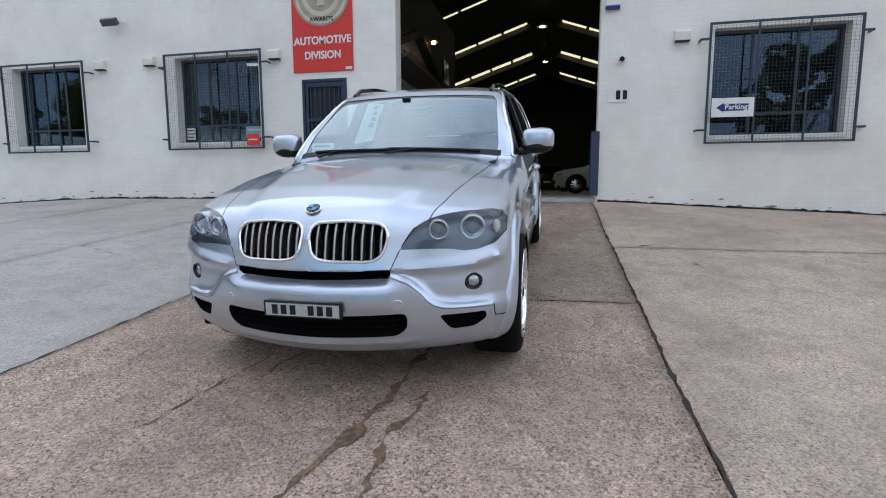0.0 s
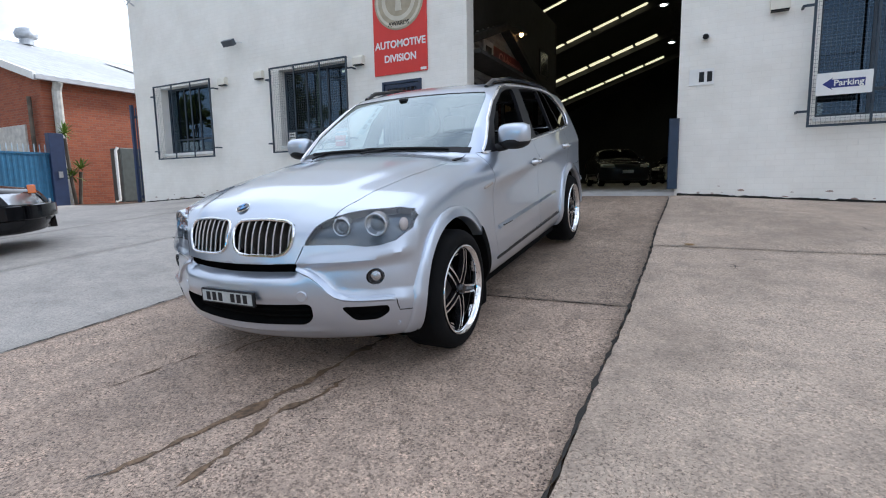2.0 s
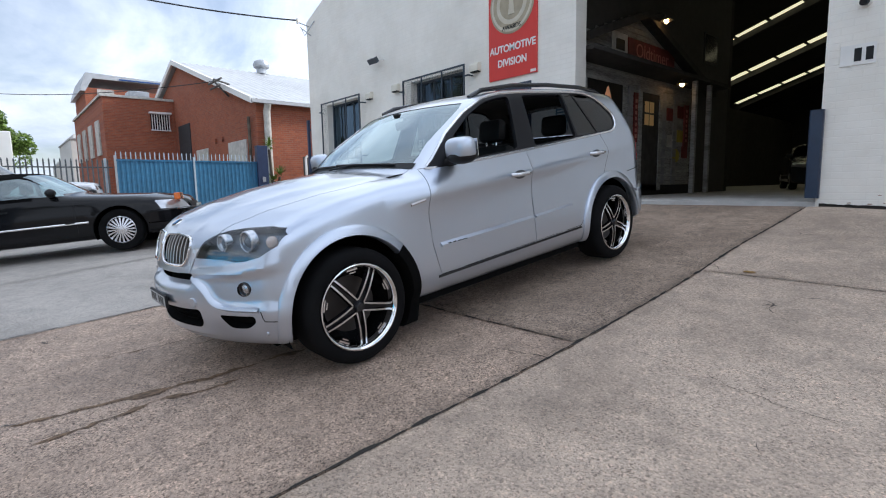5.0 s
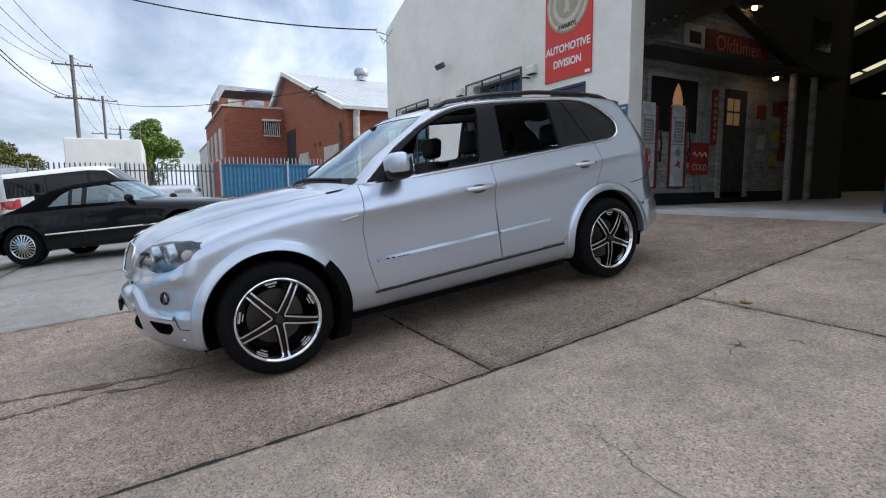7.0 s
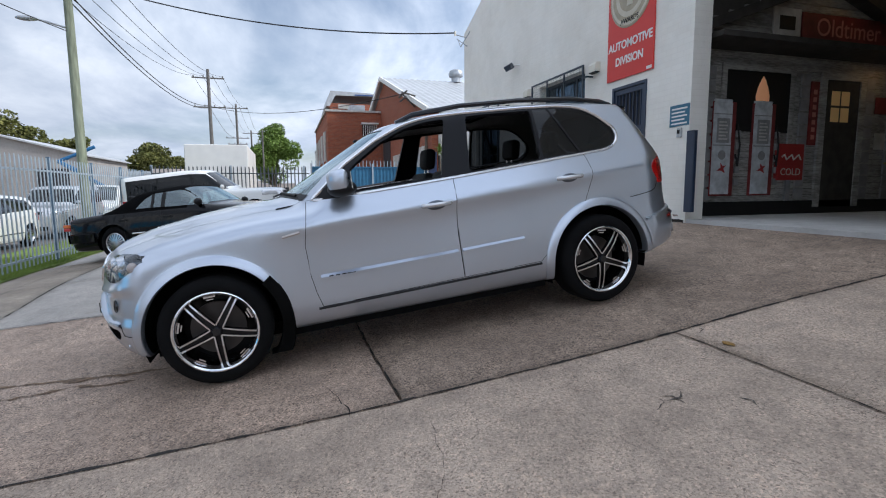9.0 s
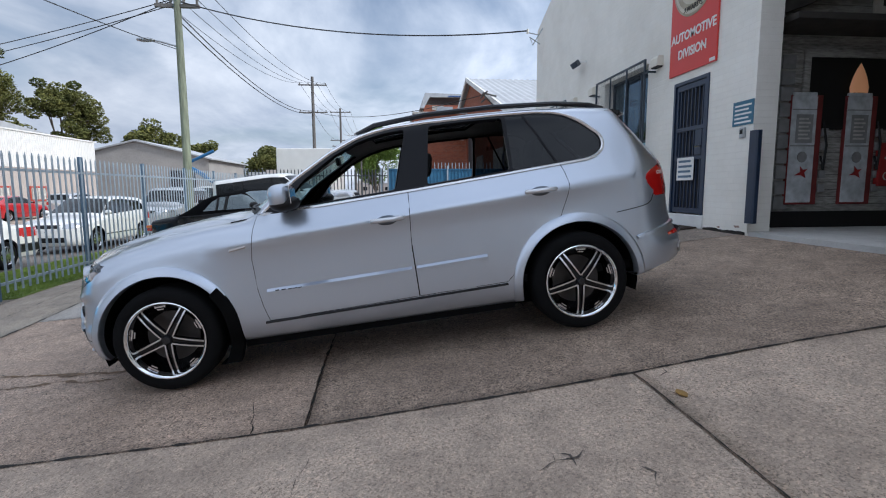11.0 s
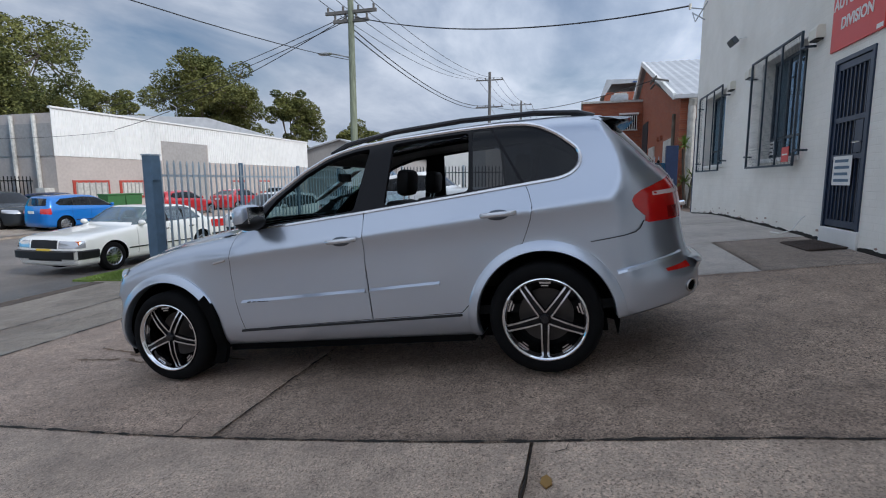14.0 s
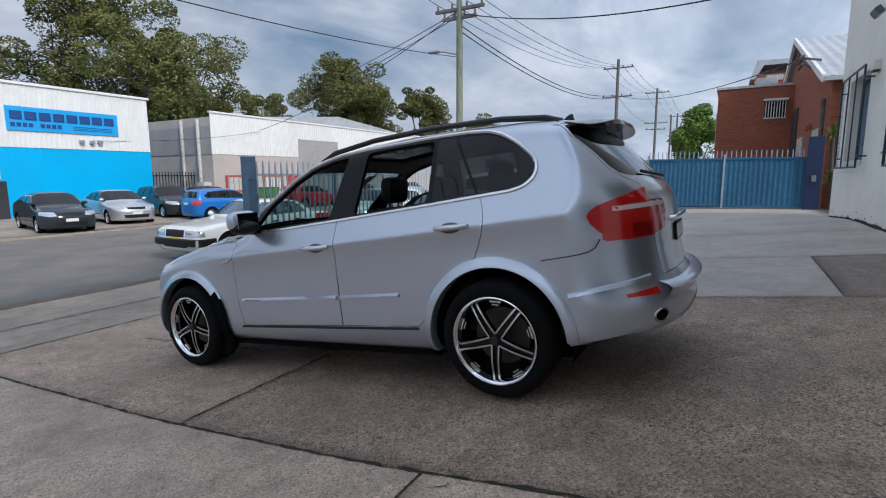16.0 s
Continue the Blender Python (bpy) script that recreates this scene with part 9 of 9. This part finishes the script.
    part("rear_roof", prism(bmesh.new(), [(8.2, 11.2), (8.75, 12.95), (16.6, 12.75), (16.6, 12.45), (9.3, 12.45), (8.6, 11.2)], -66.5, -57.7, "x"), M["steel_roof"], b)
    part("rear_skylight", boxes((-57.9, -57.6, 11.5, 16.2, 12.5, 12.62)), M["sign_ink"], b)
    part("rear_window", boxes((-58.0, -57.9, 9.6, 11.0, 11.0, 11.5)), M["white_dim"], b)
    part("air_unit", boxes((-36, -34.6, 8.1, 9.2, 6.88, 7.7), bevel=0.03), M["steel"], b)


brick_works()
cab = thing("meter_cabinet", pose(-17.9, 11.7, ground_z(-17.9, 11.0)), "grey steel cabinet standing against red brick", "cabinet")
part("case", boxes((-0.3, 0.3, -0.25, 0.55, 0, 1.95), bevel=0.02), M["cab_grey"], cab)
part("door_edge", boxes((0.3, 0.315, -0.22, 0.52, 0.05, 1.9)), M["cab_grey"], cab)
pp = thing("drain_pipe", pose(-17.6, 11.3, ground_z(-17.6, 11)), "white plastic drain pipe beside a cabinet", "pipe")
part("pipe", tube(bmesh.new(), [(0, -0.15, 0.02), (0, 0, 0.06), (0, 0, 1.85), (0, 0.08, 1.95)], 0.05, 8), M["white"], pp, smooth=True)
yu = thing("yucca", pose(-17.9, 10.0, ground_z(-17.9, 9.9)), "spiky green yucca with bare stems by a gate post", "plant")
part("stem", tubes([(0, 0, 0), (0.05, -0.1, 0.9), (0.0, -0.15, 2.2)], [(0.05, 0.1, 0), (0.1, 0.2, 1.1)], r=0.06), M["bark"], yu)
rng = random.Random(5)
for cx, cy, cz in ((0.0, -0.15, 2.35), (0.1, 0.2, 1.2), (0.0, -0.05, 0.95)):
    bm = bmesh.new()
    for k in range(46):
        a, e = rng.uniform(0, 6.28), rng.uniform(-0.5, 1.3)
        d = Vector((math.cos(a) * math.cos(e), math.sin(a) * math.cos(e), math.sin(e))) * rng.uniform(0.35, 0.6)
        s = Vector((-math.sin(a), math.cos(a), 0)) * 0.022
        c = Vector((cx, cy, cz))
        v = [bm.verts.new(p) for p in (c - s, c + s, c + d * 0.6 + s, c + d + Vector((0, 0, -0.08)), c + d * 0.6 - s)]
        bm.faces.new(v)
    part("leaf_rosette", bm, M["leaf_bright"], yu)
tk = thing("box_truck", pose(-20.4, 0.65, 0.05), "white box truck body beyond the yard fence", "truck")
part("box_body", boxes((-6.0, 0, -1.25, 1.25, 1.1, 3.48), bevel=0.03), M["white_clad"], tk)
part("chassis", boxes((-6.0, 0, -0.9, 0.9, 0.6, 1.1)), M["black"], tk)
for x in (-1.2, -5.0):
    for s in (-1, 1):
        wheel_thing(tk, x, s * 1.1, 0.45, 0.45, 0.28, 0.28, "spoke", s)


def blue_shop():
    b = thing("blue_workshop", pose(0, 0, 0), "workshop with bright blue lower wall and white steel cladding", "building")
    Y = -23.0
    part("wall", boxes((-15.5, 8, Y - 14, Y, 0.0, 6.2)), M["sky_blue"], b, "bright blue painted lower wall")
    cl = bmesh.new()
    ribs(cl, -15.5, 8.0, 3.42, 6.43, Y + 0.02, 0.22, 0.03)
    part("cladding", cl, M["white_clad"], b, "white ribbed steel cladding")
    part("roof_cap", boxes((-15.6, 8.1, Y - 0.1, Y + 0.12, 6.40, 6.52)), M["white"], b)
    part("roof", boxes((-15.5, 8, Y - 14, Y - 0.1, 6.2, 6.35)), M["steel_roof"], b)
    part("sign_board", boxes((-13.72, -8.66, Y + 0.06, Y + 0.10, 4.22, 5.36)), M["sign_cyan"], b, "bright blue company sign board")
    for k in range(8):
        x = -13.5 + 0.60 * k
        part("sign_bar", boxes((x, x + 0.48, Y + 0.10, Y + 0.115, 4.74, 5.14), bevel=0.03), M["sign_ink"], b)
    for k in range(9):
        x = -9.0 - 0.245 * k
        if k != 4:
            part("number_bar", boxes((x, x + 0.18, Y + 0.10, Y + 0.112, 4.40, 4.60)), M["sign_ink"], b)
    for z in (4.38, 4.46, 4.54):
        part("sign_line", boxes((-13.4, -11.5, Y + 0.10, Y + 0.11, z, z + 0.03)), M["sign_ink"], b)
    part("side_sign", boxes((-8.2, -7.2, Y + 0.02, Y + 0.06, 1.9, 3.2)), M["white"], b)
    part("shutter_door", boxes((-8.4, -4.2, Y + 0.0, Y + 0.06, 0.0, 1.8)), M["unlit_room_black"], b)
    for x in (-12.7, -12.3, -11.8):
        part("wall_lamp", boxes((x - 0.1, x + 0.1, Y + 0.05, Y + 0.25, 3.75, 3.9)), M["steel"], b)


blue_shop()


def warehouse():
    b = thing("warehouse", pose(0, 0, 0), "long white steel-clad warehouse with red-framed windows", "building")
    Y = -24.0
    part("wall", boxes((-49.5, -20.4, Y - 18, Y, 0.0, 6.0)), M["pink_render"], b)
    cl = bmesh.new()
    ribs(cl, -28.4, -20.35, 3.5, 6.3, Y + 0.02, 0.24, 0.035)
    ribs(cl, -49.5, -33.3, 3.5, 6.3, Y + 0.02, 0.24, 0.035)
    ribs(cl, -33.3, -28.4, 4.95, 6.3, Y + 0.02, 0.24, 0.035)
    part("cladding", cl, M["white_clad"], b, "white ribbed steel cladding")
    part("parapet_cap", boxes((-49.6, -20.3, Y - 0.1, Y + 0.12, 6.27, 6.38)), M["white"], b)
    part("side_cladding", boxes((-20.4, -20.36, Y - 18, Y - 0.05, 3.5, 5.4)), M["paint_grey"], b)
    part("roof", prism(bmesh.new(), [(-49.5, 6.0), (-34.0, 7.3), (-20.4, 6.0)], Y - 18, Y - 0.4), M["steel_roof"], b)
    part("roller_door", boxes((-33.2, -28.5, Y - 0.05, Y + 0.03, 0.0, 4.93)), M["paint_grey"], b)
    for x0, x1 in ((-23.8, -21.3), (-26.6, -24.6), (-38.0, -36.0), (-42.0, -40.0)):
        w = new("window")
        w.parent = b
        part("frame", boxes((x0, x1, Y, Y + 0.08, 0.85, 2.05)), M["red_trim"], w)
        part("pane", boxes((x0 + 0.15, x1 - 0.15, Y + 0.08, Y + 0.1, 1.0, 1.9)), M["white_dim"], w)
        for k in range(6):
            xx = x0 + 0.2 + (x1 - x0 - 0.4) * k / 5
            part("bar", boxes((xx - 0.03, xx + 0.03, Y + 0.1, Y + 0.14, 0.95, 1.95)), M["paint_grey"], w)
    part("door", boxes((-28.2, -27.2, Y, Y + 0.06, 0.0, 2.05)), M["red_trim"], b)
    for y in (Y - 1.2, Y - 3.0):
        part("downpipe", tubes([(-20.25, y, 0.05), (-20.25, y, 5.9)], r=0.12), M["white_dim"], b)
    part("meter_box", boxes((-20.4, -19.8, Y - 1.0, Y - 0.3, 0.6, 1.6)), M["white_dim"], b)
    part("lamp_arm", tubes([(-33.5, Y - 3, 6.6), (-33.5, Y - 3, 8.2), (-32.3, Y - 2.5, 8.3)], r=0.04), M["steel"], b)


warehouse()
gt = thing("side_gate", pose(-18.0, -26.0, 0.0), "black steel gate between two workshops", "gate")
for k in range(22):
    part("bar", boxes((-2.3 + 0.21 * k, -2.26 + 0.21 * k, -0.02, 0.02, 0.0, 2.3)), M["black"], gt)
part("rail", boxes((-2.4, 2.4, -0.02, 0.02, 2.0, 2.06), (-2.4, 2.4, -0.02, 0.02, 0.2, 0.26)), M["black"], gt)
for k, (x, y) in enumerate(((-20.9, -20.6), (-22.3, -20.8))):
    bn = thing("wheelie_bin", pose(x, y, 0.02), "green wheelie bin in front of a warehouse", "bin", "wheelie bins")
    part("body", prism(bmesh.new(), [(-0.5, 0.0), (0.5, 0.0), (0.6, 1.15), (-0.6, 1.15)], -0.35, 0.35), M["bin_green"], bn)
    part("lid", boxes((-0.63, 0.63, -0.4, 0.4, 1.15, 1.22), bevel=0.02), M["bin_green"], bn)
sh2 = thing("grey_shed", pose(0, 0, 0), "low grey gabled shed farther down the street", "building")
part("wall", prism(bmesh.new(), [(-30.0, 0.0), (-17.0, 0.0), (-17.0, 5.4), (-25.0, 7.4), (-30.0, 6.2)], -75, -60, "x"), M["paint_grey"], sh2)
part("roof", prism(bmesh.new(), [(-30.5, 6.2), (-25.0, 7.6), (-16.5, 5.4), (-16.5, 5.25), (-25.0, 7.4), (-30.5, 6.05)], -75.2, -59.6, "x"), M["steel_roof"], sh2)
part("door", boxes((-60.0, -59.95, -21.5, -18.5, 0, 4.0)), M["unlit_room_black"], sh2)
for x, y0, y1, h, mm, nm in ((-95, -20, -9, 4.6, "pink_render", "low beige shed down the street"), (-120, -30, -8, 5.0, "steel_roof", "low steel-roofed shed down the street"), (-70, 8.2, 14.0, 7.6, "white_clad", "white stepped building beyond the brick works"), (-96, 9.0, 20.0, 6.0, "white_clad", "white building farther along the street"), (-150, -6, 6, 3.4, "pink_render", "low distant building at the street's end")):
    o = thing("distant_building", pose(0, 0, 0), nm, "building")
    part("wall", boxes((x - 14, x, y0, y1, 0.0, h), (x - 14, x - 3, y0 + 0.6, (y0 + y1) / 2, h, h + 0.9), bevel=0.0), M[mm], o)
    part("roof", boxes((x - 14.2, x + 0.1, y0 - 0.1, y1 + 0.1, h, h + 0.15)), M["steel_roof"], o)
    for k in range(3):
        yy = y0 + (y1 - y0) * (0.2 + 0.27 * k)
        part("window", boxes((x, x + 0.05, yy, yy + 1.2, h * 0.4, h * 0.7)), M["gloss"], o)
lift = thing("boom_lift", pose(-45, -11.6, 0.0), "blue folding boom lift parked down the street", "boom lift")
part("chassis", boxes((-1.5, 1.5, -1.0, 1.0, 0.3, 1.2), bevel=0.05), M["boom_blue"], lift)
part("lower_boom", tubes([(0, 1.8, 1.2), (0, -2.4, 4.0)], r=0.16), M["boom_blue"], lift)
part("upper_boom", tubes([(0, -2.4, 4.0), (0, 0.2, 5.2)], [(0, -2.4, 4.0), (0, -0.6, 3.0)], r=0.14), M["boom_blue"], lift)
part("basket", boxes((-0.5, 0.5, 1.6, 2.5, 1.6, 2.7)), M["steel"], lift)

# ---- poles and wires ----

def utility_pole(x, y, h, r, arms, material, label, lamp=False):
    p = thing("power_pole", pose(x, y, ground_z(max(x, -40), y) if x > -40 else 0.0), label, "power pole", "power poles")
    part("shaft", tube(bmesh.new(), [(0, 0, -0.2), (0, 0, h * 0.5), (0, 0, h)], r, 14, r1=r * 0.72), material, p, smooth=True)
    for z, w in arms:
        a = new("crossarm")
        a.parent = p
        part("beam", boxes((-0.06, 0.06, -w, w, z - 0.06, z + 0.06), (-0.12, -0.06, -w * 0.8, w * 0.8, z - 0.05, z + 0.05)), M["far_wood"], a)
        for k in range(4):
            yy = -w * 0.9 + w * 1.8 * k / 3
            part("insulator", tubes([(0, yy, z + 0.06), (0, yy, z + 0.24)], r=0.05), M["far_wood"], a)
    if lamp:
        l = new("street_lamp")
        l.parent = p
        part("arm", tubes([(0, 0, 7.1), (0.1, -0.6, 7.25), (0.15, -0.9, 7.3)], r=0.035), M["steel"], l)
        hd = bmesh.new()
        bmesh.ops.create_uvsphere(hd, u_segments=14, v_segments=8, radius=1.0)
        bmesh.ops.scale(hd, verts=hd.verts, vec=(0.14, 0.34, 0.08))
        bmesh.ops.translate(hd, verts=hd.verts, vec=(0.17, -1.15, 7.3))
        part("lamp_head", hd, M["steel"], l, smooth=True)
    return p


utility_pole(-17.5, -3.35, 9.6, 0.17, ((8.95, 1.15), (8.6, 0.8)), M["pole"], "green-tinged timber power pole with a street lamp", True)
utility_pole(-53.2, -3.6, 13.6, 0.2, ((12.75, 1.5), (9.9, 1.5)), M["far_wood"], "grey timber power pole with two crossarms")
utility_pole(-88, -4.0, 15.7, 0.22, ((15.0, 1.8), (10.2, 1.8), (9.2, 1.5)), M["far_wood"], "distant timber power pole with crossarms")
utility_pole(-125, -4.0, 15.5, 0.24, ((14.8, 1.8), (10.5, 2.0), (9.3, 2.0)), M["far_wood"], "distant timber power pole with crossarms")
utility_pole(-60, 1.0, 8.5, 0.12, (), M["far_wood"], "thin leaning timber pole")


def wire(p, q, sag, r=0.016, label="sagging overhead power line", n=24):
    w = thing("overhead_wire", pose(0, 0, 0), label, "wire", "overhead wires")
    p, q = Vector(p), Vector(q)
    pts = [p.lerp(q, k / n) - Vector((0, 0, 4 * sag * (k / n) * (1 - k / n))) for k in range(n + 1)]
    part("line", tube(bmesh.new(), pts, r, 5), M["cable"], w, smooth=True)


for k in range(4):
    a = -1.03 + 0.69 * k
    wire((-17.5, -3.35 + a, 9.2), (-53.2, -3.6 + a * 1.3, 12.95), 0.9, 0.014)
    wire((-17.5, -3.35 + a, 9.2), (26, -3.3 + a, 11.0), 0.15, 0.014)
    wire((-53.2, -3.6 + a * 1.3, 12.95), (-88, -4.0 + a * 1.7, 15.2), 1.0, 0.018)
    wire((-88, -4.0 + a * 1.7, 15.2), (-125, -4.0 + a * 1.7, 15.0), 1.2, 0.02)
for dz in (0.0, -0.25):
    wire((-17.5, -3.35, 8.3 + dz), (-53.2, -3.6, 10.1 + dz), 1.1, 0.025)
wire((-53.2, -3.6, 10.0), (-88, -4.0, 10.3), 1.0, 0.02)
wire((-17.45, -3.2, 8.7), (-12.85, 8.9, 6.6), 0.55, 0.022, "sagging service cable to a gable corner")
wire((-17.5, -3.5, 8.75), (-24.5, -23.8, 5.4), 0.5, 0.018, "service cable across the street")
wire((-17.5, -3.5, 8.6), (-40.0, -45.0, 9.0), 0.9, 0.018, "service cable across the street")
wire((-17.5, -3.5, 8.8), (-40.0, -46.0, 9.6), 0.9, 0.018, "service cable across the street")
wire((-17.3, -3.4, 6.95), (26, -3.4, 7.0), 1.55, 0.014, "low sagging cable along the street")
wire((-53.2, -3.5, 10.0), (-21.8, 9.1, 6.25), 0.8, 0.02, "sagging service cable to a brick building")
wire((-12.3, -22.8, 3.9), (-24.5, -23.85, 5.3), 0.25, 0.012, "thin cable between two workshops")


# ---- trees ----
def tree(x, y, h, crown_r, seed, leaf, label, low=0.35, clumps=46, leaves=70, leaf_size=0.5, squash=0.8, z0=0.0, clump=(0.13, 0.23)):
    rg = random.Random(seed)
    t = thing("tree", pose(x, y, z0), label, "tree", "trees")
    tb = bmesh.new()
    trunk_top = h * low * 1.15
    pts = [(0, 0, -0.2), (0.15 * rg.uniform(-1, 1), 0.15, trunk_top * 0.5), (0.4 * rg.uniform(-1, 1), 0.3 * rg.uniform(-1, 1), trunk_top)]
    tube(tb, pts, h * 0.022, 8, r1=h * 0.014)
    base = Vector(pts[-1])
    centres = []
    lobes = [Vector((rg.uniform(-0.6, 0.6) * crown_r, rg.uniform(-0.6, 0.6) * crown_r, h * (low + (1 - low) * rg.uniform(0.25, 0.82)))) for _ in range(8)] + [Vector((0, 0, h * 0.86))]
    for lb in lobes:
        tube(tb, [base, base.lerp(lb, 0.5) + Vector((rg.uniform(-0.5, 0.5), rg.uniform(-0.5, 0.5), -0.4)), lb], h * 0.010, 6, r1=h * 0.003)
    for k in range(clumps):
        lb = lobes[k % len(lobes)]
        d = Vector((rg.gauss(0, 1), rg.gauss(0, 1), rg.gauss(0, 0.8))).normalized() * crown_r * rg.uniform(0.12, 0.50)
        c = lb + d
        lim = math.hypot(c.x, c.y)
        if lim > crown_r:
            c.x *= crown_r / lim
            c.y *= crown_r / lim
        c.z = min(c.z, h - crown_r * 0.10)
        centres.append((c, crown_r * rg.uniform(*clump)))
        tube(tb, [lb, c], h * 0.003, 4, caps=False)
    part("trunk", tb, M["bark"], t, smooth=True)
    verts, faces = [], []
    for c, r in centres:
        for k in range(leaves):
            d = Vector((rg.gauss(0, 1), rg.gauss(0, 1), rg.gauss(0, 1))).normalized() * r * rg.uniform(0.5, 1.0) ** 0.5
            d.z *= squash
            p = c + d
            u = Vector((rg.gauss(0, 1), rg.gauss(0, 1), rg.gauss(0, 0.45))).normalized()
            v = u.cross(Vector((rg.gauss(0, 1), rg.gauss(0, 1), rg.gauss(0, 1)))).normalized()
            s = leaf_size * rg.uniform(0.5, 1.0)
            i = len(verts)
            verts += [p - u * s * 0.5, p + v * s * 0.28, p + u * s * 0.5, p - v * s * 0.28]
            faces.append((i, i + 1, i + 2, i + 3))
    me = bpy.data.meshes.new("crown")
    me.from_pydata([tuple(v) for v in verts], [], faces)
    me.materials.append(M[leaf])
    ob = new("crown", me)
    ob.parent = t
    return t


tree(-27.0, -45, 19.6, 10.6, 1, "leaf", "tall spreading gum tree behind a blue workshop", 0.36, 120, 520, 0.38, 0.7, clump=(0.11, 0.21))
tree(-73, -58, 24.0, 10.5, 2, "leaf", "large dense gum tree behind a warehouse", 0.24, 100, 460, 0.54, 0.7, clump=(0.15, 0.26))
tree(-84, -60, 16.0, 7.0, 12, "leaf", "gum tree behind a warehouse", 0.20, 60, 280, 0.60, 0.7, clump=(0.17, 0.30))
tree(-97, -55, 22.2, 6.4, 3, "leaf", "gum tree behind a warehouse", 0.30, 60, 340, 0.58, 0.7, clump=(0.17, 0.30))
tree(-44, -55, 12.6, 6.0, 4, "leaf", "gum tree rising behind a warehouse roof", 0.25, 50, 360, 0.40, 0.7, clump=(0.16, 0.28))
tree(-53, -56, 14.8, 5.0, 5, "leaf", "gum tree rising behind a warehouse roof", 0.25, 46, 360, 0.40, 0.7, clump=(0.16, 0.28))
tree(-38, -54, 12.8, 6.0, 15, "leaf", "gum tree rising behind a warehouse roof", 0.25, 46, 360, 0.40, 0.7, clump=(0.16, 0.28))
tree(-118, -48, 17.0, 7.5, 6, "leaf", "distant rounded tree down the street", 0.2, 44, 220, 0.9, 0.7, clump=(0.18, 0.32))
tree(-130, -43, 13.5, 6.0, 7, "leaf", "distant rounded tree down the street", 0.2, 44, 200, 0.9, 0.7, clump=(0.18, 0.32))
tree(-145, -28, 14.5, 8.5, 8, "leaf", "distant rounded tree down the street", 0.15, 50, 220, 0.9, 0.7, clump=(0.18, 0.32))
tree(-106, 1.6, 14.6, 4.4, 9, "leaf_bright", "bright green dense tree down the street", 0.06, 90, 300, 0.60, 0.9, clump=(0.26, 0.44))
tree(-14, -60, 14.0, 9.0, 10, "leaf", "gum tree behind a blue workshop", 0.25, 56, 240, 0.68)
tree(20, -30, 14.0, 5.0, 21, "leaf", "gum tree across the street, seen in window glass", 0.3, 46, 220, 0.55)
tree(3, -42, 13.0, 6.0, 22, "leaf", "gum tree across the street, seen in window glass", 0.3, 46, 220, 0.6)
